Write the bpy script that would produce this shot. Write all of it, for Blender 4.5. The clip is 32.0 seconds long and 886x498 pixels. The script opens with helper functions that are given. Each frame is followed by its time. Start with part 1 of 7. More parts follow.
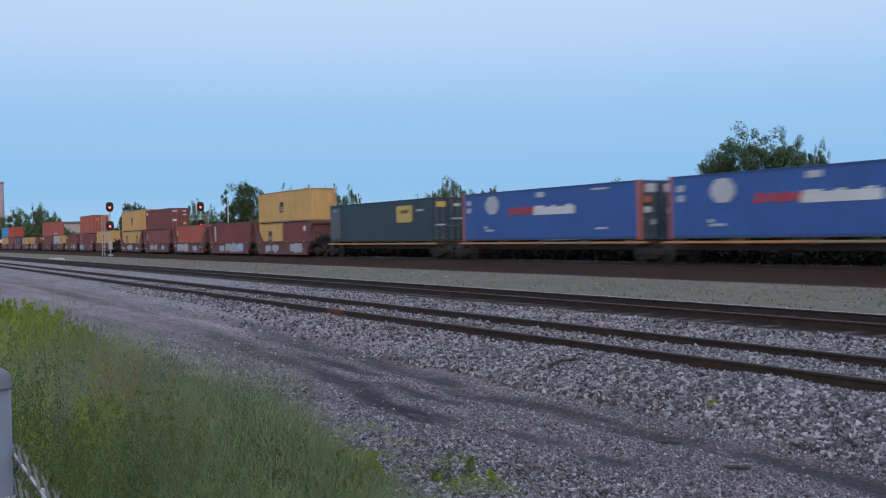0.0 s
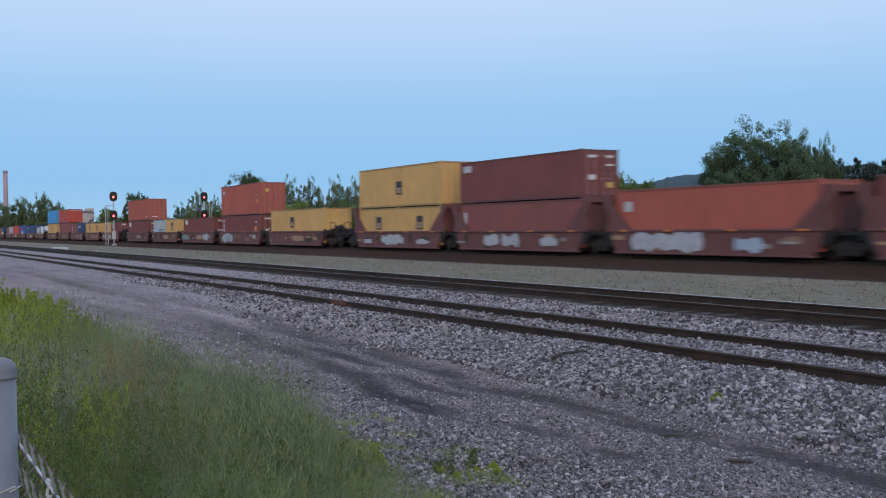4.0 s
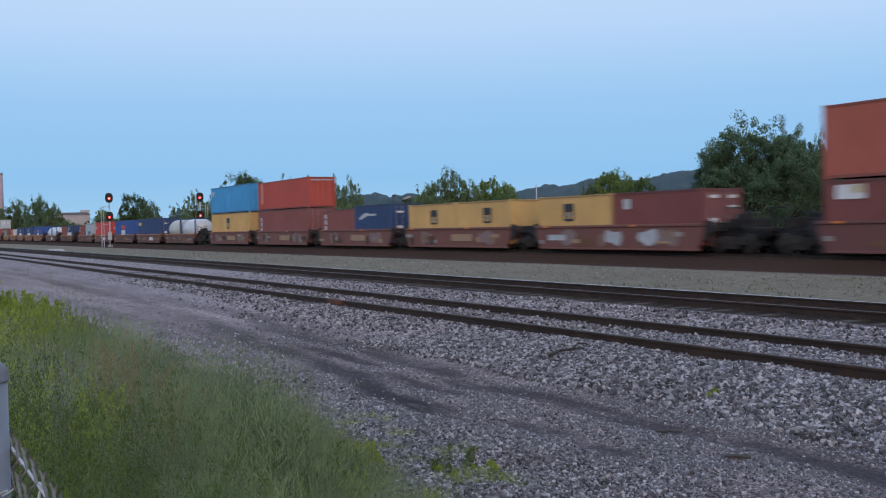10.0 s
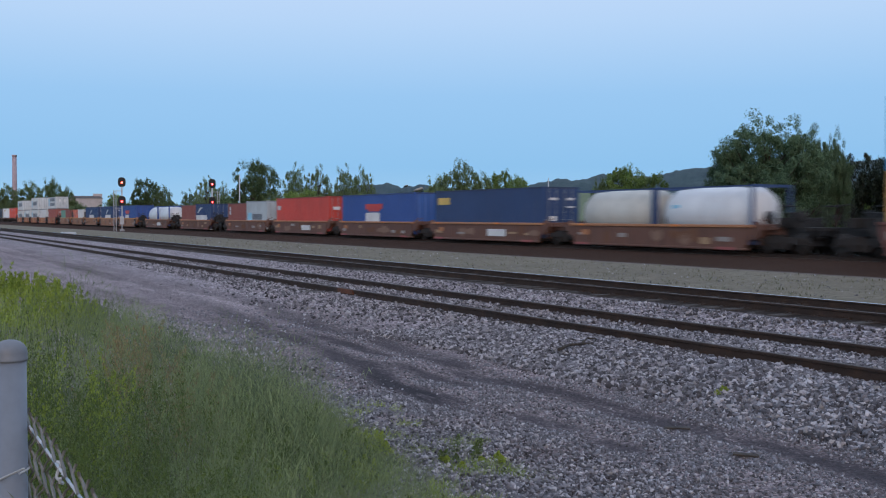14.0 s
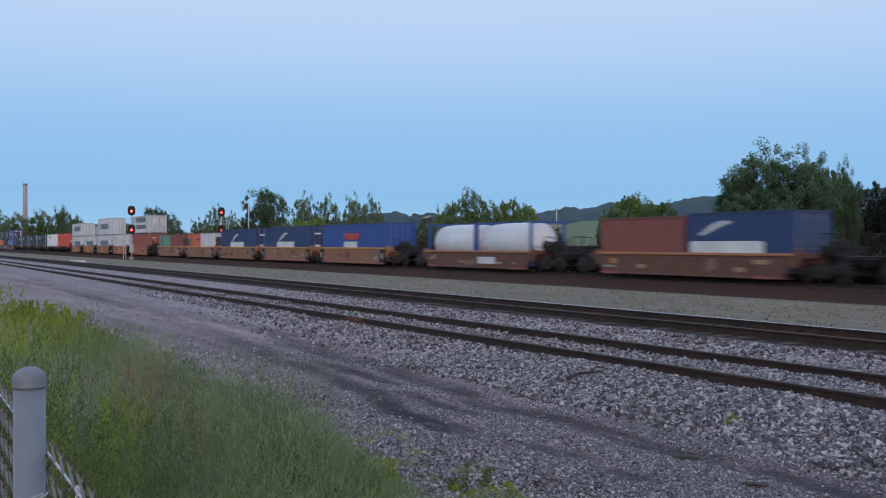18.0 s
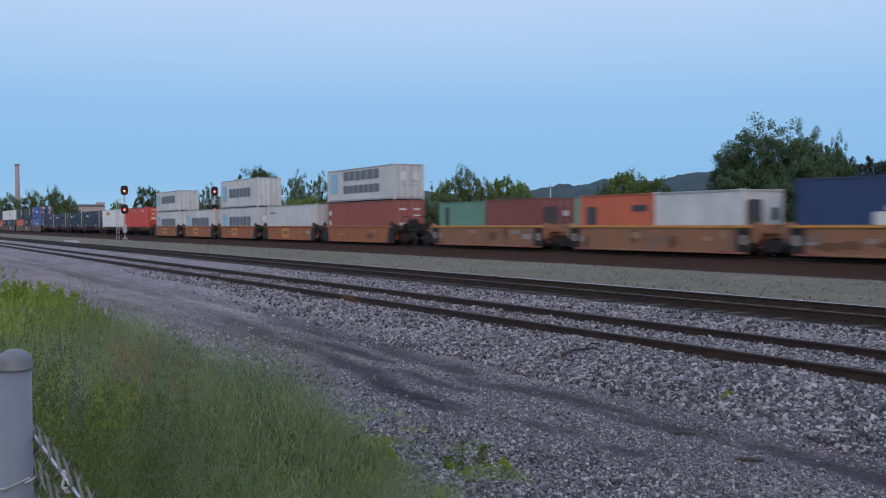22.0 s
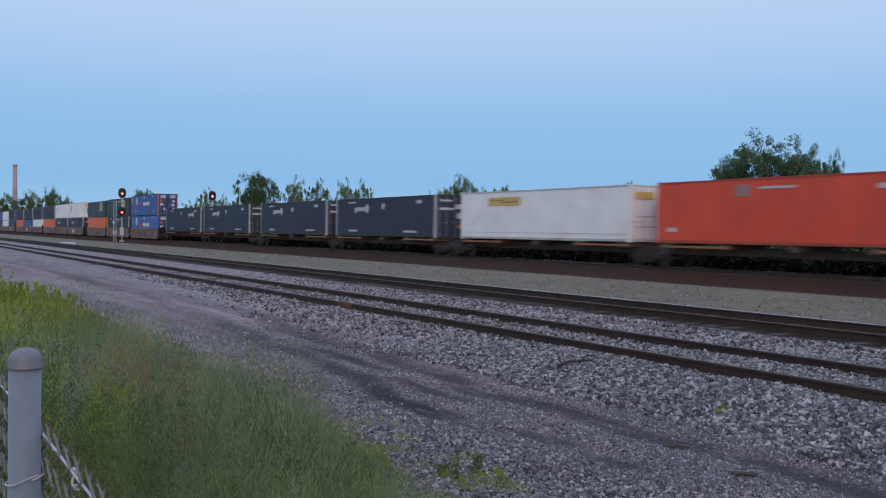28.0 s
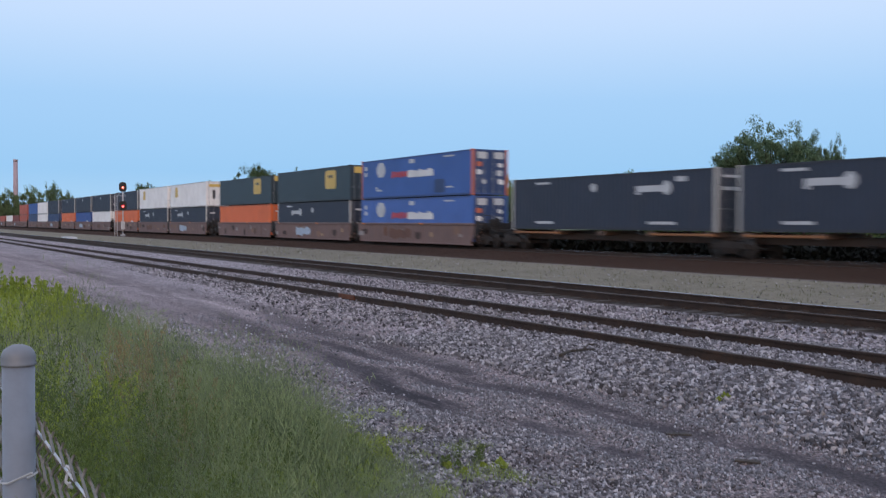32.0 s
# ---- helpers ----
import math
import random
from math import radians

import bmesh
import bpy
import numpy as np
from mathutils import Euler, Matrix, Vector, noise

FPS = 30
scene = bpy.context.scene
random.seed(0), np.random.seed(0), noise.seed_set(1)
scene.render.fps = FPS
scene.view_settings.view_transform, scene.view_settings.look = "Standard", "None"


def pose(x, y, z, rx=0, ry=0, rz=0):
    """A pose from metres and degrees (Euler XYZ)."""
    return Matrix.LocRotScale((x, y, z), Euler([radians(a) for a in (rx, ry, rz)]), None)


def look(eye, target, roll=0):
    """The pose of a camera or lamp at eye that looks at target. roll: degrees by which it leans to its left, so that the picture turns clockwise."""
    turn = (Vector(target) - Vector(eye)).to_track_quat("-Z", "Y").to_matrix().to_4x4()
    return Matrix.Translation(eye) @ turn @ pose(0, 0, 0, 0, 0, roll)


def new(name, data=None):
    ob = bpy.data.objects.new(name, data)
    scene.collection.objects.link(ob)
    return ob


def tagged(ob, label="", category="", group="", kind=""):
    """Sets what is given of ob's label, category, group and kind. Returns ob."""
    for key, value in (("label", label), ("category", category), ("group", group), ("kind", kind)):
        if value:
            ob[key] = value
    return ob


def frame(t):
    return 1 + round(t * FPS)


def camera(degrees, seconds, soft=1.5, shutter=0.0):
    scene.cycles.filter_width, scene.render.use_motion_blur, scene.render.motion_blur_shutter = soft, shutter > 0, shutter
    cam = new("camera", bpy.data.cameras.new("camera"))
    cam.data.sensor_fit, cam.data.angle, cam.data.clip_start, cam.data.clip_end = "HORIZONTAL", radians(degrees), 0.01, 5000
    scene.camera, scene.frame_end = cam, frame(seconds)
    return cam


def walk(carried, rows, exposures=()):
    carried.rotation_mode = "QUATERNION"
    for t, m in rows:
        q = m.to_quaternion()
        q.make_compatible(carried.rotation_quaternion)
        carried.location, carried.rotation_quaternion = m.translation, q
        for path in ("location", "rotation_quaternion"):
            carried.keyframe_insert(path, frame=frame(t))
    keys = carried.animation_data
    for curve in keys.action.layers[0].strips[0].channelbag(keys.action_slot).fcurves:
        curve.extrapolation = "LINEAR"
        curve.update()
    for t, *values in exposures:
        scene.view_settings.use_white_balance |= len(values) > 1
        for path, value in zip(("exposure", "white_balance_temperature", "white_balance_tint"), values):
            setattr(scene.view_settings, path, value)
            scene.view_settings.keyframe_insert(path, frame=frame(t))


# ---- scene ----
cam = camera(48.0, 32.0, soft=1.1, shutter=0.75)
# seconds, eye x y z, yaw, pitch, roll; a hand-held camera that stands at a fence
ROWS = [
    (0.0, 0.013, 0.034, 1.502, 59.47, -0.77, 1.07),
    (0.5, 0.021, 0.040, 1.514, 59.32, -1.03, 1.95),
    (1.0, 0.001, 0.037, 1.502, 59.79, -1.39, 0.96),
    (1.5, 0.004, 0.039, 1.502, 59.71, -1.04, 1.16),
    (2.0, -0.004, 0.040, 1.503, 59.85, -1.44, 1.10),
    (2.5, 0.004, 0.033, 1.504, 59.87, -1.31, 0.80),
    (3.0, -0.003, 0.033, 1.502, 59.76, -1.40, 0.73),
    (3.5, -0.000, 0.031, 1.503, 59.71, -1.33, 0.66),
    (5.5, 0.002, 0.036, 1.503, 59.53, -1.02, 1.04),
    (6.0, 0.004, 0.034, 1.501, 59.58, -0.95, 0.91),
    (6.5, 0.001, 0.035, 1.502, 59.49, -1.21, 0.95),
    (7.0, 0.009, 0.037, 1.504, 59.40, -1.05, 1.17),
    (7.5, 0.012, 0.038, 1.504, 59.41, -0.91, 1.29),
    (8.0, 0.015, 0.035, 1.503, 59.49, -0.45, 1.40),
    (8.5, 0.020, 0.033, 1.503, 59.58, -0.50, 1.22),
    (9.0, 0.019, 0.031, 1.502, 59.55, -0.47, 1.13),
    (9.5, 0.007, 0.040, 1.511, 59.32, -1.30, 1.52),
    (10.0, -0.003, 0.043, 1.503, 59.45, -1.36, 1.26),
    (10.5, -0.006, 0.034, 1.501, 59.59, -0.99, 0.94),
    (11.0, 0.005, 0.032, 1.503, 59.65, -1.01, 0.85),
    (11.5, 0.005, 0.034, 1.501, 59.61, -1.17, 0.87),
    (12.0, 0.008, 0.031, 1.500, 59.73, -0.82, 0.88),
    (12.5, 0.008, 0.023, 1.503, 60.01, -0.83, 0.56),
    (13.0, 0.011, 0.031, 1.502, 59.77, -0.79, 1.01),
    (13.5, -0.006, 0.032, 1.500, 59.96, -1.56, 0.57),
    (15.5, -0.006, -0.001, 1.500, 60.22, -1.56, -0.80),
    (16.0, -0.005, 0.004, 1.500, 60.19, -1.22, -0.45),
    (16.5, 0.005, 0.003, 1.501, 60.20, -0.69, -0.23),
    (17.0, 0.013, 0.003, 1.500, 60.35, -0.57, -0.20),
    (17.5, 0.014, 0.005, 1.501, 60.26, -0.48, 0.00),
    (18.0, 0.024, 0.003, 1.503, 60.56, -0.20, -0.07),
    (18.5, 0.022, 0.015, 1.501, 60.31, -0.22, 0.60),
    (19.0, 0.008, 0.011, 1.499, 60.39, -0.56, 0.18),
    (19.5, 0.010, 0.014, 1.500, 60.46, -0.56, 0.27),
    (20.0, 0.010, 0.021, 1.499, 60.37, -0.85, 0.44),
    (20.5, 0.014, 0.014, 1.501, 60.43, -0.64, 0.27),
    (21.0, 0.003, 0.017, 1.500, 60.35, -0.80, 0.28),
    (21.5, -0.008, 0.024, 1.500, 60.14, -1.63, 0.20),
    (22.0, -0.013, 0.025, 1.500, 60.22, -1.48, 0.33),
    (22.5, 0.003, 0.024, 1.501, 60.17, -1.19, 0.48),
    (23.0, -0.004, 0.030, 1.499, 60.24, -1.21, 0.60),
    (23.5, 0.009, 0.024, 1.501, 60.23, -0.98, 0.52),
    (24.0, 0.016, 0.007, 1.501, 60.23, -0.44, 0.07),
    (24.5, 0.008, 0.003, 1.500, 60.21, -0.65, -0.26),
    (25.0, -0.001, 0.010, 1.499, 60.09, -1.07, -0.15),
    (25.5, 0.022, -0.006, 1.500, 60.32, -0.10, -0.40),
    (27.5, 0.007, -0.000, 1.499, 60.02, -0.53, -0.34),
    (28.0, 0.007, -0.008, 1.500, 60.05, -0.95, -0.83),
    (28.5, -0.001, -0.006, 1.500, 60.00, -1.01, -0.88),
    (29.0, -0.000, 0.000, 1.500, 59.87, -1.17, -0.64),
    (29.5, 0.004, 0.002, 1.500, 59.93, -1.14, -0.54),
    (30.0, -0.011, 0.002, 1.500, 59.86, -1.36, -0.73),
    (30.5, -0.017, -0.000, 1.499, 60.17, -1.84, -1.09),
    (31.0, -0.018, 0.019, 1.500, 59.94, -2.37, -0.48),
    (31.5, -0.025, 0.025, 1.498, 59.80, -2.32, -0.10),
    (32.0, -0.006, 0.012, 1.501, 60.12, -1.50, -0.21),
]
walk(cam, [(t, pose(x, y, z, 90 + pitch, roll, yaw)) for t, x, y, z, yaw, pitch, roll in ROWS], [(0.0, 0.04, 6500, 11), (6.0, 0.08, 6500, 10), (13.0, 0.06, 6450, 10), (16.0, 0.06, 6450, 10), (19.0, -0.03, 6400, 11), (25.0, -0.03, 6400, 11), (28.0, -0.06, 6400, 12), (30.0, 0.06, 6450, 11), (31.0, 0.20, 6800, 13), (32.0, 0.22, 6850, 14)])

# ---- world and sun: clear sky after sunset, glow low in the west (+x) ----
world = bpy.data.worlds.new("dusk_sky")
scene.world = world
world.use_nodes = True
wn, wl = world.node_tree.nodes, world.node_tree.links
wn.clear()
sky = wn.new("ShaderNodeTexSky")
sky.sky_type, sky.sun_disc = "NISHITA", False
sky.sun_elevation, sky.sun_rotation = radians(4), radians(100)
sky.air_density, sky.dust_density, sky.ozone_density = 1.0, 0.6, 2.5
tco, sep = wn.new("ShaderNodeTexCoord"), wn.new("ShaderNodeSeparateXYZ")
wl.new(tco.outputs["Generated"], sep.inputs[0])
ramp = wn.new("ShaderNodeValToRGB")
wl.new(sep.outputs["Z"], ramp.inputs[0])
SKY = [(0.0, (0.36, 0.60, 0.83)), (0.05, (0.27, 0.532, 0.83)), (0.12, (0.318, 0.563, 0.863)), (0.19, (0.46, 0.65, 0.91)), (0.27, (0.58, 0.71, 0.94)), (1.0, (0.50, 0.62, 0.86))]
while len(ramp.color_ramp.elements) < len(SKY):
    ramp.color_ramp.elements.new(0.5)
for el, (p, c) in zip(ramp.color_ramp.elements, SKY):
    el.position, el.color = p, (*c, 1)
dim = wn.new("ShaderNodeMix")
dim.data_type = "RGBA"
dim.inputs["Factor"].default_value = 0.97
toned = wn.new("ShaderNodeVectorMath")
toned.operation = "SCALE"
toned.inputs["Scale"].default_value = 0.08
wl.new(sky.outputs[0], toned.inputs[0])
wl.new(toned.outputs[0], dim.inputs["A"])
wl.new(ramp.outputs[0], dim.inputs["B"])
bg, wout = wn.new("ShaderNodeBackground"), wn.new("ShaderNodeOutputWorld")
wl.new(dim.outputs["Result"], bg.inputs[0])
wl.new(bg.outputs[0], wout.inputs[0])
bg.inputs[1].default_value = 1.0
sun = new("sun", bpy.data.lights.new("sun", "SUN"))
sun.data.energy, sun.data.angle, sun.data.color = 1.0, radians(35), (1.0, 0.72, 0.54)
sun.matrix_basis = look((60, -30, 15), (0, 0, 0))


# ---- materials ----
def shade(c, f):
    return tuple(min(1.0, x * f) for x in c)


def basic(name, rough=0.6, metal=0.0):
    m = bpy.data.materials.new(name)
    m.use_nodes = True
    b = m.node_tree.nodes["Principled BSDF"]
    b.inputs["Roughness"].default_value, b.inputs["Metallic"].default_value = rough, metal
    return m, m.node_tree.nodes, m.node_tree.links, b


def coords(n, l, spin=True, space="Object"):
    """Coordinates in metres, shifted from thing to thing."""
    tc = n.new("ShaderNodeTexCoord")
    if not spin:
        return tc.outputs[space]
    info, add, mul = n.new("ShaderNodeObjectInfo"), n.new("ShaderNodeVectorMath"), n.new("ShaderNodeVectorMath")
    mul.operation = "SCALE"
    mul.inputs["Scale"].default_value = 37.0
    cx = n.new("ShaderNodeCombineXYZ")
    for i in range(3):
        l.new(info.outputs["Random"], cx.inputs[i])
    l.new(cx.outputs[0], mul.inputs[0])
    l.new(tc.outputs[space], add.inputs[0])
    l.new(mul.outputs[0], add.inputs[1])
    return add.outputs[0]


def noise_node(n, l, vec, scale, detail=4.0, rough=0.6, stretch=None):
    if stretch:
        mp = n.new("ShaderNodeMapping")
        mp.inputs["Scale"].default_value = stretch
        l.new(vec, mp.inputs[0])
        vec = mp.outputs[0]
    t = n.new("ShaderNodeTexNoise")
    t.inputs["Scale"].default_value, t.inputs["Detail"].default_value, t.inputs["Roughness"].default_value = scale, detail, rough
    l.new(vec, t.inputs["Vector"])
    return t.outputs["Fac"]


def ramp_node(n, l, fac, stops):
    r = n.new("ShaderNodeValToRGB")
    while len(r.color_ramp.elements) < len(stops):
        r.color_ramp.elements.new(0.5)
    for e, (p, c) in zip(r.color_ramp.elements, stops):
        e.position, e.color = p, (*c, 1) if len(c) == 3 else c
    l.new(fac, r.inputs[0])
    return r.outputs[0]


def mixed(n, l, fac, a, b, blend="MIX"):
    m = n.new("ShaderNodeMix")
    m.data_type, m.blend_type = "RGBA", blend
    for key, v in (("Factor", fac), ("A", a), ("B", b)):
        if isinstance(v, (int, float)):
            m.inputs[key].default_value = v
        elif isinstance(v, tuple):
            m.inputs[key].default_value = (*v[:3], 1)
        else:
            l.new(v, m.inputs[key])
    return m.outputs["Result"]


def bump(n, l, b, height, strength=0.3, dist=0.02):
    k = n.new("ShaderNodeBump")
    k.inputs["Strength"].default_value, k.inputs["Distance"].default_value = strength, dist
    l.new(height, k.inputs["Height"])
    l.new(k.outputs[0], b.inputs["Normal"])


MATS, TONES = {}, {}


def paint(name, c, rough=0.55, wear=0.35, grime=(0.10, 0.075, 0.06), metal=0.0, streak=True):
    """Weathered paint on steel: fading in large patches, grime streaks that run down, fine relief."""
    if name in MATS:
        return MATS[name]
    m, n, l, b = basic(name, rough, metal)
    v = coords(n, l)
    big = noise_node(n, l, v, 0.5, 5.0, 0.65)
    col = ramp_node(n, l, big, [(0.25, shade(c, 0.82)), (0.55, c), (0.8, shade(c, 1.18))])
    run = noise_node(n, l, v, 3.0, 6.0, 0.7, (1.0, 1.0, 0.12) if streak else (1, 1, 1))
    mask = ramp_node(n, l, run, [(0.52, (0, 0, 0)), (0.78, (wear, wear, wear))])
    col = mixed(n, l, mask, col, grime)
    fine = noise_node(n, l, v, 22.0, 3.0, 0.7)
    col = mixed(n, l, 0.16, col, ramp_node(n, l, fine, [(0.3, (0.25, 0.22, 0.2)), (0.7, (1, 1, 1))]), "MULTIPLY")
    l.new(col, b.inputs["Base Color"])
    bump(n, l, b, fine, 0.12, 0.01)
    MATS[name], TONES[name] = m, c
    return m


def dirty(mat):
    """The same paint on rails and edges, where dirt and rust gather."""
    return paint("grimy_" + mat.name, tuple(0.55 * v + 0.02 for v in TONES[mat.name]), 0.65, 0.6)


def rough_mat(name, stops, scale, bscale=None, rough=0.9, strength=0.5, dist=0.02, metal=0.0, stretch=None):
    if name in MATS:
        return MATS[name]
    m, n, l, b = basic(name, rough, metal)
    v = coords(n, l)
    f = noise_node(n, l, v, scale, 7.0, 0.68, stretch)
    col = ramp_node(n, l, f, stops)
    g = noise_node(n, l, v, bscale or scale * 6, 4.0, 0.7, stretch)
    col = mixed(n, l, 0.3, col, ramp_node(n, l, g, [(0.3, (0.35, 0.35, 0.35)), (0.7, (1, 1, 1))]), "MULTIPLY")
    l.new(col, b.inputs["Base Color"])
    bump(n, l, b, g, strength, dist)
    MATS[name] = m
    return m


def glow(name, c, strength):
    m, n, l, b = basic(name, 0.4)
    b.inputs["Base Color"].default_value = (*c, 1)
    b.inputs["Emission Color"].default_value = (*c, 1)
    b.inputs["Emission Strength"].default_value = strength
    return m


def leaf_mat(name, dark, mid, light, patch=0.35, low=0.5, thin=0.35, blend=0.55):
    """Leaves and blades: each its own tone, tone patches over the plant, some light passing through."""
    m, n, l, b = basic(name, 0.6)
    b.inputs["Specular IOR Level"].default_value = 0.2
    g = n.new("ShaderNodeNewGeometry")
    info = n.new("ShaderNodeObjectInfo")
    col = ramp_node(n, l, g.outputs["Random Per Island"], [(0.0, dark), (0.55, mid), (1.0, light)])
    v = coords(n, l)
    f = noise_node(n, l, v, patch, 3.0)
    col = mixed(n, l, blend, col, ramp_node(n, l, f, [(0.38, (low, low * 1.1, low)), (0.62, (1.15, 1.1, 0.9))]), "MULTIPLY")
    hue = n.new("ShaderNodeHueSaturation")
    mr = n.new("ShaderNodeMapRange")
    mr.inputs["To Min"].default_value, mr.inputs["To Max"].default_value = 0.8, 1.2
    l.new(info.outputs["Random"], mr.inputs["Value"])
    l.new(mr.outputs[0], hue.inputs["Value"])
    l.new(col, hue.inputs["Color"])
    l.new(hue.outputs[0], b.inputs["Base Color"])
    tl, mx, out = n.new("ShaderNodeBsdfTranslucent"), n.new("ShaderNodeMixShader"), n["Material Output"]
    l.new(hue.outputs[0], tl.inputs["Color"])
    mx.inputs[0].default_value = thin
    l.new(b.outputs[0], mx.inputs[1])
    l.new(tl.outputs[0], mx.inputs[2])
    l.new(mx.outputs[0], out.inputs["Surface"])
    MATS[name] = m
    return m


RAIL_DULL = rough_mat("dull_rail_steel", [(0.3, (0.05, 0.035, 0.03)), (0.7, (0.12, 0.09, 0.08))], 4, rough=0.6, metal=0.4, strength=0.1)
RAIL_TOP = rough_mat("polished_rail_steel", [(0.3, (0.5, 0.5, 0.5)), (0.7, (0.68, 0.68, 0.69))], 4, rough=0.22, metal=0.85, strength=0.1)
RAIL_SIDE = rough_mat("rusty_rail_steel", [(0.3, (0.022, 0.014, 0.011)), (0.6, (0.05, 0.028, 0.018)), (0.8, (0.09, 0.045, 0.024))], 3, rough=0.85)
RUST = rough_mat("bright_rust", [(0.3, (0.09, 0.034, 0.018)), (0.7, (0.20, 0.072, 0.032))], 6)
TIE = rough_mat("weathered_tie_wood", [(0.3, (0.035, 0.028, 0.024)), (0.6, (0.085, 0.07, 0.06)), (0.8, (0.14, 0.12, 0.11))], 2.5, 30, stretch=(4, 0.6, 4))
BLACK_STEEL = rough_mat("grimy_black_steel", [(0.3, (0.010, 0.009, 0.009)), (0.7, (0.035, 0.029, 0.026))], 3, rough=0.75)
TRUCK_STEEL = rough_mat("brown_black_truck_steel", [(0.3, (0.014, 0.011, 0.010)), (0.7, (0.05, 0.036, 0.028))], 2.5, rough=0.8)
WHEEL_STEEL = rough_mat("worn_wheel_steel", [(0.3, (0.03, 0.024, 0.02)), (0.7, (0.10, 0.08, 0.07))], 4, rough=0.5, metal=0.5)
GALV = rough_mat("galvanised_steel", [(0.3, (0.24, 0.25, 0.27)), (0.7, (0.40, 0.41, 0.43))], 9, 60, rough=0.5, metal=0.35, strength=0.08)
WHITE_POLE = rough_mat("weathered_white_paint", [(0.3, (0.42, 0.42, 0.43)), (0.7, (0.62, 0.62, 0.63))], 2, rough=0.6, strength=0.1)
BARK = rough_mat("tree_bark", [(0.3, (0.03, 0.024, 0.018)), (0.7, (0.09, 0.07, 0.055))], 4, stretch=(3, 3, 0.5))
LEAF = leaf_mat("broadleaf_green", (0.094, 0.138, 0.068), (0.149, 0.204, 0.097), (0.231, 0.297, 0.138))
LEAF_DARK = leaf_mat("dark_broadleaf", (0.063, 0.098, 0.052), (0.115, 0.172, 0.083), (0.196, 0.270, 0.115))
LEAF_BRIGHT = leaf_mat("fresh_broadleaf_green", (0.10, 0.16, 0.045), (0.17, 0.25, 0.07), (0.26, 0.34, 0.11))
LEAF_BLACK = leaf_mat("near_black_broadleaf", (0.02, 0.028, 0.02), (0.034, 0.046, 0.03), (0.05, 0.066, 0.042), thin=0.15)
LEAF_OLIVE = leaf_mat("olive_broadleaf", (0.077, 0.128, 0.078), (0.113, 0.180, 0.106), (0.171, 0.253, 0.144))
# Strong dark patches in the colour stand for shaded hollows between clumps.
GRASS = leaf_mat("tall_green_grass", (0.262, 0.325, 0.177), (0.292, 0.362, 0.196), (0.327, 0.405, 0.220), 0.95, 0.24, blend=0.8)
WEED = leaf_mat("yellow_green_weed", (0.228, 0.296, 0.046), (0.323, 0.403, 0.072), (0.430, 0.511, 0.117))
# Darker weeds, also set between the clumps as their shaded pockets.
DARK_WEED = leaf_mat("dark_green_weed", (0.104, 0.150, 0.046), (0.156, 0.215, 0.065), (0.221, 0.280, 0.091))
STRIP_GRASS = leaf_mat("dull_olive_grass", (0.106, 0.109, 0.062), (0.163, 0.160, 0.094), (0.237, 0.230, 0.138))
# Near-black leaf colour puts the shade under the train into the brush.
BRUSH = leaf_mat("shade_black_brush", (0.006, 0.007, 0.005), (0.008, 0.009, 0.005), (0.011, 0.012, 0.007), thin=0.0)
DRY = leaf_mat("dry_weed_stalk", (0.150, 0.116, 0.063), (0.231, 0.181, 0.101), (0.340, 0.271, 0.164))
FENCE_WIRE = rough_mat("dull_fence_wire", [(0.3, (0.15, 0.135, 0.12)), (0.7, (0.29, 0.265, 0.235))], 9, 60, rough=0.55, metal=0.2, strength=0.08)
LAMP_WARM = glow("amber_signal_light", (1.0, 0.10, 0.06), 2.6)
BULB = glow("hot_signal_bulb", (1.0, 0.50, 0.46), 4.5)
LAMP_RED = glow("red_signal_light", (1.0, 0.035, 0.04), 3.2)


# ---- mesh helpers ----
def part(name, bm, material, parent, label=""):
    me = bm if isinstance(bm, bpy.types.Mesh) else mesh_of(name, bm)
    if not me.materials:
        me.materials.append(material)
    ob = new(name, me)
    ob.parent = parent
    if len(ob.material_slots) and ob.material_slots[0].material is not material:
        ob.material_slots[0].link = "OBJECT"
        ob.material_slots[0].material = material
    if label:
        ob["label"] = label
    return ob


def mesh_of(name, bm):
    me = bpy.data.meshes.new(name)
    bm.to_mesh(me)
    bm.free()
    return me


def thing(name, label, category, group="", kind="", at=None):
    ob = new(name)
    ob.empty_display_size = 0.2
    if at is not None:
        ob.matrix_basis = at
    return tagged(ob, label, category, group, kind)


def box(bm, x0, x1, y0, y1, z0, z1, bev=0.0):
    vs = [bm.verts.new(p) for p in ((x0, y0, z0), (x1, y0, z0), (x1, y1, z0), (x0, y1, z0), (x0, y0, z1), (x1, y0, z1), (x1, y1, z1), (x0, y1, z1))]
    fs = [bm.faces.new([vs[i] for i in q]) for q in ((3, 2, 1, 0), (4, 5, 6, 7), (0, 1, 5, 4), (1, 2, 6, 5), (2, 3, 7, 6), (3, 0, 4, 7))]
    if bev:
        bmesh.ops.bevel(bm, geom=list({e for f in fs for e in f.edges}), offset=bev, segments=1, affect="EDGES", profile=0.5)


def slab(bm, poly, y0, y1):
    """An outline in x and z, given depth from y0 to y1."""
    a = [bm.verts.new((x, y0, z)) for x, z in poly]
    b = [bm.verts.new((x, y1, z)) for x, z in poly]
    bm.faces.new(a)
    bm.faces.new(b[::-1])
    k = len(poly)
    for i in range(k):
        j = (i + 1) % k
        bm.faces.new((a[j], a[i], b[i], b[j]))


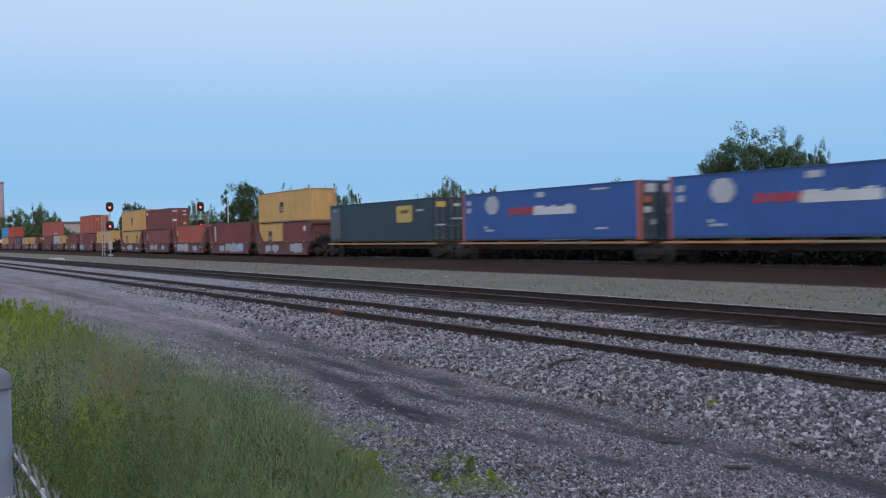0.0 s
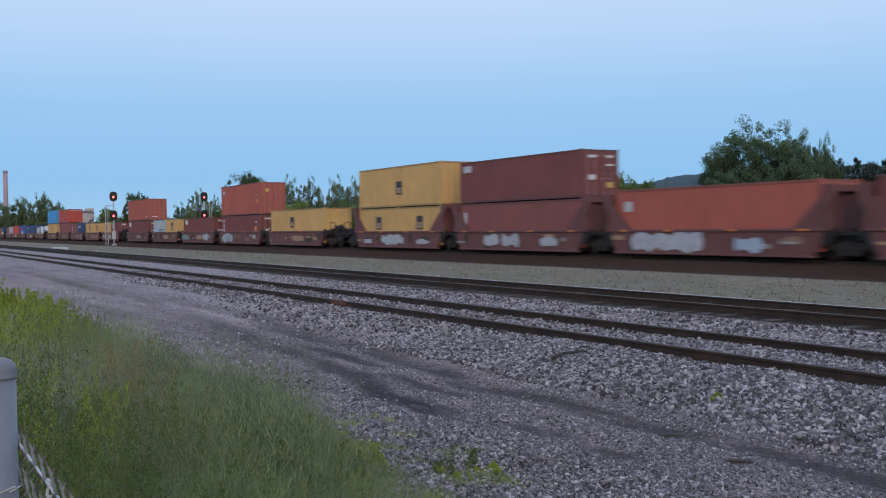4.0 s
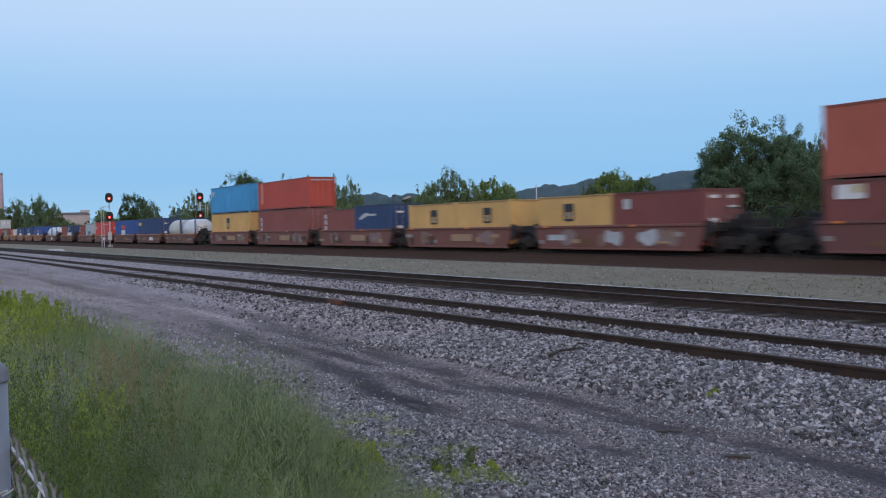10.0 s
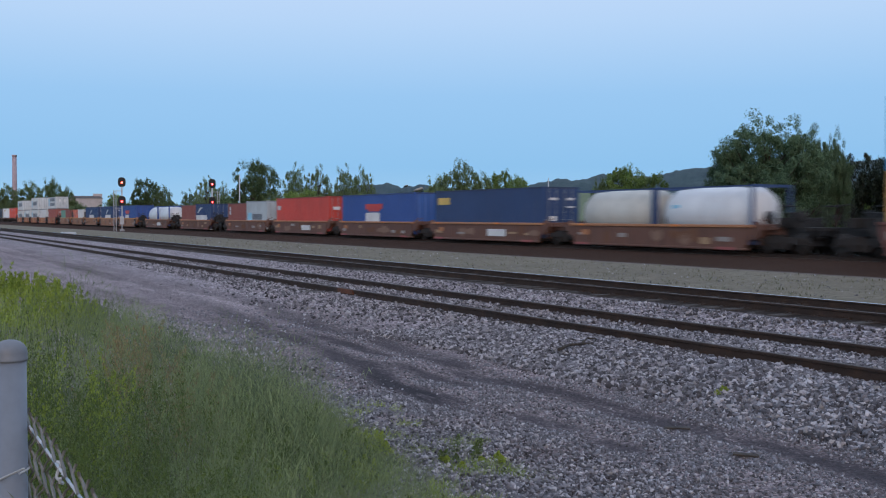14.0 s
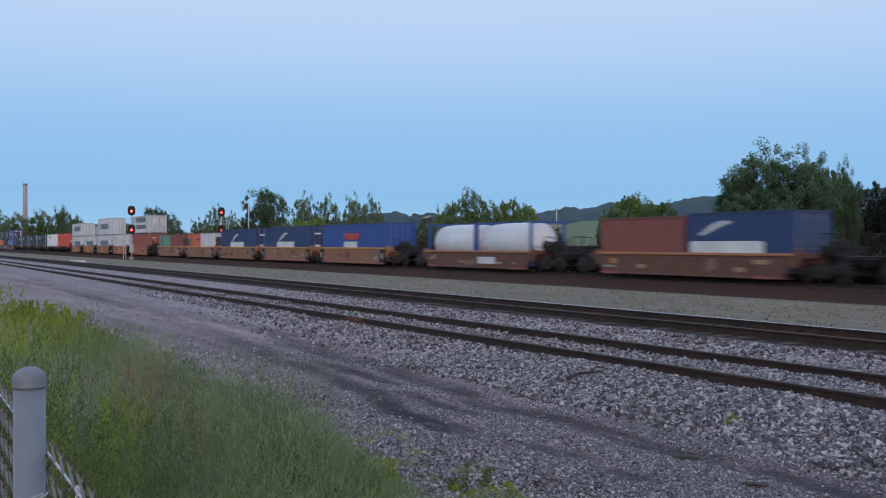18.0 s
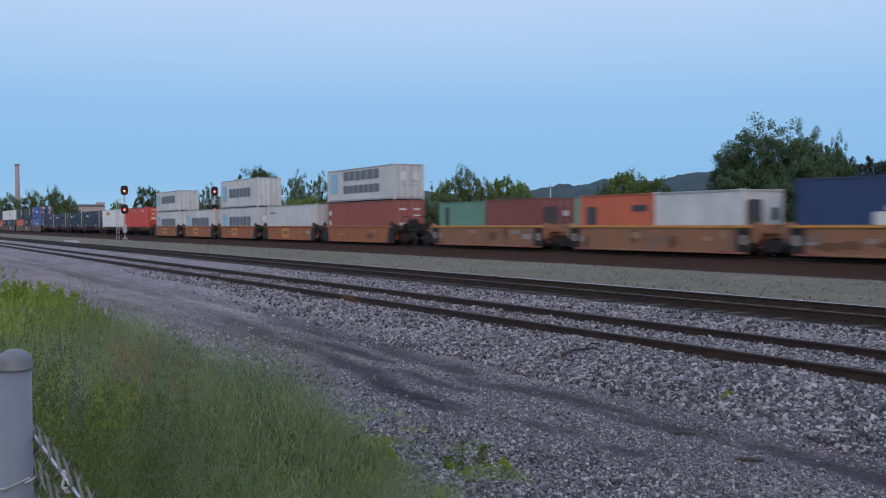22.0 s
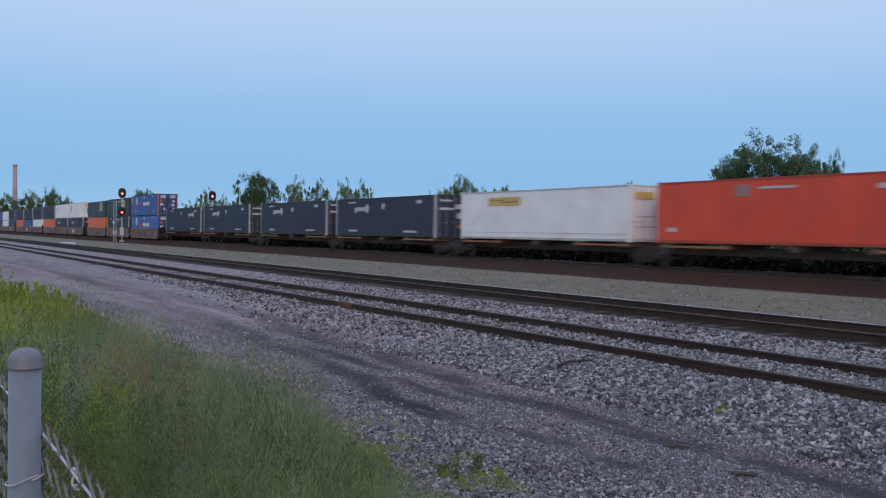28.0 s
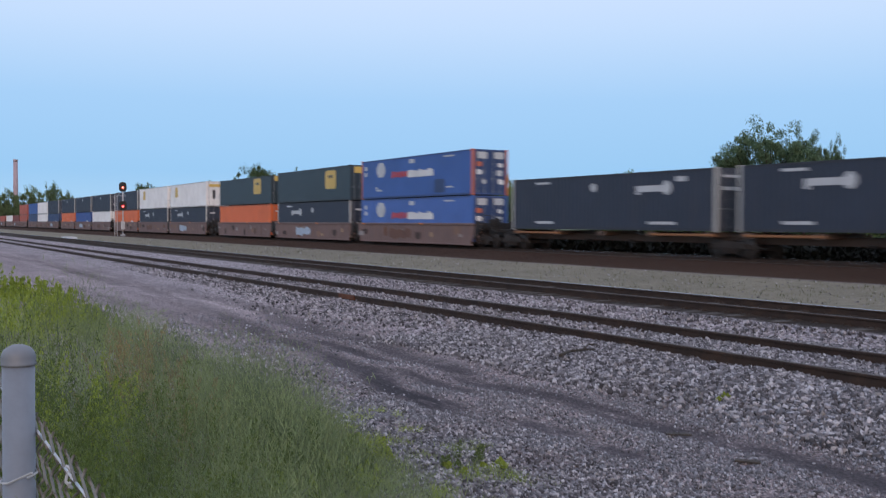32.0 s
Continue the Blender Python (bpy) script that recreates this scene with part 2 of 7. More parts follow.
def tube(bm, p, q, r, r2=None, seg=8, caps=True):
    p, q = Vector(p), Vector(q)
    r2 = r if r2 is None else r2
    w = (q - p).normalized()
    u = w.orthogonal().normalized()
    v = w.cross(u)
    ring = lambda c, s: [bm.verts.new(c + (u * math.cos(2 * math.pi * i / seg) + v * math.sin(2 * math.pi * i / seg)) * s) for i in range(seg)]
    a, b = ring(p, r), ring(q, r2)
    for i in range(seg):
        j = (i + 1) % seg
        f = bm.faces.new((a[i], a[j], b[j], b[i]))
        f.smooth = seg > 6
    if caps:
        bm.faces.new(a[::-1])
        bm.faces.new(b)


def turned(bm, prof, centre, axis="Z", seg=20):
    """A body of revolution: prof is (along, radius) pairs."""
    c = Vector(centre)
    rings = []
    for h, r in prof:
        ring = []
        for i in range(seg):
            a = 2 * math.pi * i / seg
            u, v = r * math.cos(a), r * math.sin(a)
            ring.append(bm.verts.new(c + Vector({"Z": (u, v, h), "Y": (u, h, v), "X": (h, u, v)}[axis])))
        rings.append(ring)
    for a, b in zip(rings, rings[1:]):
        for i in range(seg):
            j = (i + 1) % seg
            f = bm.faces.new((a[i], a[j], b[j], b[i]))
            f.smooth = True
    bm.faces.new(rings[0][::-1])
    bm.faces.new(rings[-1])
    bmesh.ops.recalc_face_normals(bm, faces=bm.faces)


def raw_mesh(name, verts, faces, mat):
    """A large joined mesh from arrays."""
    verts, faces = np.asarray(verts, dtype=np.float32), np.asarray(faces, dtype=np.int32)
    me = bpy.data.meshes.new(name)
    k = faces.shape[1]
    me.vertices.add(len(verts))
    me.vertices.foreach_set("co", verts.ravel())
    me.loops.add(faces.size)
    me.loops.foreach_set("vertex_index", faces.ravel())
    me.polygons.add(len(faces))
    me.polygons.foreach_set("loop_start", np.arange(0, faces.size, k, dtype=np.int32))
    me.update(calc_edges=True)
    me.validate()
    me.materials.append(mat)
    return me


# ---- ground: one sheet to the horizon, with the track beds as low ridges ----
PROFILE = [(-5000, 0.0), (-3, 0.0), (0.8, 0.0), (2.6, -0.12), (4.2, -0.24), (6.3, -0.26), (7.2, -0.2), (8.1, -0.125), (9.45, -0.135), (10.8, -0.125), (11.9, -0.27), (12.7, -0.15), (14.5, -0.14), (16.2, -0.14), (17.6, -0.3), (19.5, -0.33), (27.0, -0.33), (29.0, -0.36), (31.6, -0.16), (33.7, -0.14), (35.8, -0.16), (38.0, -0.3), (48, -0.35), (60, -0.7), (5000, -0.7)]
PY, PZ = np.array([p[0] for p in PROFILE], float), np.array([p[1] for p in PROFILE])


def ground_z(y):
    return np.interp(y, PY, PZ)


RUTS = ((4.80, 0.095, 8.0, 6.15, 0.25, -60.0, -7.0), (5.97, 0.075, 9.5, 6.75, 0.26, -48.0, 8.0))
DIPS = ((-6.95, 5.06, 0.62, 0.20), (-5.90, 4.98, 0.45, 0.15), (-9.6, 5.45, 1.1, 0.16), (-12.6, 5.75, 1.6, 0.15))


def rut_depth(x, y):
    """1 in the dark wheel ruts and dips of the service path, 0 beside them."""
    d = np.zeros_like(x)
    for y0, slope, start, most, half, x0, x1 in RUTS:
        mid = np.minimum(y0 + slope * np.maximum(0.0, -x - start), most) + 0.07 * np.sin(x * 0.9) + 0.05 * np.sin(x * 2.3 + 1)
        d = np.maximum(d, np.clip(1.5 - np.abs(y - mid) / half, 0, 1) * np.interp(x, [x0, -22, -13, x1 - 1.5, x1], [0.15, 0.4, 0.75, 1.0, 0.0]))
    for cx, cy, rx, ry in DIPS:
        d = np.maximum(d, np.clip(1.6 - np.hypot((x - cx) / rx, (y - cy) / ry), 0, 1) * 0.85)
    trodden = np.clip((y - 4.2) / 0.5, 0, 1) * np.clip((6.7 - y) / 0.5, 0, 1) * np.interp(x, [-30, -16, -9, 10], [0.0, 0.14, 0.28, 0.25])
    return np.maximum(np.where(d > 0.08, d, 0.0), trodden)


def surface_z(x, y):
    """The ground's height with its low swells near the path and the ruts pressed in."""
    z = ground_z(y) - 0.025 * rut_depth(x, y)
    near = np.flatnonzero((x > -30) & (x < 3) & (y > 2) & (y < 18))
    z[near] += [0.035 * noise.noise((a * 0.9, b * 0.9, 0)) + 0.008 * noise.noise((a * 3, b * 3, 4)) for a, b in zip(x[near], y[near])]
    return z


def ground_material():
    m, n, l, b = basic("gravel_and_dirt", 0.95)
    b.inputs["Specular IOR Level"].default_value = 0.12
    g = n.new("ShaderNodeNewGeometry")
    sp = n.new("ShaderNodeSeparateXYZ")
    l.new(g.outputs["Position"], sp.inputs[0])
    pos = g.outputs["Position"]

    def band(y0, y1, soft, wob=0.6, scale=0.5):
        """1 between y0 and y1, with an uneven edge."""
        w = noise_node(n, l, pos, scale, 4.0)
        add = n.new("ShaderNodeMath")
        add.operation = "MULTIPLY_ADD"
        l.new(w, add.inputs[0])
        add.inputs[1].default_value = wob * 2
        l.new(sp.outputs["Y"], add.inputs[2])
        res = []
        for lo, hi in ((y0 - soft + wob, y0 + soft + wob), (y1 + soft + wob, y1 - soft + wob)):
            r = n.new("ShaderNodeMapRange")
            r.inputs["From Min"].default_value, r.inputs["From Max"].default_value = lo, hi
            l.new(add.outputs[0], r.inputs["Value"])
            res.append(r.outputs[0])
        mn = n.new("ShaderNodeMath")
        mn.operation = "MINIMUM"
        l.new(res[0], mn.inputs[0])
        l.new(res[1], mn.inputs[1])
        return mn.outputs[0]

    def stones(scale, stops):
        v = n.new("ShaderNodeTexVoronoi")
        v.inputs["Scale"].default_value = scale
        l.new(pos, v.inputs["Vector"])
        s = n.new("ShaderNodeSeparateColor")
        l.new(v.outputs["Color"], s.inputs[0])
        return ramp_node(n, l, s.outputs[0], stops), v.outputs["Distance"]

    ballast, bd = stones(22.0, [(0.0, (0.132, 0.113, 0.115)), (0.5, (0.306, 0.263, 0.271)), (1.0, (0.612, 0.536, 0.556))])
    fines, fd = stones(48.0, [(0.0, (0.184, 0.155, 0.154)), (0.6, (0.376, 0.317, 0.318)), (1.0, (0.692, 0.591, 0.591))])
    blot = noise_node(n, l, pos, 0.9, 6.0, 0.7)
    path = mixed(n, l, 1.0, fines, ramp_node(n, l, blot, [(0.3, (0.72, 0.71, 0.72)), (0.5, (0.95, 0.94, 0.94)), (0.7, (1.06, 1.04, 1.04))]), "MULTIPLY")
    grit = noise_node(n, l, pos, 30.0, 2.0, 0.8)
    path = mixed(n, l, 0.75, path, ramp_node(n, l, grit, [(0.32, (0.5, 0.5, 0.5)), (0.5, (1.0, 1.0, 1.0)), (0.66, (1.3, 1.29, 1.29))]), "MULTIPLY")
    col = mixed(n, l, band(2.0, 6.9, 0.55, 0.7, 0.8), ballast, path)
    worn = n.new("ShaderNodeAttribute")
    worn.attribute_name = "rut"
    breaks = noise_node(n, l, pos, 2.4, 5.0, 0.7, (0.35, 1.0, 1.0))
    rut = mixed(n, l, 1.0, worn.outputs["Fac"], ramp_node(n, l, breaks, [(0.25, (0.3, 0.3, 0.3)), (0.48, (1.0, 1.0, 1.0))]), "MULTIPLY")
    col = mixed(n, l, rut, col, (0.050, 0.046, 0.052))
    lanes = noise_node(n, l, pos, 1.0, 5.0, 0.65, (0.07, 1.3, 1.0))
    lane = mixed(n, l, band(3.6, 7.2, 0.7, 0.5, 0.5), (1.0, 1.0, 1.0), ramp_node(n, l, lanes, [(0.36, (0.74, 0.72, 0.73)), (0.52, (1.0, 0.98, 0.99)), (0.66, (1.26, 1.24, 1.24))]))
    col = mixed(n, l, 1.0, col, lane, "MULTIPLY")
    strip = ramp_node(n, l, noise_node(n, l, pos, 4.5, 6.0, 0.8), [(0.3, (0.166, 0.148, 0.102)), (0.5, (0.253, 0.221, 0.165)), (0.72, (0.352, 0.313, 0.252))])
    speck, _ = stones(13.0, [(0.0, (0.7, 0.7, 0.68)), (0.75, (1.0, 1.0, 1.0)), (1.0, (1.8, 1.75, 1.75))])
    strip = mixed(n, l, 0.16, strip, speck, "MULTIPLY")
    col = mixed(n, l, band(17.4, 26.6, 0.5), col, strip)
    mid_bed = ramp_node(n, l, noise_node(n, l, pos, 7.0, 5.0, 0.8), [(0.3, (0.02, 0.015, 0.013)), (0.7, (0.06, 0.045, 0.037))])
    col = mixed(n, l, band(13.1, 15.6, 0.15, 0.12), col, mid_bed)
    dark = ramp_node(n, l, noise_node(n, l, pos, 9.0, 5.0, 0.8), [(0.3, (0.031, 0.016, 0.011)), (0.7, (0.098, 0.054, 0.036))])
    col = mixed(n, l, band(26.6, 74, 0.4), col, dark)
    grassy = ramp_node(n, l, noise_node(n, l, pos, 1.2, 6.0), [(0.3, (0.045, 0.06, 0.025)), (0.6, (0.07, 0.10, 0.035)), (0.8, (0.12, 0.13, 0.06))])
    col = mixed(n, l, band(74, 6000, 0.8), col, grassy)
    col = mixed(n, l, band(-6000, 1.6, 0.8), col, grassy)
    col = mixed(n, l, 0.35, col, ramp_node(n, l, noise_node(n, l, pos, 0.25, 3.0), [(0.3, (0.6, 0.6, 0.62)), (0.7, (1.1, 1.1, 1.1))]), "MULTIPLY")
    l.new(col, b.inputs["Base Color"])
    hgt = n.new("ShaderNodeMath")
    l.new(bd, hgt.inputs[0])
    l.new(fd, hgt.inputs[1])
    bump(n, l, b, hgt.outputs[0], 0.7, 0.03)
    return m


def build_ground():
    xs = np.unique(np.concatenate([[-5000, -2500, -1200, -700, -400], np.arange(-300, -60, 6.0), np.arange(-60, -20, 0.6), np.arange(-20, 2, 0.16), np.arange(2, 20, 2.0), [40, 100, 300, 1000, 5000]]))
    ys = np.unique(np.concatenate([[-5000, -1000, -200, -50, -10, -3], np.arange(-1, 4.4, 0.2), np.arange(4.4, 7.2, 0.08), np.arange(7.2, 12.5, 0.2), np.arange(12.5, 40, 0.5), [45, 52, 60, 80, 120, 200, 400, 900, 2000, 5000]]))
    gx, gy = np.meshgrid(xs, ys, indexing="ij")
    gz = surface_z(gx.ravel(), gy.ravel()).reshape(gx.shape)
    a, b = gx.shape
    idx = np.arange(a * b).reshape(a, b)
    faces = np.stack([idx[:-1, :-1], idx[1:, :-1], idx[1:, 1:], idx[:-1, 1:]], -1).reshape(-1, 4)
    deep = rut_depth(gx, gy)
    me = raw_mesh("ground", np.stack([gx, gy, gz], -1).reshape(-1, 3), faces, ground_material())
    me.attributes.new("rut", "FLOAT", "POINT").data.foreach_set("value", deep.ravel().astype(np.float32))
    tagged(new("ground", me), "grey gravel ground with dark dirt ruts beside railway tracks", "ground", kind="structure")


build_ground()


def random_rotations(rng, k):
    q = rng.normal(size=(k, 4))
    q /= np.linalg.norm(q, axis=1)[:, None]
    w, x, y, z = q.T
    return np.stack([1 - 2 * (y * y + z * z), 2 * (x * y - z * w), 2 * (x * z + y * w), 2 * (x * y + z * w), 1 - 2 * (x * x + z * z), 2 * (y * z - x * w), 2 * (x * z - y * w), 2 * (y * z + x * w), 1 - 2 * (x * x + y * y)], -1).reshape(k, 3, 3)


CRUSHED = [(0.0, (0.055, 0.049, 0.051)), (0.35, (0.15, 0.139, 0.147)), (0.7, (0.30, 0.279, 0.293)), (0.93, (0.62, 0.58, 0.595)), (1.0, (0.29, 0.255, 0.23))]
TRODDEN = [(0.0, (0.11, 0.106, 0.115)), (0.5, (0.21, 0.203, 0.219)), (0.85, (0.33, 0.319, 0.342)), (1.0, (0.58, 0.56, 0.59))]


def stone_material(name, stops):
    m, n, l, b = basic(name, 0.9)
    b.inputs["Specular IOR Level"].default_value = 0.2
    g = n.new("ShaderNodeNewGeometry")
    col = ramp_node(n, l, g.outputs["Random Per Island"], stops)
    f = noise_node(n, l, g.outputs["Position"], 40.0, 3.0)
    col = mixed(n, l, 0.3, col, ramp_node(n, l, f, [(0.3, (0.4, 0.4, 0.4)), (0.7, (1, 1, 1))]), "MULTIPLY")
    big = noise_node(n, l, g.outputs["Position"], 0.8, 4.0)
    col = mixed(n, l, 0.5, col, ramp_node(n, l, big, [(0.35, (0.8, 0.8, 0.8)), (0.65, (1.12, 1.12, 1.12))]), "MULTIPLY")
    l.new(col, b.inputs["Base Color"])
    bump(n, l, b, f, 0.3, 0.01)
    return m


STONE, CHIP = stone_material("crushed_limestone", CRUSHED), stone_material("dusty_gravel_chips", TRODDEN)


def stones_at(name, label, x, y, size, rng, sink=0.25, mat=None):
    """Broken stones, each a rough block with its own corners, joined into one mesh."""
    k = len(x)
    cube = np.array([(i, j, h) for h in (-1, 1) for j in (-1, 1) for i in (-1, 1)], float)
    v = cube[None] + rng.uniform(-0.55, 0.55, (k, 8, 3))
    v *= rng.uniform(0.55, 1.0, (k, 1, 3)) * np.array([1.0, 0.85, 0.55]) * size[:, None, None]
    v = np.einsum("kij,knj->kni", random_rotations(rng, k), v)
    v += np.stack([x, y, surface_z(x, y) + size * (0.5 - sink)], -1)[:, None]
    quad = np.array([(0, 2, 3, 1), (4, 5, 7, 6), (0, 1, 5, 4), (1, 3, 7, 5), (3, 2, 6, 7), (2, 0, 4, 6)])
    f = (quad[None] + (np.arange(k) * 8)[:, None, None]).reshape(-1, 4)
    ob = new(name, raw_mesh(name, v.reshape(-1, 3), f, mat or STONE))
    return tagged(ob, label, "gravel", kind="stuff")


def lay_stones():
    rng = np.random.default_rng(3)
    k = 340000
    r = np.sqrt(rng.uniform(4.0 ** 2, 40.0 ** 2, k))
    r = np.where(rng.uniform(0, 1, k) < 0.55, np.sqrt(rng.uniform(4.0 ** 2, 15.0 ** 2, k)), r)
    az = np.radians(rng.uniform(4, 60, k))
    x, y = -r * np.cos(az), r * np.sin(az)
    dense = np.where(y < 2.4, 0.02, np.where((y < 12.95) | ((y > 15.75) & (y < 17.3)), 1.0, 0.0))
    edge = np.clip((y - 5.7) / 1.5 + 0.9 * np.array([noise.noise((a * 0.5, b * 0.9, 21.0)) for a, b in zip(x, y)]), 0.0, 1.0)
    dense = np.where((y > 2.4) & (y < 7.6), np.where(y < 4.6, 0.75, 0.34) * np.clip(2.0 - r / 6, 0.0, 1.0) * (1 - edge) + edge ** 1.5, dense) * np.clip((40 - r) / 24, 0, 1) * np.where(y < 7.6, np.clip((27 - r) / 13, 0, 1), 1.0)
    dense = dense * np.clip(1.1 - 1.25 * rut_depth(x, y), 0.03, 1)
    patch = np.array([noise.noise((a * 0.7, b * 0.7, 9.0)) for a, b in zip(x, y)])
    dense = np.where(y < 6.0, dense * np.clip(1.0 + 2.6 * patch, 0.08, 3), dense)
    on_rail = np.zeros(k, bool)
    for c in (9.45, 14.53):
        for s in (-0.75, 0.75):
            on_rail |= np.abs(y - c - s) < 0.075
    keep = (rng.uniform(0, 1, k) < dense) & ~on_rail
    x, y, r = x[keep], y[keep], r[keep]
    size = (0.011 + 0.018 * rng.uniform(0, 1, len(x)) ** 1.6) * np.where(y < 4.5, 0.72, np.where(y < 6.5, 0.52, np.clip(r / 13, 1.22, 1.3)))
    stones_at("ballast_stones", "loose grey crushed stone ballast round the tracks", x, y, size, rng)
    # scattered stones on the strip between the tracks
    k = 60000
    r = 24 * (110 / 24) ** rng.uniform(0, 1, k)
    az = np.radians(rng.uniform(8, 60, k))
    x, y = -r * np.cos(az), r * np.sin(az)
    keep = (y > 17.2) & (y < 26.6) & (rng.uniform(0, 1, k) < np.interp(y, [17.2, 18.6, 26], [0.5, 0.06, 0.04]))
    stones_at("strip_stones", "loose stones on the strip between the tracks", x[keep], y[keep], rng.uniform(0.012, 0.032, keep.sum()) * np.clip(r[keep] / 40, 0.9, 2.0), rng)
    # small chips trodden into the service path
    k = 270000
    r = np.sqrt(np.where(rng.uniform(0, 1, k) < 0.5, rng.uniform(4.2 ** 2, 11.0 ** 2, k), rng.uniform(4.2 ** 2, 20.0 ** 2, k)))
    az = np.radians(rng.uniform(8, 60, k))
    x, y = -r * np.cos(az), r * np.sin(az)
    patch = np.array([noise.noise((a * 1.3, b * 1.3, 5.0)) for a, b in zip(x, y)])
    dense = np.clip(0.6 + 1.5 * patch, 0.2, 1.0) * np.clip((20 - r) / 10, 0.0, 1.0)
    dense = dense * np.clip(1.3 - 1.6 * rut_depth(x, y), 0.02, 1)
    keep = (y > 2.5) & (y < 7.2) & (rng.uniform(0, 1, k) < dense)
    x, y = x[keep], y[keep]
    stones_at("gravel_chips", "small grey gravel chips trodden into the path", x, y, (0.0045 + 0.0115 * rng.uniform(0, 1, len(x)) ** 2.2) * np.clip(np.hypot(x, y) / 10, 1.0, 1.5), rng, mat=CHIP)


lay_stones()


# ---- tracks ----
RAIL_PROFILE = [(-0.07, -0.17), (0.07, -0.17), (0.07, -0.158), (0.012, -0.14), (0.012, -0.04), (0.036, -0.03), (0.036, -0.010), (0.024, 0.0), (-0.030, 0.0), (-0.036, -0.005), (-0.036, -0.03), (-0.012, -0.04), (-0.012, -0.14), (-0.07, -0.158)]


def bend(x):
    """How far the main line swings aside beyond its straight."""
    return 0.0134 * 12 * math.log1p(math.exp((-x - 82) / 12))


def bend_turn(x):
    """The main line's heading there, in degrees."""
    return -math.degrees(0.0134 / (1 + math.exp((x + 82) / 12)))


def rail_mesh(xs, top, swing):
    bm = bmesh.new()
    rings = [[bm.verts.new((x, y + swing * bend(x), z)) for y, z in RAIL_PROFILE] for x in xs]
    k = len(RAIL_PROFILE)
    for a, b in zip(rings, rings[1:]):
        for i in range(k):
            j = (i + 1) % k
            f = bm.faces.new((a[i], a[j], b[j], b[i]))
            f.material_index = 1 if i in (6, 7, 8) else 0
    bm.faces.new(rings[0][::-1])
    bm.faces.new(rings[-1])
    bmesh.ops.recalc_face_normals(bm, faces=bm.faces)
    me = mesh_of("rail", bm)
    me.materials.append(RAIL_SIDE)
    me.materials.append(top)
    return me


def track(yc, x0, x1, label, ties, swing=0):
    t = thing("railway_track", label, "railway track", group="parallel tracks", kind="structure", at=pose(0, yc, 0))
    xs = [x0] + ([-420, -160, -120, -105, -95, -85, -75, -65, -50] if swing else []) + [x1]
    worn = rail_mesh(xs, RAIL_DULL, swing)
    # Middle track's gleam is painted: brighter steel on the far rail only.
    shiny = worn if yc < 10 else rail_mesh(xs, RAIL_TOP, swing)
    for s in (-0.75, 0.75):
        ob = new("rail", shiny if s > 0 or swing else worn)
        ob.parent = t
        ob.location = (0, s, 0)
    bm = bmesh.new()
    box(bm, -0.115, 0.115, -1.3, 1.3, -0.3, -0.128, 0.008)
    me = mesh_of("tie", bm)
    me.materials.append(TIE)
    pb = bmesh.new()
    box(pb, -0.1, 0.1, -0.16, 0.16, -0.135, -0.118)
    for sx in (-0.06, 0.06):
        for sy in (-0.11, 0.11):
            box(pb, sx - 0.012, sx + 0.012, sy - 0.018, sy + 0.018, -0.12, -0.095)
    plate = mesh_of("tie_plate", pb)
    plate.materials.append(RAIL_SIDE)
    x, rng = ties[0], random.Random(int(yc * 10))
    while x < ties[1]:
        o = new("tie", me)
        o.parent = t
        o.matrix_basis = pose(x + rng.uniform(-0.03, 0.03), swing * bend(x) + rng.uniform(-0.06, 0.06), rng.uniform(-0.022, 0.004), 0, 0, rng.uniform(-1.2, 1.2))
        if x > ties[1] - 14:
            for s in (-0.75, 0.75):
                p = new("tie_plate", plate)
                p.parent = o
                p.location = (0, s, 0)
        x += 0.53
    return t


NEAR_Y, MID_Y, MAIN_Y = 9.45, 14.53, 33.7
near_track = track(NEAR_Y, -420, 60, "rusty near railway track bedded in grey ballast", (-46, 0))
track(MID_Y, -420, 60, "rusty middle railway track with a gleam painted on its far rail", (-60, -4))
track(MAIN_Y, -900, 200, "main line railway track under the moving train", (-120, -14), 1)
bm = bmesh.new()
box(bm, -19.5, -18.75, -0.8, -0.712, -0.10, -0.004, 0.004)
part("joint_bar", bm, RUST, near_track, "bright orange rusty rail joint")


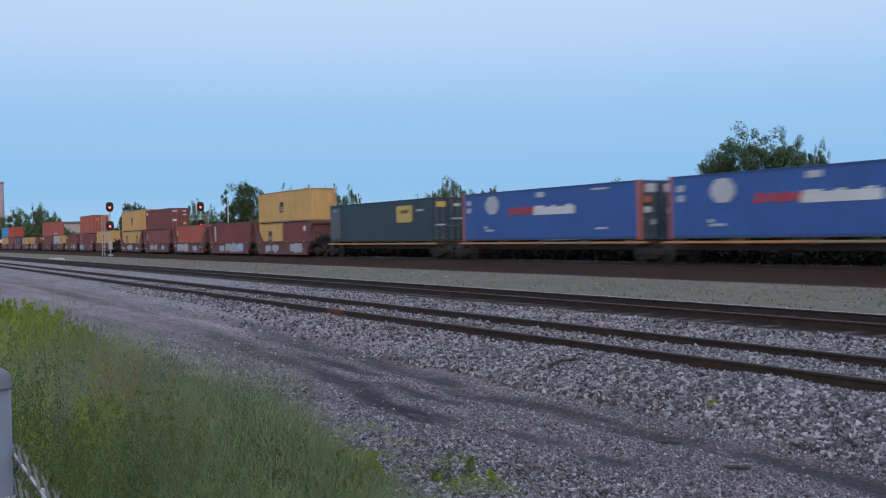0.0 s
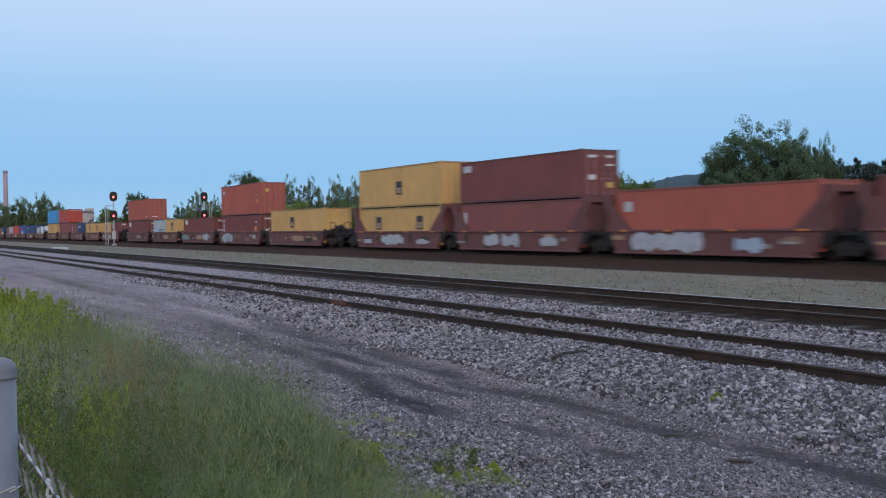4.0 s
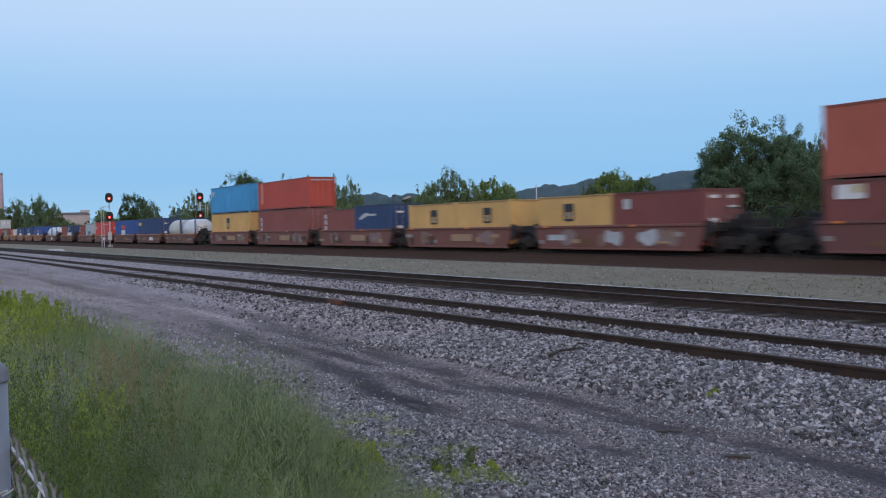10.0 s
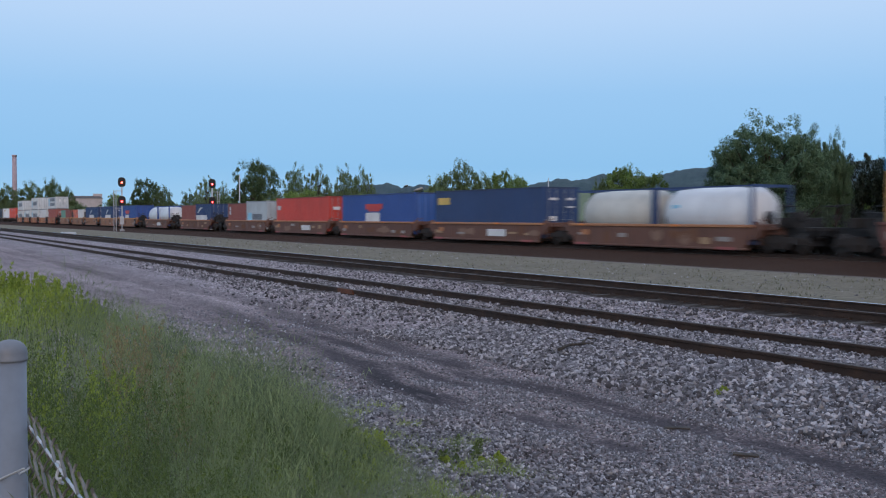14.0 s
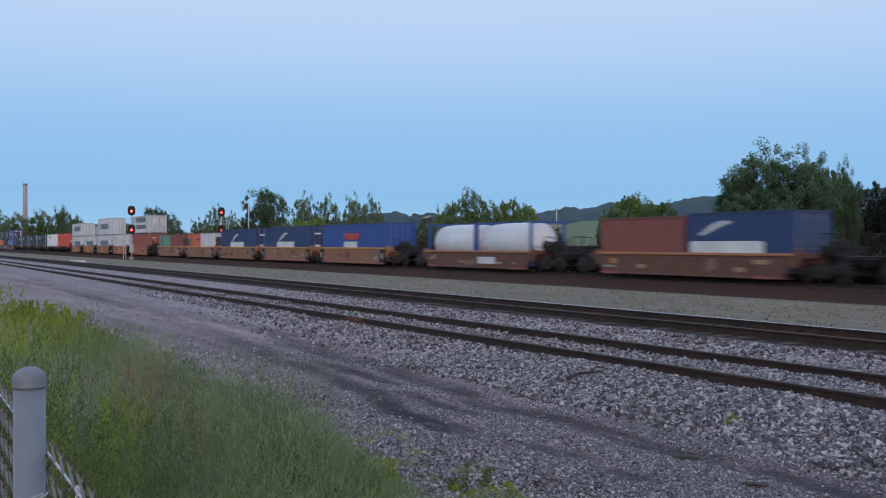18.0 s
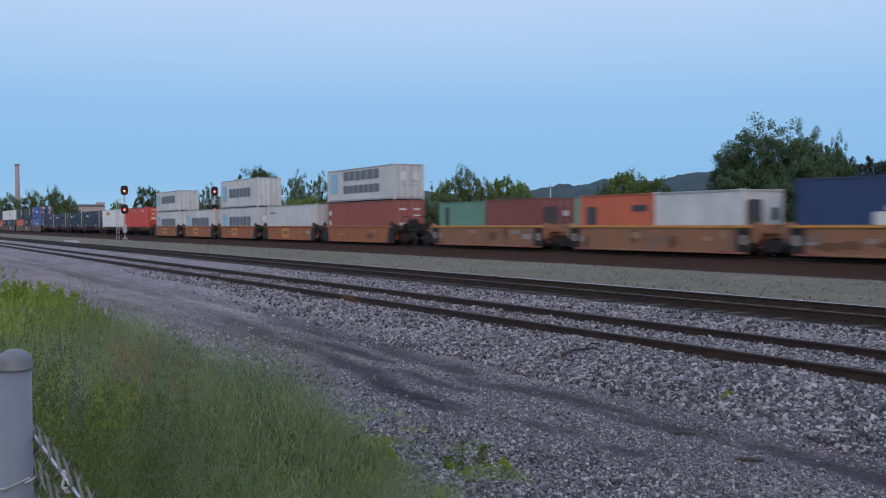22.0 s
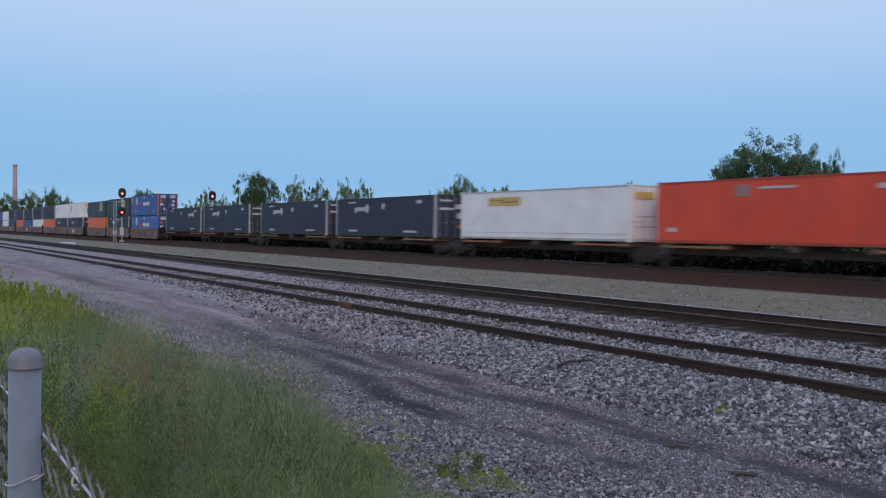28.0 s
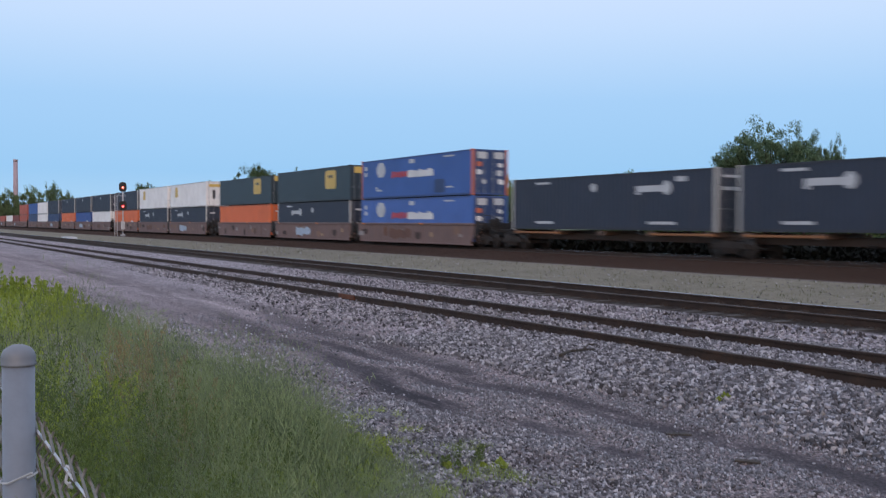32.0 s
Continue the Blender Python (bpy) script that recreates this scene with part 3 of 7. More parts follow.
# ---- train: containers ----
def container_meshes(cache, length, h, w, door):
    key = (length, h, w, door)
    if key in cache:
        return cache[key]
    hl, hw, out = length / 2, w / 2, {}
    # corrugated side: trapezoid waves
    bm = bmesh.new()
    pts, x, step, dep = [], -hl + 0.16, 0.28 if length < 13 else 0.33, 0.036 if length < 13 else 0.022
    while x < hl - 0.16:
        for dx, dy in ((0.0, 0.0), (0.30, 0.0), (0.5, 1.0), (0.80, 1.0)):
            if x + dx * step < hl - 0.16:
                pts.append((x + dx * step, -hw + 0.012 + dy * dep))
        x += step
    pts.append((hl - 0.16, -hw + 0.012))
    lo = [bm.verts.new((px, py, 0.15)) for px, py in pts]
    hi = [bm.verts.new((px, py, h - 0.10)) for px, py in pts]
    for i in range(len(pts) - 1):
        bm.faces.new((lo[i], lo[i + 1], hi[i + 1], hi[i]))
    out["side"] = mesh_of("side_panel", bm)
    # frame: posts, rails and corner castings
    bm = bmesh.new()
    box(bm, -0.08, 0.08, -0.06, 0.06, 0.12, h - 0.12)
    for z0, z1 in ((0, 0.12), (h - 0.12, h)):
        box(bm, -0.088, 0.088, -0.07, 0.07, z0, z1, 0.012)
    out["post"] = mesh_of("corner_post", bm)
    bm = bmesh.new()
    for sx in (-1, 1):
        box(bm, *sorted((sx * hl, sx * (hl - 0.1))), -hw + 0.162, hw - 0.162, 0.05, 0.17)
        box(bm, *sorted((sx * hl, sx * (hl - 0.1))), -hw + 0.162, hw - 0.162, h - 0.13, h - 0.04)
    for sy in (-1, 1):
        box(bm, -hl + 0.178, hl - 0.178, *sorted((sy * hw, sy * (hw - 0.06))), 0.05, 0.17)
        box(bm, -hl + 0.178, hl - 0.178, *sorted((sy * hw, sy * (hw - 0.06))), h - 0.12, h - 0.04)
    out["frame"] = mesh_of("frame", bm)
    bm = bmesh.new()
    box(bm, -hl + 0.1, hl - 0.1, -hw + 0.06, hw - 0.06, h - 0.05, h - 0.025)
    out["roof"] = mesh_of("roof", bm)
    bm = bmesh.new()
    box(bm, -hl + 0.1, hl - 0.1, -hw + 0.06, hw - 0.06, 0.08, 0.14)
    out["floor"] = mesh_of("floor", bm)
    bm = bmesh.new()
    k = 9
    pts = []
    for i in range(k):
        d = 0.02 if i % 2 else 0.055
        pts += [(hl - d, -hw + 0.12 + (w - 0.24) * (i + 0.12) / k), (hl - d, -hw + 0.12 + (w - 0.24) * (i + 0.88) / k)]
    lo = [bm.verts.new((px, py, 0.15)) for px, py in pts]
    hi = [bm.verts.new((px, py, h - 0.12)) for px, py in pts]
    for i in range(len(pts) - 1):
        bm.faces.new((lo[i], lo[i + 1], hi[i + 1], hi[i]))
    out["end"] = mesh_of("end_panel", bm)
    if door:
        bm = bmesh.new()
        box(bm, hl - 0.06, hl - 0.02, -hw + 0.13, -0.008, 0.16, h - 0.13, 0.008)
        for i in range(4):
            z = 0.35 + (h - 0.7) * i / 3
            box(bm, hl - 0.02, hl - 0.008, -hw + 0.2, -0.08, z - 0.16, z + 0.16, 0.01)
        out["door"] = mesh_of("door", bm)
        bm = bmesh.new()
        tube(bm, (hl + 0.012, 0, 0.1), (hl + 0.012, 0, h - 0.1), 0.018, seg=6)
        box(bm, hl, hl + 0.03, -0.22, 0.03, 1.02, 1.06)
        for z in (0.25, h * 0.5, h - 0.3):
            box(bm, hl - 0.01, hl + 0.034, -0.04, 0.04, z - 0.03, z + 0.03)
        out["bar"] = mesh_of("locking_bar", bm)
    cache[key] = out
    return out


CONTAINER_CACHE = {}
MARK_CACHE = {}
TRAIN = []
SPEED = 20.1


def mark_mesh(w, h, t=0.005, cut=0.12, slant=0.0):
    """A thin plate with slightly cut corners, lying in x and z, leaning over by slant."""
    key = (round(w, 2), round(h, 2), t, cut, slant)
    if key not in MARK_CACHE:
        bm = bmesh.new()
        c = min(w, h) * cut
        slab(bm, [(-w / 2 + c, -h / 2), (w / 2 - c, -h / 2), (w / 2, -h / 2 + c), (w / 2, h / 2 - c), (w / 2 - c, h / 2), (-w / 2 + c, h / 2), (-w / 2, h / 2 - c), (-w / 2, -h / 2 + c)], -t, 0)
        for v in bm.verts:
            v.co.x += slant * v.co.z
        bmesh.ops.recalc_face_normals(bm, faces=bm.faces)
        MARK_CACHE[key] = mesh_of("marking", bm)
    return MARK_CACHE[key]


def container(s, z, length, h, col, label, door=True, end_col=None, marks=(), ends=(), w=None, post=None):
    """A box container. marks: (metres from the trailing end, height, width, height, material, name) on the side; ends: (y, z, w, h, material) on the leading end."""
    w = w or (2.6 if length > 14 else 2.44)
    ms = container_meshes(CONTAINER_CACHE, length, h, w, door)
    c = thing("shipping_container", label, "container", group="containers on the train")
    post = post or col
    part("frame", ms["frame"], dirty(col), c)
    for sx in (-1, 1):
        for sy in (-1, 1):
            part("corner_post", ms["post"], post, c).location = (sx * (length / 2 - 0.08), sy * (w / 2 - 0.06), 0)
    part("roof", ms["roof"], col, c)
    part("floor", ms["floor"], BLACK_STEEL, c)
    part("side_panel", ms["side"], col, c)
    far = part("side_panel", ms["side"], col, c)
    far.matrix_basis = pose(0, 0, 0, 0, 0, 180)
    e2 = part("end_panel", ms["end"], col, c)
    e2.matrix_basis = pose(0, 0, 0, 0, 0, 180)
    if door:
        for sy in (1, -1):
            d = part("door", ms["door"], end_col or col, c)
            d.matrix_basis = pose(0, 0 if sy > 0 else w / 2 - 0.0, 0)
            if sy < 0:
                d.location = (0, w / 2 - 0.13 + 0.008, 0)
            for off in (0.35, 0.85):
                part("locking_bar", ms["bar"], GALV, d).location = (0, -w / 2 + off, 0)
    else:
        part("end_panel", ms["end"], end_col or col, c)
    hl, hw = length / 2, w / 2
    for u, mz, mw, mh, mat, *nm in marks:
        p = part(nm[0] if nm else "marking", mark_mesh(mw, mh, cut=0.34 if nm and nm[0] in ("logo_disc", "logo_head", "logo_spot") else 0.12, slant=0.45 if nm and nm[0] == "logo_letter" else 0.0), mat, c)
        p.location = (-hl + u, -hw - 0.003, mz)
    for i, (y, mz, mw, mh, mat) in enumerate(ends):
        p = part("end_marking", mark_mesh(mw, mh), mat, c)
        p.matrix_basis = pose(hl + 0.04 + 0.002 * i, y, mz, 0, 0, 90)
    TRAIN.append((c, s, z))
    return c


# ---- train: wagons ----
def build_truck():
    """A two-axle truck: side frames with springs, bolster and four wheels."""
    out = {}
    bm = bmesh.new()
    for sy in (-1, 1):
        slab(bm, [(-1.12, 0.42), (-1.02, 0.62), (-0.5, 0.72), (0.5, 0.72), (1.02, 0.62), (1.12, 0.42), (0.85, 0.36), (0.62, 0.5), (0.42, 0.2), (-0.42, 0.2), (-0.62, 0.5), (-0.85, 0.36)], sy * 1.0 - 0.09, sy * 1.0 + 0.09)
    box(bm, -0.22, 0.22, -1.15, 1.15, 0.45, 0.78, 0.02)
    bmesh.ops.recalc_face_normals(bm, faces=bm.faces)
    out["frame"] = mesh_of("truck", bm)
    bm = bmesh.new()
    turned(bm, [(0.22, 0.05), (0.26, 0.075), (0.31, 0.05), (0.36, 0.075), (0.41, 0.05), (0.45, 0.075)], (0, 0, 0), seg=8)
    out["spring"] = mesh_of("spring", bm)
    bm = bmesh.new()
    turned(bm, [(-0.82, 0.1), (-0.82, 0.42), (-0.79, 0.46), (-0.765, 0.455), (-0.76, 0.43), (-0.69, 0.42), (-0.69, 0.3), (-0.72, 0.2), (-0.69, 0.12), (-0.6, 0.09), (0.6, 0.09), (0.69, 0.12), (0.72, 0.2), (0.69, 0.3), (0.69, 0.42), (0.76, 0.43), (0.765, 0.455), (0.79, 0.46), (0.82, 0.42), (0.82, 0.1)], (0, 0, 0.43), "Y", 20)
    out["wheel"] = mesh_of("wheelset", bm)
    return out


TRUCK = build_truck()


def add_truck(car, x):
    t = part("truck", TRUCK["frame"], TRUCK_STEEL, car, "brown-black cast steel truck")
    t.location = (x, 0, 0)
    for sx in (-0.13, 0.13):
        part("spring", TRUCK["spring"], TRUCK_STEEL, t).location = (sx, -1.12, 0)
    for dx in (-0.89, 0.89):
        part("wheelset", TRUCK["wheel"], WHEEL_STEEL, t).location = (dx, 0, 0)


CAR_CACHE = {}


def well_meshes(kind, hw, hp, zt):
    """hw: half the well's length; hp: half the unit's pitch; zt: height of the side's top."""
    key = (kind, hw, hp, zt)
    if key in CAR_CACHE:
        return CAR_CACHE[key]
    out = {}
    bm = bmesh.new()
    slab(bm, [(-hw + 0.1, 0.5), (-hw + 0.28, 0.2), (-hw + 0.5, 0.12), (hw - 0.5, 0.12), (hw - 0.28, 0.2), (hw - 0.1, 0.5), (hw + 0.06, 0.9), (hw + 0.08, zt), (-hw - 0.08, zt), (-hw - 0.06, 0.9)], -1.40, -1.36)
    k = int(hw * 2 / 1.22)
    for i in range(k + 1):
        x = -hw + 0.3 + (2 * hw - 0.6) * i / k
        box(bm, x - 0.04, x + 0.04, -1.425, -1.4, 0.2, zt - 0.12)
    bmesh.ops.recalc_face_normals(bm, faces=bm.faces)
    out["side"] = mesh_of("side_panel", bm)
    bm = bmesh.new()
    ch = 0.13
    box(bm, -hw - 0.1, hw + 0.1, -1.47, -1.33, zt - ch, zt, 0.02)
    out["chord"] = mesh_of("top_chord", bm)
    bm = bmesh.new()
    box(bm, -hw + 0.2, hw - 0.2, -1.44, -1.3, 0.1, 0.2, 0.02)
    out["sill"] = mesh_of("bottom_sill", bm)
    bm = bmesh.new()
    for i in range(7):
        x = -hw + 0.6 + (2 * hw - 1.2) * i / 6
        box(bm, x - 0.2, x + 0.2, -1.36, 1.36, 0.2, 0.33)
    box(bm, -hw + 0.3, hw - 0.3, -0.25, 0.25, 0.21, 0.32)
    out["floor"] = mesh_of("floor_frame", bm)
    bm = bmesh.new()
    slab(bm, [(hw + 0.02, 0.62), (hw + 0.7, 0.8), (hp - 0.02, 0.8), (hp - 0.02, 1.12), (hw + 0.02, 1.12)], -0.95, 0.95)
    slab(bm, [(hw + 0.02, 0.55), (hw + 0.3, 0.62), (hw + 0.55, 0.95), (hw + 0.6, 1.2), (hw + 0.42, zt + 0.06), (hw + 0.2, zt + 0.14), (hw + 0.02, zt)], -1.36, -1.18)
    slab(bm, [(hw + 0.02, 0.55), (hw + 0.3, 0.62), (hw + 0.55, 0.95), (hw + 0.6, 1.2), (hw + 0.42, zt + 0.06), (hw + 0.2, zt + 0.14), (hw + 0.02, zt)], 1.18, 1.36)
    box(bm, hw + 0.1, hw + 0.3, -1.18, 1.18, 0.8, zt + 0.02, 0.02)
    box(bm, hw + 0.4, hp - 0.1, -1.25, 1.25, 1.0, 1.06)
    bmesh.ops.recalc_face_normals(bm, faces=bm.faces)
    out["end"] = mesh_of("end_platform", bm)
    bm = bmesh.new()
    for y in (-1.3, -0.95):
        tube(bm, (hw + 0.42, y, 0.3), (hw + 0.42, y, 1.5), 0.02, seg=6)
    for i in range(5):
        tube(bm, (hw + 0.42, -1.3, 0.4 + i * 0.25), (hw + 0.42, -0.95, 0.4 + i * 0.25), 0.016, seg=6)
    out["ladder"] = mesh_of("ladder", bm)
    bm = bmesh.new()
    # tall end bulkhead with sloping braces
    for sy in (-1, 1):
        slab(bm, [(hw + 0.0, zt - 0.1), (hw + 0.16, 3.0), (hw + 0.62, 3.0), (hw + 0.66, 2.55), (hw + 0.32, 1.9), (hw + 0.5, zt - 0.1)], sy * 1.32 - 0.07, sy * 1.32 + 0.07)
        slab(bm, [(hw - 1.35, zt - 0.02), (hw - 0.05, 2.45), (hw + 0.12, 2.45), (hw + 0.12, zt - 0.02)], sy * 1.34 - 0.05, sy * 1.34 + 0.05)
    box(bm, hw + 0.14, hw + 0.3, -1.25, 1.25, 1.1, 2.98)
    box(bm, hw + 0.3, hw + 0.6, -1.25, 1.25, 2.7, 2.95)
    bmesh.ops.recalc_face_normals(bm, faces=bm.faces)
    out["bulkhead"] = mesh_of("bulkhead", bm)
    bm = bmesh.new()
    slab(bm, [(0.0, 0.6), (1.1, 0.78), (1.75, 0.78), (1.75, 1.08), (0, 1.12)], -0.75, 0.75)
    box(bm, 1.7, 2.3, -0.12, 0.12, 0.7, 0.98, 0.03)
    box(bm, 1.3, 1.72, -1.4, 1.4, 0.98, 1.1)
    box(bm, 0.1, 0.32, -1.3, 1.3, 1.1, 1.5, 0.02)
    bmesh.ops.recalc_face_normals(bm, faces=bm.faces)
    out["coupler"] = mesh_of("coupler_end", bm)
    bm = bmesh.new()
    box(bm, 0.35, 0.8, -1.05, -0.35, 1.08, 1.72, 0.03)
    bmesh.ops.recalc_face_normals(bm, faces=bm.faces)
    out["gear"] = mesh_of("brake_gear_box", bm)
    bm = bmesh.new()
    turned(bm, [(0.80, 0.05), (0.83, 0.27), (0.86, 0.27), (0.88, 0.05)], (0, -0.7, 1.55), "X", 14)
    out["handwheel"] = mesh_of("brake_wheel", bm)
    for k, y in enumerate((-1.3, 1.3)):
        bm = bmesh.new()
        tube(bm, (0.2, y, 1.1), (0.2, y, 2.0), 0.025, seg=6)
        tube(bm, (0.2, y, 2.0), (1.1, y, 1.95), 0.025, seg=6)
        tube(bm, (1.1, y, 1.95), (1.1, y, 1.0), 0.025, seg=6)
        tube(bm, (0.25, y, 1.15), (1.05, y, 1.6), 0.03, seg=6)
        out["railing", k] = mesh_of("end_railing", bm)
    for k, y in enumerate((-1.38, 1.38)):
        bm = bmesh.new()
        tube(bm, (1.68, y, 0.35), (1.68, y, 1.9), 0.022, seg=6)
        tube(bm, (1.34, y, 0.35), (1.34, y, 1.9), 0.022, seg=6)
        for i in range(5):
            tube(bm, (1.34, y, 0.4 + i * 0.33), (1.68, y, 0.4 + i * 0.33), 0.018, seg=6)
        out["end_ladder", k] = mesh_of("end_ladder", bm)
    CAR_CACHE[key] = out
    return out


GRAFFITI = paint("faded_pale_graffiti", (0.50, 0.51, 0.53), 0.6, 0.6, streak=False)
GRAFFITI_2 = paint("faded_blue_graffiti", (0.44, 0.54, 0.64), 0.6, 0.5, streak=False)
TAN_PANEL = paint("tan_stencil_panel", (0.42, 0.27, 0.15), 0.6, 0.3)
ORANGE_MARK = paint("orange_reflective_strip", (0.75, 0.22, 0.03), 0.45, 0.2)
FADED_MARK = paint("faded_stencil_white", (0.36, 0.32, 0.29), 0.6, 0.5)
WHITE_MARK = paint("off_white_marking", (0.76, 0.75, 0.73), 0.5, 0.2)


def blob_mesh(seed, w, h):
    """An uneven sprayed patch with a wavy outline, a few millimetres thick."""
    rng = random.Random(seed)
    bm = bmesh.new()
    k = max(10, int(w / 0.12))
    ph = [rng.uniform(0, 6.3) for _ in range(4)]

    def edge(t, a, b):
        round_end = (1.02 - abs(2 * t - 1) ** 14) ** 0.5
        return round_end * (0.38 + 0.06 * math.sin(7 * t + a) + 0.07 * math.sin(5.1 * w * t + b) + rng.uniform(-0.05, 0.05))

    low = [(-w / 2 + w * i / k, -h * edge(i / k, ph[0], ph[1])) for i in range(k + 1)]
    high = [(-w / 2 + w * i / k, 0.004 + h * edge(i / k, ph[2], ph[3])) for i in range(k + 1)]
    v0 = [[bm.verts.new((x, yy, z)) for x, z in row] for row in (low, high) for yy in (-0.005,)]
    v1 = [[bm.verts.new((x, 0.0, z)) for x, z in row] for row in (low, high)]
    for i in range(k):
        bm.faces.new((v0[0][i], v0[0][i + 1], v0[1][i + 1], v0[1][i]))
        for j in (0, 1):
            bm.faces.new((v0[j][i], v0[j][i + 1], v1[j][i + 1], v1[j][i]))
    bmesh.ops.recalc_face_normals(bm, faces=bm.faces)
    return mesh_of("graffiti", bm)


STAIN_DARK = paint("dark_grime_stain", (0.074, 0.049, 0.041), 0.8, 0.3)
STAIN_RUST = paint("rust_stain", (0.190, 0.086, 0.046), 0.8, 0.4)
STAIN_PALE = paint("pale_dust_stain", (0.281, 0.170, 0.119), 0.8, 0.4)
STAIN_FADED = paint("faded_grey_pink_paint", (0.26, 0.18, 0.17), 0.7, 0.6)
PINK_MARK = paint("faded_red_sill_stripe", (0.36, 0.10, 0.09), 0.6, 0.4)
STAINS = []


def stain_meshes():
    """Six uneven patches of rust and grime."""
    if not STAINS:
        STAINS.extend(blob_mesh(900 + i, (0.6, 1.0, 0.45, 1.5, 0.8, 1.2)[i], (0.7, 0.5, 0.8, 0.45, 0.6, 0.35)[i]) for i in range(6))
    return STAINS


def coupler_end(c, ms, m):
    """The open end platform of a car with its brake gear, railings and ladders."""
    part("coupler_end", ms["coupler"], BLACK_STEEL, c).matrix_basis = m
    part("brake_gear", ms["gear"], BLACK_STEEL, c).matrix_basis = m
    part("brake_wheel", ms["handwheel"], BLACK_STEEL, c).matrix_basis = m
    for k in (0, 1):
        part("end_railing", ms["railing", k], BLACK_STEEL, c).matrix_basis = m
        part("end_ladder", ms["end_ladder", k], BLACK_STEEL, c).matrix_basis = m


def well_car(s, kind, col, label, lead=False, trail_end=False, hw=6.2, hp=7.45, zt=1.32, chord=None, bulk=False, patches=(), gap=None):
    """One unit of an articulated well car. lead / trail_end: it carries a coupler at that end."""
    ms = well_meshes(kind, hw, hp, zt)
    c = thing("well_car", label, "freight car", group="cars of the train")
    for rz in (0, 180):
        turn = pose(0, 0, 0, 0, 0, rz)
        part("side_panel", ms["side"], col, c).matrix_basis = turn
        part("top_chord", ms["chord"], chord or col, c).matrix_basis = turn
        part("bottom_sill", ms["sill"], col, c).matrix_basis = turn
        part("end_platform", ms["end"], col if kind == "low" else BLACK_STEEL, c, "grimy end platform").matrix_basis = turn
        if bulk:
            part("bulkhead", ms["bulkhead"], col, c, "tall slanted end bulkhead").matrix_basis = turn
        else:
            part("ladder", ms["ladder"], col, c).matrix_basis = turn
    part("floor_frame", ms["floor"], BLACK_STEEL, c)
    add_truck(c, -hp)
    if trail_end:
        coupler_end(c, ms, pose(-hp, 0, 0, 0, 0, 180))
    if lead:
        add_truck(c, hp)
        coupler_end(c, ms, pose(hp, 0, 0))
    for i, (u, z, w, h, mat, kind2) in enumerate(patches):
        if kind2 == "graffiti":
            p = part("graffiti", blob_mesh(int(-s * 10) + i, w, h), mat, c, "pale sprayed graffiti")
        else:
            p = part("marking", mark_mesh(w, h), mat, c)
        p.location = (u, -1.432, z)
    if kind == "low" and zt > 1.3:
        for sx in (-1, 1):
            bm = bmesh.new()
            box(bm, *sorted((sx * (hw - 0.72), sx * (hw + 0.06))), -1.462, -1.427, 0.2, zt - 0.135, 0.008)
            p = part("end_post", bm, BLACK_STEEL, c, "black end post with a pale placard")
            q = part("placard", mark_mesh(0.34, 0.42), FADED_MARK, p)
            q.location = (sx * (hw - 0.3), -1.463, 0.72)
    if kind == "amber":
        # Black plates added in the shape of the dark pockets between the cars.
        bm = bmesh.new()
        slab(bm, [(hw - 0.75, 0.12), (hw + 0.3, 0.12), (hw + 0.3, zt + 0.1), (hw + 0.1, zt + 0.3), (hw - 0.3, zt + 0.26), (hw - 0.5, zt - 0.12), (hw - 0.68, 0.75)], -1.465, -1.425)
        bmesh.ops.recalc_face_normals(bm, faces=bm.faces)
        arch = mesh_of("end_arch", bm)
        part("end_arch", arch, BLACK_STEEL, c, "black plate added for the dark pocket round the truck")
        part("end_arch", arch, BLACK_STEEL, c, "black plate added for the dark pocket round the truck").matrix_basis = pose(0, 0, 0, 0, 0, 180)
        bm = bmesh.new()
        slab(bm, [(-hw + 0.75, 0.12), (-hw + 0.68, 0.75), (-hw + 0.5, zt - 0.12), (-hw + 0.3, zt + 0.26), (-hw - 0.1, zt + 0.3), (-hw - 0.3, zt + 0.1), (-hw - 0.3, 0.12)], -1.465, -1.425)
        bmesh.ops.recalc_face_normals(bm, faces=bm.faces)
        part("end_arch", bm, BLACK_STEEL, c, "black plate added for the dark pocket round the truck")
    rng = random.Random(int(-s))
    for u in (-hw + 0.9 if kind == "low" else -hw + 0.45, hw - 1.5, rng.uniform(-3, -1), rng.uniform(2.5, 4)):
        p = part("stencil", mark_mesh(rng.choice((0.35, 0.6, 0.9)), rng.choice((0.12, 0.2, 0.3))), FADED_MARK if rng.random() < 0.5 else TAN_PANEL, c)
        p.location = (u, -1.428, rng.uniform(0.45, zt - 0.35))
    for i in range(5 if kind != "amber" else 0):
        p = part("stain", stain_meshes()[rng.randrange(6)], rng.choice((STAIN_RUST, STAIN_PALE) if kind in ("low", "amber") else (STAIN_DARK, STAIN_RUST, STAIN_DARK, STAIN_PALE)), c)
        p.location = (rng.uniform(-hw + 0.8, hw - 0.8), -1.427, rng.uniform(0.45, zt - 0.45))
    if col is CAR_RUSSET:
        for u, w in ((-hw * 0.55, 1.5), (hw * 0.62, 1.9)):
            p = part("faded_patch", blob_mesh(int(-s * 3) + int(w * 10), w, 0.9), STAIN_FADED, c, "large patch of paint faded to pale grey-pink")
            p.location = (u, -1.4265, 0.72)
    if kind in ("low", "amber"):
        for u in (-hw + 0.9, hw - 1.4):
            p = part("marking", mark_mesh(1.1, 0.12), PINK_MARK, c)
            p.location = (u, -1.446, 0.17)
    for u in (-hw + 0.9, -2.2, 1.7, hw - 0.8)[:: 1 if bulk else 2]:
        p = part("reflector", mark_mesh(0.45, 0.09), ORANGE_MARK, c)
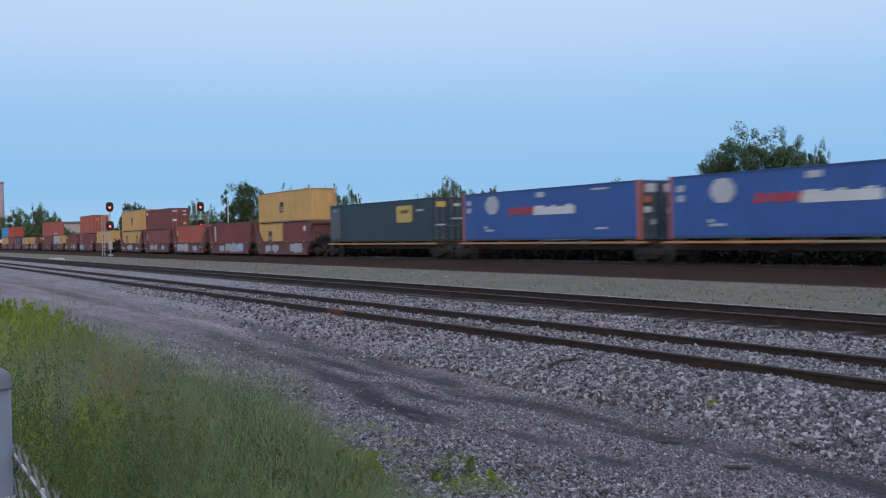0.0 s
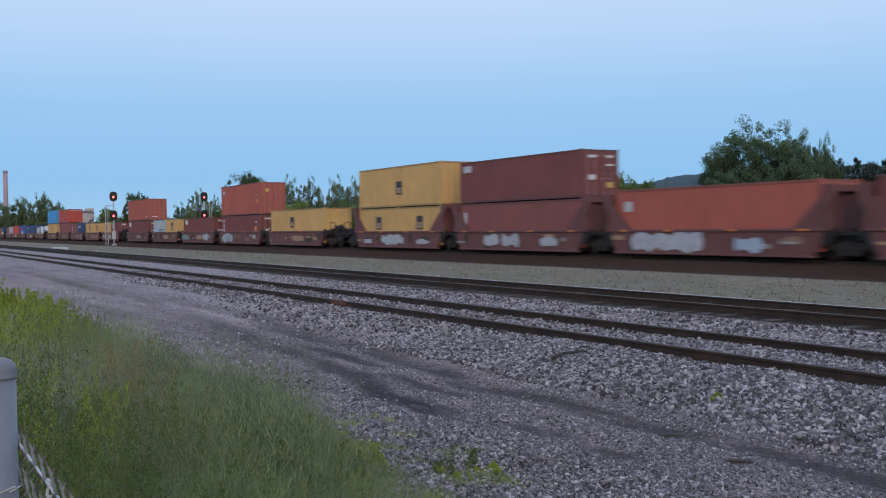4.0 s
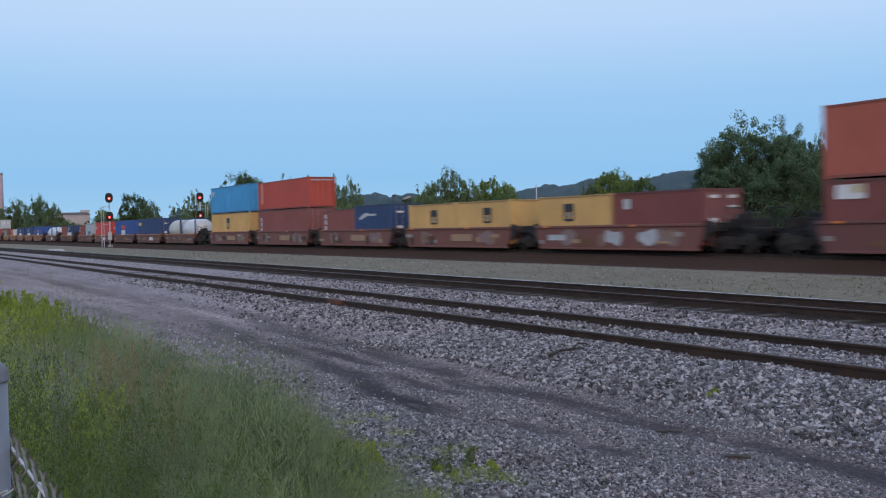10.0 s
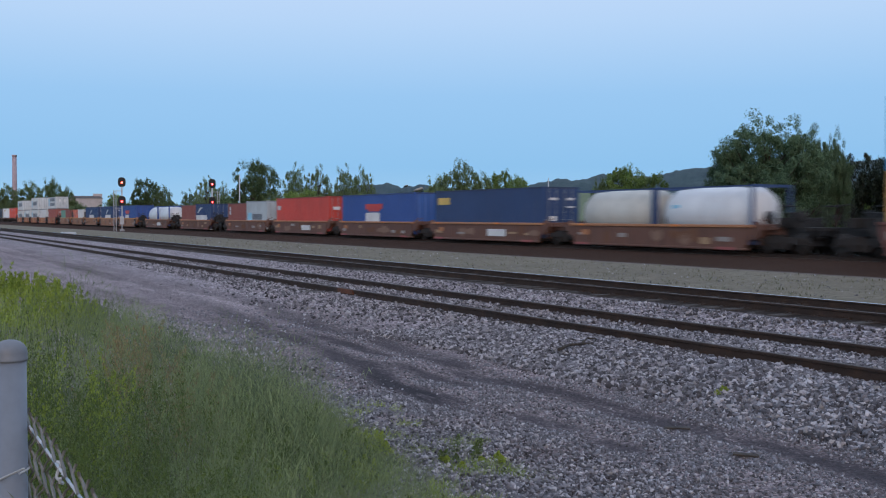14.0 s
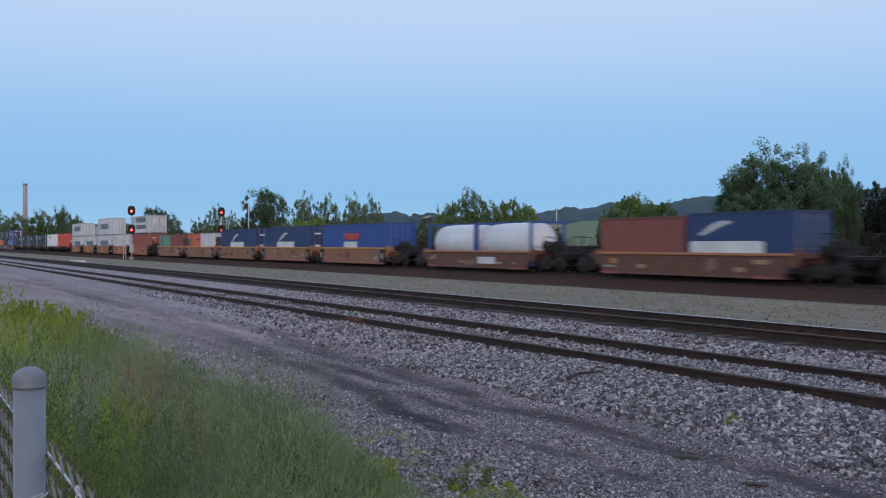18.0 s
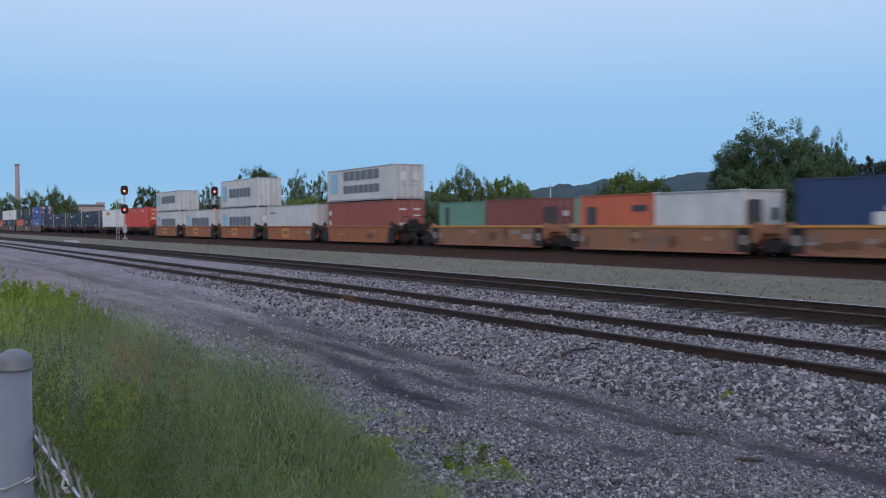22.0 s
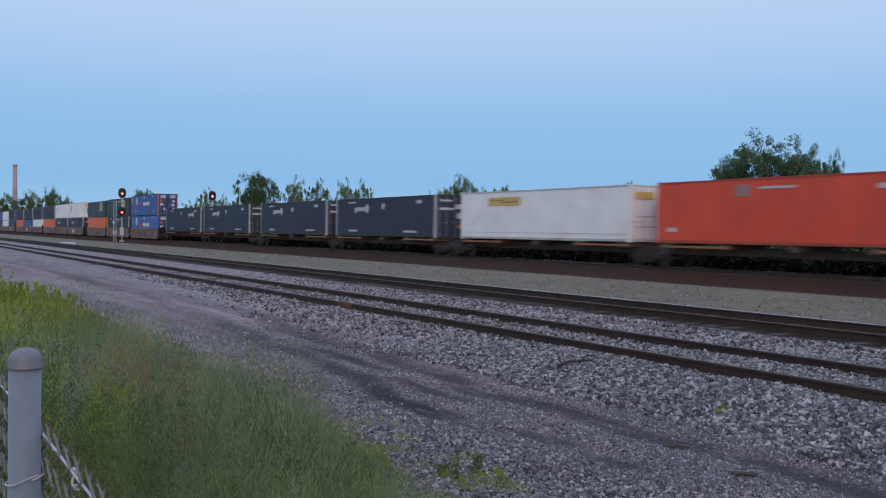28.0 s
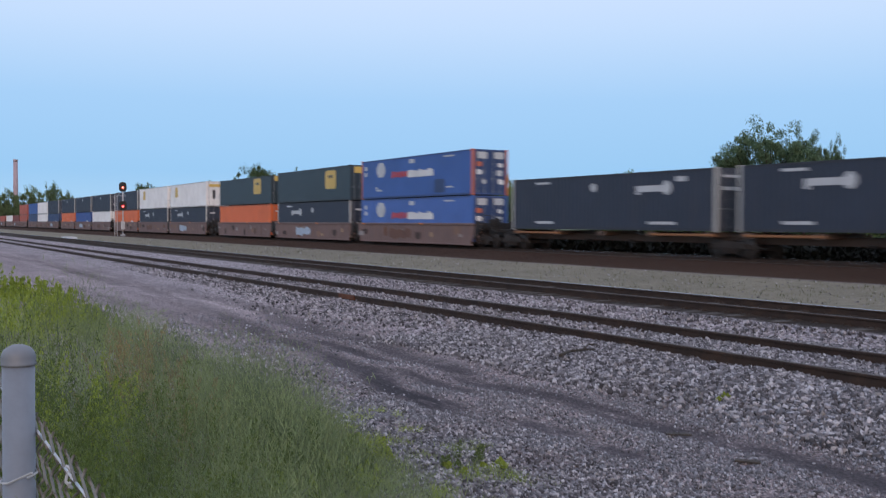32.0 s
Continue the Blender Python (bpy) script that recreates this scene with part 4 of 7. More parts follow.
        p.location = (u, -1.474, zt - 0.06)
    TRAIN.append((c, s, 0.0))
    return c


def spine_meshes():
    if "spine" in CAR_CACHE:
        return CAR_CACHE["spine"]
    out = {}
    bm = bmesh.new()
    box(bm, -8.95, 8.95, -0.36, 0.36, 0.62, 0.98, 0.02)
    out["spine"] = mesh_of("spine_beam", bm)
    bm = bmesh.new()
    box(bm, -0.28, 0.28, -1.28, 1.28, 0.9, 1.128, 0.02)
    box(bm, -0.3, 0.3, -1.33, -1.26, 0.88, 1.05, 0.01)
    out["bearer"] = mesh_of("cross_bearer", bm)
    bm = bmesh.new()
    box(bm, -2.1, 2.1, -1.36, -1.22, 0.94, 1.05, 0.015)
    out["edge"] = mesh_of("side_platform", bm)
    bm = bmesh.new()
    box(bm, -0.15, 0.15, -0.5, 0.5, 0.55, 0.7, 0.02)
    tube(bm, (0, -0.5, 0.6), (0, 0.5, 0.6), 0.06)
    out["hang"] = mesh_of("brake_gear", bm)
    bm = bmesh.new()
    slab(bm, [(0, 0.66), (1.4, 0.74), (1.4, 1.0), (0, 1.0)], -0.7, 0.7)
    box(bm, 1.35, 1.9, -0.11, 0.11, 0.72, 0.98)
    bmesh.ops.recalc_face_normals(bm, faces=bm.faces)
    out["coupler"] = mesh_of("coupler_end", bm)
    CAR_CACHE["spine"] = out
    return out


def spine_car(s, label, trucks, couplers, col, edge, pale=None):
    ms = spine_meshes()
    c = thing("spine_car", label, "freight car", group="cars of the train")
    part("spine_beam", ms["spine"], col, c)
    for x in (-7.6, -3.8, 0.0, 3.8, 7.6):
        part("cross_bearer", ms["bearer"], col, c).location = (x, 0, 0)
    strips = (-6.4, -2.15, 2.15, 6.4) if pale else (-5.6, 5.9)
    for i, x in enumerate(strips):
        for rz in (0, 180):
            part("side_platform", ms["edge"], pale if pale and i == 2 else edge, c, "long orange-brown walkway strip").matrix_basis = pose(x, 0, 0, 0, 0, rz)
    for x in (-2.0, 1.4):
        part("brake_gear", ms["hang"], BLACK_STEEL, c).location = (x, 0, 0)
    for x in trucks:
        add_truck(c, x)
    for sgn in couplers:
        part("coupler_end", ms["coupler"], BLACK_STEEL, c).matrix_basis = pose(8.8 * sgn, 0, 0, 0, 0, 0 if sgn > 0 else 180)
    TRAIN.append((c, s, 0.0))
    return c


# ---- train: the consist, from the head of the visible part to its tail ----
P = paint
BLUE = P("bright_blue_paint", (0.045, 0.125, 0.38), 0.5)
TEAL = P("dark_teal_grey_paint", (0.035, 0.06, 0.075), 0.5)
YELLOW = P("mustard_yellow_paint", (0.68, 0.42, 0.145), 0.55)
MAROON = P("dull_maroon_paint", (0.22, 0.062, 0.052), 0.6)
BROWNRED = P("brown_red_paint", (0.27, 0.085, 0.07), 0.6)
BRICK = P("faded_brick_red_paint", (0.46, 0.115, 0.075), 0.6)
RED = P("orange_red_paint", (0.78, 0.082, 0.034), 0.5)
SKYBLUE = P("sky_blue_paint", (0.06, 0.35, 0.68), 0.5)
TOMATO = P("deep_tomato_red_paint", (0.50, 0.075, 0.045), 0.5)
NAVY = P("navy_blue_paint", (0.028, 0.06, 0.16), 0.5)
ROYAL = P("royal_blue_paint", (0.036, 0.092, 0.32), 0.5)
GREYWHITE = P("grey_white_paint", (0.66, 0.675, 0.67), 0.55, 0.4, (0.22, 0.19, 0.17))
PALEGREY = P("pale_blue_grey_paint", (0.46, 0.52, 0.55), 0.55)
WHITE = P("clean_white_paint", (0.92, 0.90, 0.87), 0.4, 0.08, (0.45, 0.43, 0.4))
GREEN = P("sage_green_paint", (0.17, 0.36, 0.27), 0.55)
SLATE = P("dark_slate_blue_paint", (0.027, 0.036, 0.059), 0.55, 0.25)
LIGHTPOST = P("light_grey_post_paint", (0.50, 0.49, 0.46), 0.5)
ORANGEPOST = P("red_orange_post_paint", (0.62, 0.17, 0.09), 0.5)
CAR_MAROON = P("maroon_car_paint", (0.176, 0.066, 0.058), 0.65, 0.55)
CAR_RUSSET = P("russet_car_paint", (0.215, 0.082, 0.062), 0.65, 0.5)
CAR_BROWN = P("rust_brown_car_paint", (0.164, 0.076, 0.050), 0.65, 0.85, (0.040, 0.027, 0.022))
CAR_ORANGE = P("faded_orange_car_paint", (0.35, 0.165, 0.085), 0.65, 0.8)
CAR_AMBER = P("amber_orange_car_paint", (0.45, 0.148, 0.05), 0.6, 0.6)
CHORD = P("tan_orange_chord_paint", (0.45, 0.20, 0.09), 0.6, 0.4)
CHORD_2 = P("yellow_orange_chord_paint", (0.62, 0.30, 0.07), 0.6, 0.35)
CAR_GREY = P("grey_brown_car_paint", (0.212, 0.133, 0.115), 0.65, 0.5)
SPINE = P("dark_brown_spine_paint", (0.09, 0.052, 0.034), 0.7, 0.6)
SPINE_BRIGHT = P("amber_orange_edge_paint", (0.60, 0.27, 0.09), 0.6, 0.4)
SPINE_EDGE = P("dull_orange_edge_paint", (0.315, 0.128, 0.045), 0.6, 0.5)
AMBER_PANEL = P("yellow_amber_panel", (0.72, 0.30, 0.05), 0.5, 0.25)
DARKMARK = P("dark_lettering_bar", (0.17, 0.18, 0.20), 0.5, 0.25)
ICEBLUE = P("ice_blue_logo_panel", (0.30, 0.62, 0.78), 0.5, 0.1)
REDMARK = P("red_logo_bar", (0.62, 0.06, 0.05), 0.5, 0.1)
YELLOWMARK = P("yellow_logo_panel", (0.70, 0.47, 0.12), 0.5, 0.15)
BLACKMARK = P("black_emblem", (0.03, 0.028, 0.028), 0.5, 0.1)
PALEMARK = P("pale_grey_logo", (0.56, 0.57, 0.58), 0.5, 0.1)

W20, W40, W53 = 6.06, 12.19, 16.15
STD, HI = 2.59, 2.90
FLOOR, DECK = 0.34, 1.13


def emblem(u, z, w=0.86, h=0.92):
    """A dark emblem on the yellow boxes: a solid head over two uprights and a foot."""
    return [(u, z + 0.26 * h, w, 0.48 * h, BLACKMARK, "emblem"), (u - 0.42 * w, z - 0.2 * h, 0.16 * w, 0.44 * h, BLACKMARK, "emblem"), (u + 0.42 * w, z - 0.2 * h, 0.16 * w, 0.44 * h, BLACKMARK, "emblem"), (u, z - 0.44 * h, w, 0.12 * h, BLACKMARK, "emblem"), (u, z - 0.16 * h, 0.56 * w, 0.2 * h, FADED_MARK, "emblem")]


def words(u0, z, n, w, h, mat):
    """A line of letters as plain blocks."""
    step = w / n
    return [(u0 + step * (i + 0.5), z, step * (0.93, 0.86, 0.9, 0.84)[i % 4], h, mat, "lettering") for i in range(n)]


def sea_marks(two):
    m = [(1.45, 1.45, 1.5, 1.55, ICEBLUE, "logo_panel"), (1.45, 1.45, 0.2, 1.15, WHITE_MARK, "logo_star"), (1.45, 1.45, 1.1, 0.2, WHITE_MARK, "logo_star")]
    if two:
        return m + words(3.2, 2.0, 6, 6.6, 0.72, DARKMARK) + words(3.2, 0.95, 7, 6.6, 0.62, DARKMARK)
    return m + words(2.9, 1.5, 6, 7.2, 0.95, DARKMARK)


def bone_marks(flip):
    """Pale arrow logo, spots and small labels of the slate boxes."""
    u = 11.9 if flip else 4.6
    return [(u, 2.05, 1.7, 0.30, PALEMARK, "logo_bar"), (u + 1.05, 2.07, 0.62, 0.66, PALEMARK, "logo_head"), (u - 0.95, 1.98, 0.3, 0.42, PALEMARK, "logo_bar"), (u + 3.8 if not flip else u - 4.4, 2.22, 0.5, 0.44, PALEMARK, "logo_spot"), (3.0, 2.58, 1.3, 0.12, PALEMARK, "lettering"), (3.2, 0.42, 1.6, 0.14, PALEMARK, "lettering"), (12.6, 0.40, 1.9, 0.14, PALEMARK, "lettering"), (13.9, 2.45, 0.7, 0.24, PALEMARK, "lettering"), (1.7, 2.55, 0.5, 0.2, SLATE, "lettering")]


def swoosh(u, z, w=2.0, h=0.62):
    """A pale crescent that rises and thins to its ends, in short joined pieces."""
    out = []
    for i in range(9):
        t = i / 8
        out.append((u + w * (t - 0.5), z + h * math.sin(t * math.pi / 2) - h / 2, w / 7, 0.06 + 0.26 * math.sin(math.pi * min(1.0, 0.15 + t * 0.8)), PALEMARK, "logo"))
    return out


def truck_logo(flip=False):
    """Blue box marks: red slanted blocks, a white bar with raised pieces, and a pale disc."""
    m = [(3.3, 2.1, 1.4, 1.05, PALEMARK, "logo_disc"), (9.3, 1.62, 3.7, 0.42, WHITE_MARK, "logo_bar"), (8.0, 1.84, 0.9, 0.16, WHITE_MARK, "logo_letter"), (10.6, 1.86, 0.5, 0.14, WHITE_MARK, "logo_letter"), (9.3, 1.86, 0.4, 0.12, WHITE_MARK, "logo_letter"), (8.1, 2.52, 0.75, 0.28, PALEMARK, "lettering"), (13.2, 2.6, 1.3, 0.1, PALEMARK, "lettering"), (3.0, 0.62, 0.9, 0.12, PALEMARK, "lettering"), (2.6, 0.8, 0.3, 0.16, PALEMARK, "lettering"), (13.3, 0.6, 0.9, 0.1, PALEMARK, "lettering"), (0.75, 2.3, 0.42, 0.3, PALEMARK, "lettering"), (0.75, 1.85, 0.42, 0.3, PALEMARK, "lettering")]
    m += [(5.25 + 0.42 * i, 1.68, 0.3, 0.46 if i in (0, 3) else 0.36, REDMARK, "logo_letter") for i in range(6)]
    return m


DOTS = [(-0.62, 2.5, 0.7, 0.42, PALEMARK), (0.62, 2.5, 0.7, 0.42, PALEMARK), (-0.85, 1.95, 0.4, 0.3, ORANGEPOST), (0.7, 1.9, 0.35, 0.25, WHITE_MARK), (-0.85, 1.45, 0.4, 0.3, WHITE_MARK), (0.65, 1.4, 0.4, 0.35, PALEMARK), (0.75, 0.85, 0.4, 0.3, WHITE_MARK), (-0.5, 0.85, 0.3, 0.25, PALEMARK)]
LABELS = [(-0.55, 2.2, 0.55, 0.14, WHITE_MARK), (0.6, 2.2, 0.5, 0.14, WHITE_MARK), (0.62, 1.75, 0.5, 0.1, WHITE_MARK), (-0.6, 1.1, 0.45, 0.26, WHITE_MARK), (0.6, 0.7, 0.4, 0.3, YELLOWMARK)]
WINDOWS = [(-0.5, 1.7, 0.42, 0.62, WHITE_MARK), (0.5, 1.7, 0.42, 0.62, WHITE_MARK)]
TAG = [(0.6, 2.2, 0.45, 0.3, PALEMARK)]
TAG3 = [(0.75, 2.05, 0.42, 0.36, PALEMARK), (0.75, 1.6, 0.42, 0.36, PALEMARK), (0.75, 1.15, 0.42, 0.36, PALEMARK)]
VOID = P("shadow_grey_marking", (0.06, 0.06, 0.065), 0.5, 0.1)


def spot(u, z, w, h, m, n="marking"):
    return (u, z, w, h, m, n)


# two long blue boxes and a dark one on spine cars
def yl(n):
    return f"{n} yellow steel shipping container with a dark emblem"


spine_label = "low dark brown spine car with orange-brown edges"
for s, tr, cp in ((-26.2, (9.05,), (1,)), (-44.35, (9.05, -9.05), (-1,)), (-64.4, (9.05, -8.6), (1, -1))):
    spine_car(s, spine_label, [x * 0.94 for x in tr], cp, SPINE, SPINE_BRIGHT, TAN_PANEL)
for s in (-26.2, -44.35):
    container(s, DECK, W53, HI, BLUE, "long blue container with a red and white bar logo", ends=DOTS, end_col=TEAL, marks=truck_logo(), post=ORANGEPOST)
container(-64.4, DECK, W53, HI, TEAL, "long dark grey-green container with a yellow logo panel", marks=[spot(12.4, 1.9, 2.3, 1.15, YELLOWMARK, "logo_panel"), spot(12.4, 2.05, 1.2, 0.25, TEAL, "logo_bar"), spot(14.6, 2.1, 0.9, 0.14, PALEMARK, "lettering"), spot(1.0, 1.45, 1.9, 2.4, P("faded_grey_end_panel", (0.11, 0.13, 0.145), 0.6), "faded_panel"), spot(0.9, 2.45, 0.6, 0.1, PALEMARK, "lettering")], ends=[(-0.6, 2.45, 0.7, 0.36, YELLOWMARK), (0.62, 2.4, 0.5, 0.2, PALEMARK), (0.6, 1.5, 0.8, 0.1, PALEMARK), (-0.6, 1.1, 0.7, 0.1, PALEMARK)])

GR, G2 = GRAFFITI, GRAFFITI_2
bulk_label = "maroon well car with tall end bulkheads and faded graffiti"
for i, (s, pat) in enumerate(((-83.1, [(-3.2, 0.62, 1.5, 0.7, GR, "graffiti"), (-1.4, 0.64, 1.7, 0.75, GR, "graffiti"), (3.6, 0.7, 2.8, 0.95, GR, "graffiti")]), (-97.9, [(-2.2, 0.6, 1.7, 0.75, GR, "graffiti"), (0.6, 0.7, 3.2, 1.05, GR, "graffiti"), (3.1, 0.7, 3.0, 1.0, G2, "graffiti")]), (-112.65, [(-2.4, 0.7, 4.8, 1.05, GR, "graffiti"), (2.6, 0.6, 1.6, 0.7, G2, "graffiti")]), (-127.55, [(-2.3, 0.7, 1.6, 0.8, GR, "graffiti"), (-0.3, 0.7, 1.8, 0.8, GR, "graffiti"), (3.4, 0.65, 1.6, 0.6, GR, "graffiti")]), (-142.2, [(-4.3, 0.55, 1.3, 0.3, GR, "marking"), (-0.4, 0.68, 3.4, 0.8, GR, "graffiti"), (3.9, 0.55, 1.6, 0.4, GR, "graffiti")]))):
    well_car(s, "bulk", CAR_MAROON, bulk_label, lead=i == 0, trail_end=i == 4, zt=1.28, bulk=True, patches=pat)
container(-83.1, FLOOR + STD, W40, STD + 0.19, YELLOW, yl("upper mustard"), door=False, marks=emblem(5.9, 1.35))
container(-86.15, FLOOR, W20, STD, YELLOW, yl("short mustard"), door=False, marks=emblem(2.9, 1.4))
container(-80.05, FLOOR, W20, STD, MAROON, "short maroon shipping container in a well car", marks=[spot(5.0, 2.0, 0.5, 0.4, WHITE_MARK)], ends=LABELS)
container(-97.9, FLOOR, W40, HI, MAROON, "maroon shipping container with a pale upright label", marks=[spot(1.1, 1.75, 0.5, 1.6, PALEMARK)], ends=LABELS)
container(-112.65, FLOOR, W40, HI, BRICK, "faded orange-red shipping container in a well car", marks=[spot(0.9, 2.05, 0.55, 0.5, PALEMARK, "logo")], ends=LABELS)
container(-127.55, FLOOR, W40, STD, BROWNRED, "brown-red shipping container in a well car", marks=[spot(0.6, 1.6, 0.35, 0.9, PALEMARK)], ends=LABELS)
container(-127.55, FLOOR + STD, W40, STD, MAROON, "upper dark maroon shipping container with white labels", marks=[spot(0.9, 2.1, 0.9, 0.4, PALEMARK, "logo")], ends=LABELS)
container(-142.2, FLOOR + STD, W40, HI, YELLOW, yl("upper mustard"), door=False, marks=emblem(6.4, 1.35))
container(-145.25, FLOOR, W20, STD, YELLOW, yl("short mustard"), door=False, marks=emblem(3.2, 1.5))
container(-139.15, FLOOR, W20, STD, YELLOW, yl("short mustard"), door=False, marks=emblem(3.2, 1.5))

std_label = "russet-maroon well car with tan stencil panels"
panel = [(1.0, 0.72, 2.4, 0.42, TAN_PANEL, "marking")]
g1 = {-176.1: [(-3.6, 0.7, 3.4, 1.05, GR, "graffiti"), (-3.4, 0.7, 2.0, 0.6, G2, "marking"), (4.6, 0.85, 0.7, 0.3, GR, "marking")], -191.0: [(-4.6, 0.7, 3.0, 0.7, P("green_grey_graffiti", (0.22, 0.30, 0.24), 0.6, 0.5), "graffiti"), (3.4, 0.75, 1.9, 0.9, GR, "graffiti")] + panel, -239.3: [(-4.4, 0.72, 1.5, 0.3, GR, "marking"), (0.2, 0.72, 1.3, 0.8, GR, "graffiti"), (2.7, 0.72, 1.4, 0.8, GR, "graffiti")], -254.5: [(2.6, 0.72, 1.5, 0.7, GR, "graffiti"), (-2.0, 0.72, 0.9, 0.5, GR, "graffiti")]}
for grp, cs in (((-161.2, -176.1, -191.0, -205.7, -220.7), CAR_MAROON), ((-239.3, -254.4, -269.2, -284.1, -298.9), CAR_RUSSET)):
    for i, s in enumerate(grp):
        well_car(s, "std", cs, std_label, lead=i == 0, trail_end=i == 4, zt=1.35, patches=g1.get(s, panel))
container(-161.2, FLOOR, W40, HI, YELLOW, yl("mustard"), marks=emblem(5.2, 1.75), door=False)
container(-176.1, FLOOR, W40, STD, MAROON, "dark maroon shipping container in a well car", marks=TAG3 + [spot(10.6, 1.25, 0.6, 0.5, ORANGE_MARK), spot(10.8, 1.9, 0.6, 0.14, PALEMARK)], ends=LABELS)
container(-176.1, FLOOR + STD, W40, HI + 0.18, BRICK, "upper faded brick-red shipping container", marks=[spot(0.9, 2.4, 0.6, 0.3, PALEMARK), spot(11.1, 1.9, 0.5, 0.12, FADED_MARK), spot(11.1, 1.3, 0.6, 0.4, ORANGE_MARK)], ends=[(-0.6, 2.3, 0.35, 0.3, YELLOWMARK)])
container(-191.0, FLOOR, W40, STD, MAROON, "dark maroon shipping container with a yellow and white label", marks=[spot(1.3, 2.1, 1.0, 0.5, WHITE_MARK), spot(1.4, 2.2, 0.5, 0.25, YELLOWMARK)], ends=LABELS)
container(-208.85, FLOOR, W20, STD, PALEGREY, "short pale grey shipping container with a dark arched logo", door=False, marks=[spot(4.0, 0.95, 2.6, 0.2, TEAL, "logo"), spot(4.0, 1.3, 2.2, 0.12, TEAL, "logo"), spot(1.3, 1.0, 1.5, 0.8, ICEBLUE, "logo")])
container(-202.6, FLOOR, W20, STD, YELLOW, yl("short mustard"), door=False, marks=emblem(3.2, 1.7))
container(-220.7, FLOOR, W40, STD, MAROON, "dark maroon shipping container with a white and yellow label", marks=[spot(1.2, 2.1, 1.3, 0.55, WHITE_MARK), spot(1.5, 2.2, 0.6, 0.3, YELLOWMARK)], ends=LABELS)
container(-220.7, FLOOR + STD, W40, HI, BRICK, "upper faded orange-red shipping container", ends=[(-0.4, 0.5, 0.7, 0.12, WHITE_MARK)], marks=[spot(11.0, 0.5, 0.8, 0.12, WHITE_MARK)])
container(-242.45, FLOOR, W20, STD, YELLOW, yl("short mustard"), door=False, marks=emblem(2.6, 1.7))
container(-236.25, FLOOR, W20, STD, MAROON, "short maroon shipping container with white labels", marks=[spot(1.0, 2.0, 0.5, 0.5, PALEMARK)], ends=LABELS)
container(-257.5, FLOOR, W20, STD, YELLOW, yl("short mustard"), door=False, marks=emblem(3.4, 1.7))
container(-251.35, FLOOR, W20, STD, YELLOW, yl("short mustard"), door=False, marks=emblem(3.6, 1.7))
container(-272.25, FLOOR, W20, STD, BROWNRED, "short brown-red shipping container with three pale tags", marks=TAG3)
container(-266.1, FLOOR, W20, STD + 0.2, NAVY, "short navy shipping container with a white swoosh", marks=swoosh(1.7, 1.95, 1.5, 0.3) + [spot(2.9, 2.05, 1.3, 0.14, PALEMARK)], ends=LABELS)
container(-284.1, FLOOR, W40, HI, BROWNRED, "brown-red shipping container with three pale tags", marks=TAG3, ends=TAG)
container(-284.1, FLOOR + HI, W40, STD, TOMATO, "upper orange-red shipping container", door=False, marks=[spot(1.1, 1.55, 0.55, 1.9, P("pale_red_stripe", (0.7, 0.22, 0.14), 0.5), "label")], ends=[(0.0, 2.3, 2.0, 0.08, PALEMARK)])
container(-298.9, FLOOR, W40, HI, YELLOW, yl("mustard"), marks=emblem(5.6, 1.85, 0.9, 1.1))
container(-298.9, FLOOR + HI, W40, STD + 0.15, SKYBLUE, "upper sky-blue shipping container with small white label", door=False, marks=[spot(0.9, 2.1, 0.7, 0.5, PALEMARK)], ends=[(0.75, 0.6, 0.45, 0.3, YELLOWMARK)])

low_label = "rust-brown low well car with a tan-orange top edge"
lowpat = [(1.6, 0.6, 2.0, 0.42, WHITE_MARK, "marking"), (-5.0, 0.75, 0.6, 0.26, P("dull_orange_sign", (0.5, 0.2, 0.08), 0.6), "marking")]
for i, s in enumerate((-317.6, -332.7, -347.8, -362.8, -377.6)):
    well_car(s, "low", CAR_BROWN, low_label, lead=i == 0, trail_end=i == 4, zt=1.2, chord=CHORD, patches=lowpat[(i + 1) % 2:])
for s in (-396.4, -415.2):
    well_car(s, "low", CAR_BROWN, low_label, lead=True, trail_end=True, zt=1.2, chord=CHORD, patches=lowpat if s < -400 else lowpat[1:])
for i, s in enumerate((-434.0, -449.1, -464.0, -478.6, -493.7)):
    well_car(s, "low", CAR_ORANGE, "faded orange low well car with a yellow-orange top edge", lead=i == 0, trail_end=i == 4, zt=1.35, chord=CHORD_2)


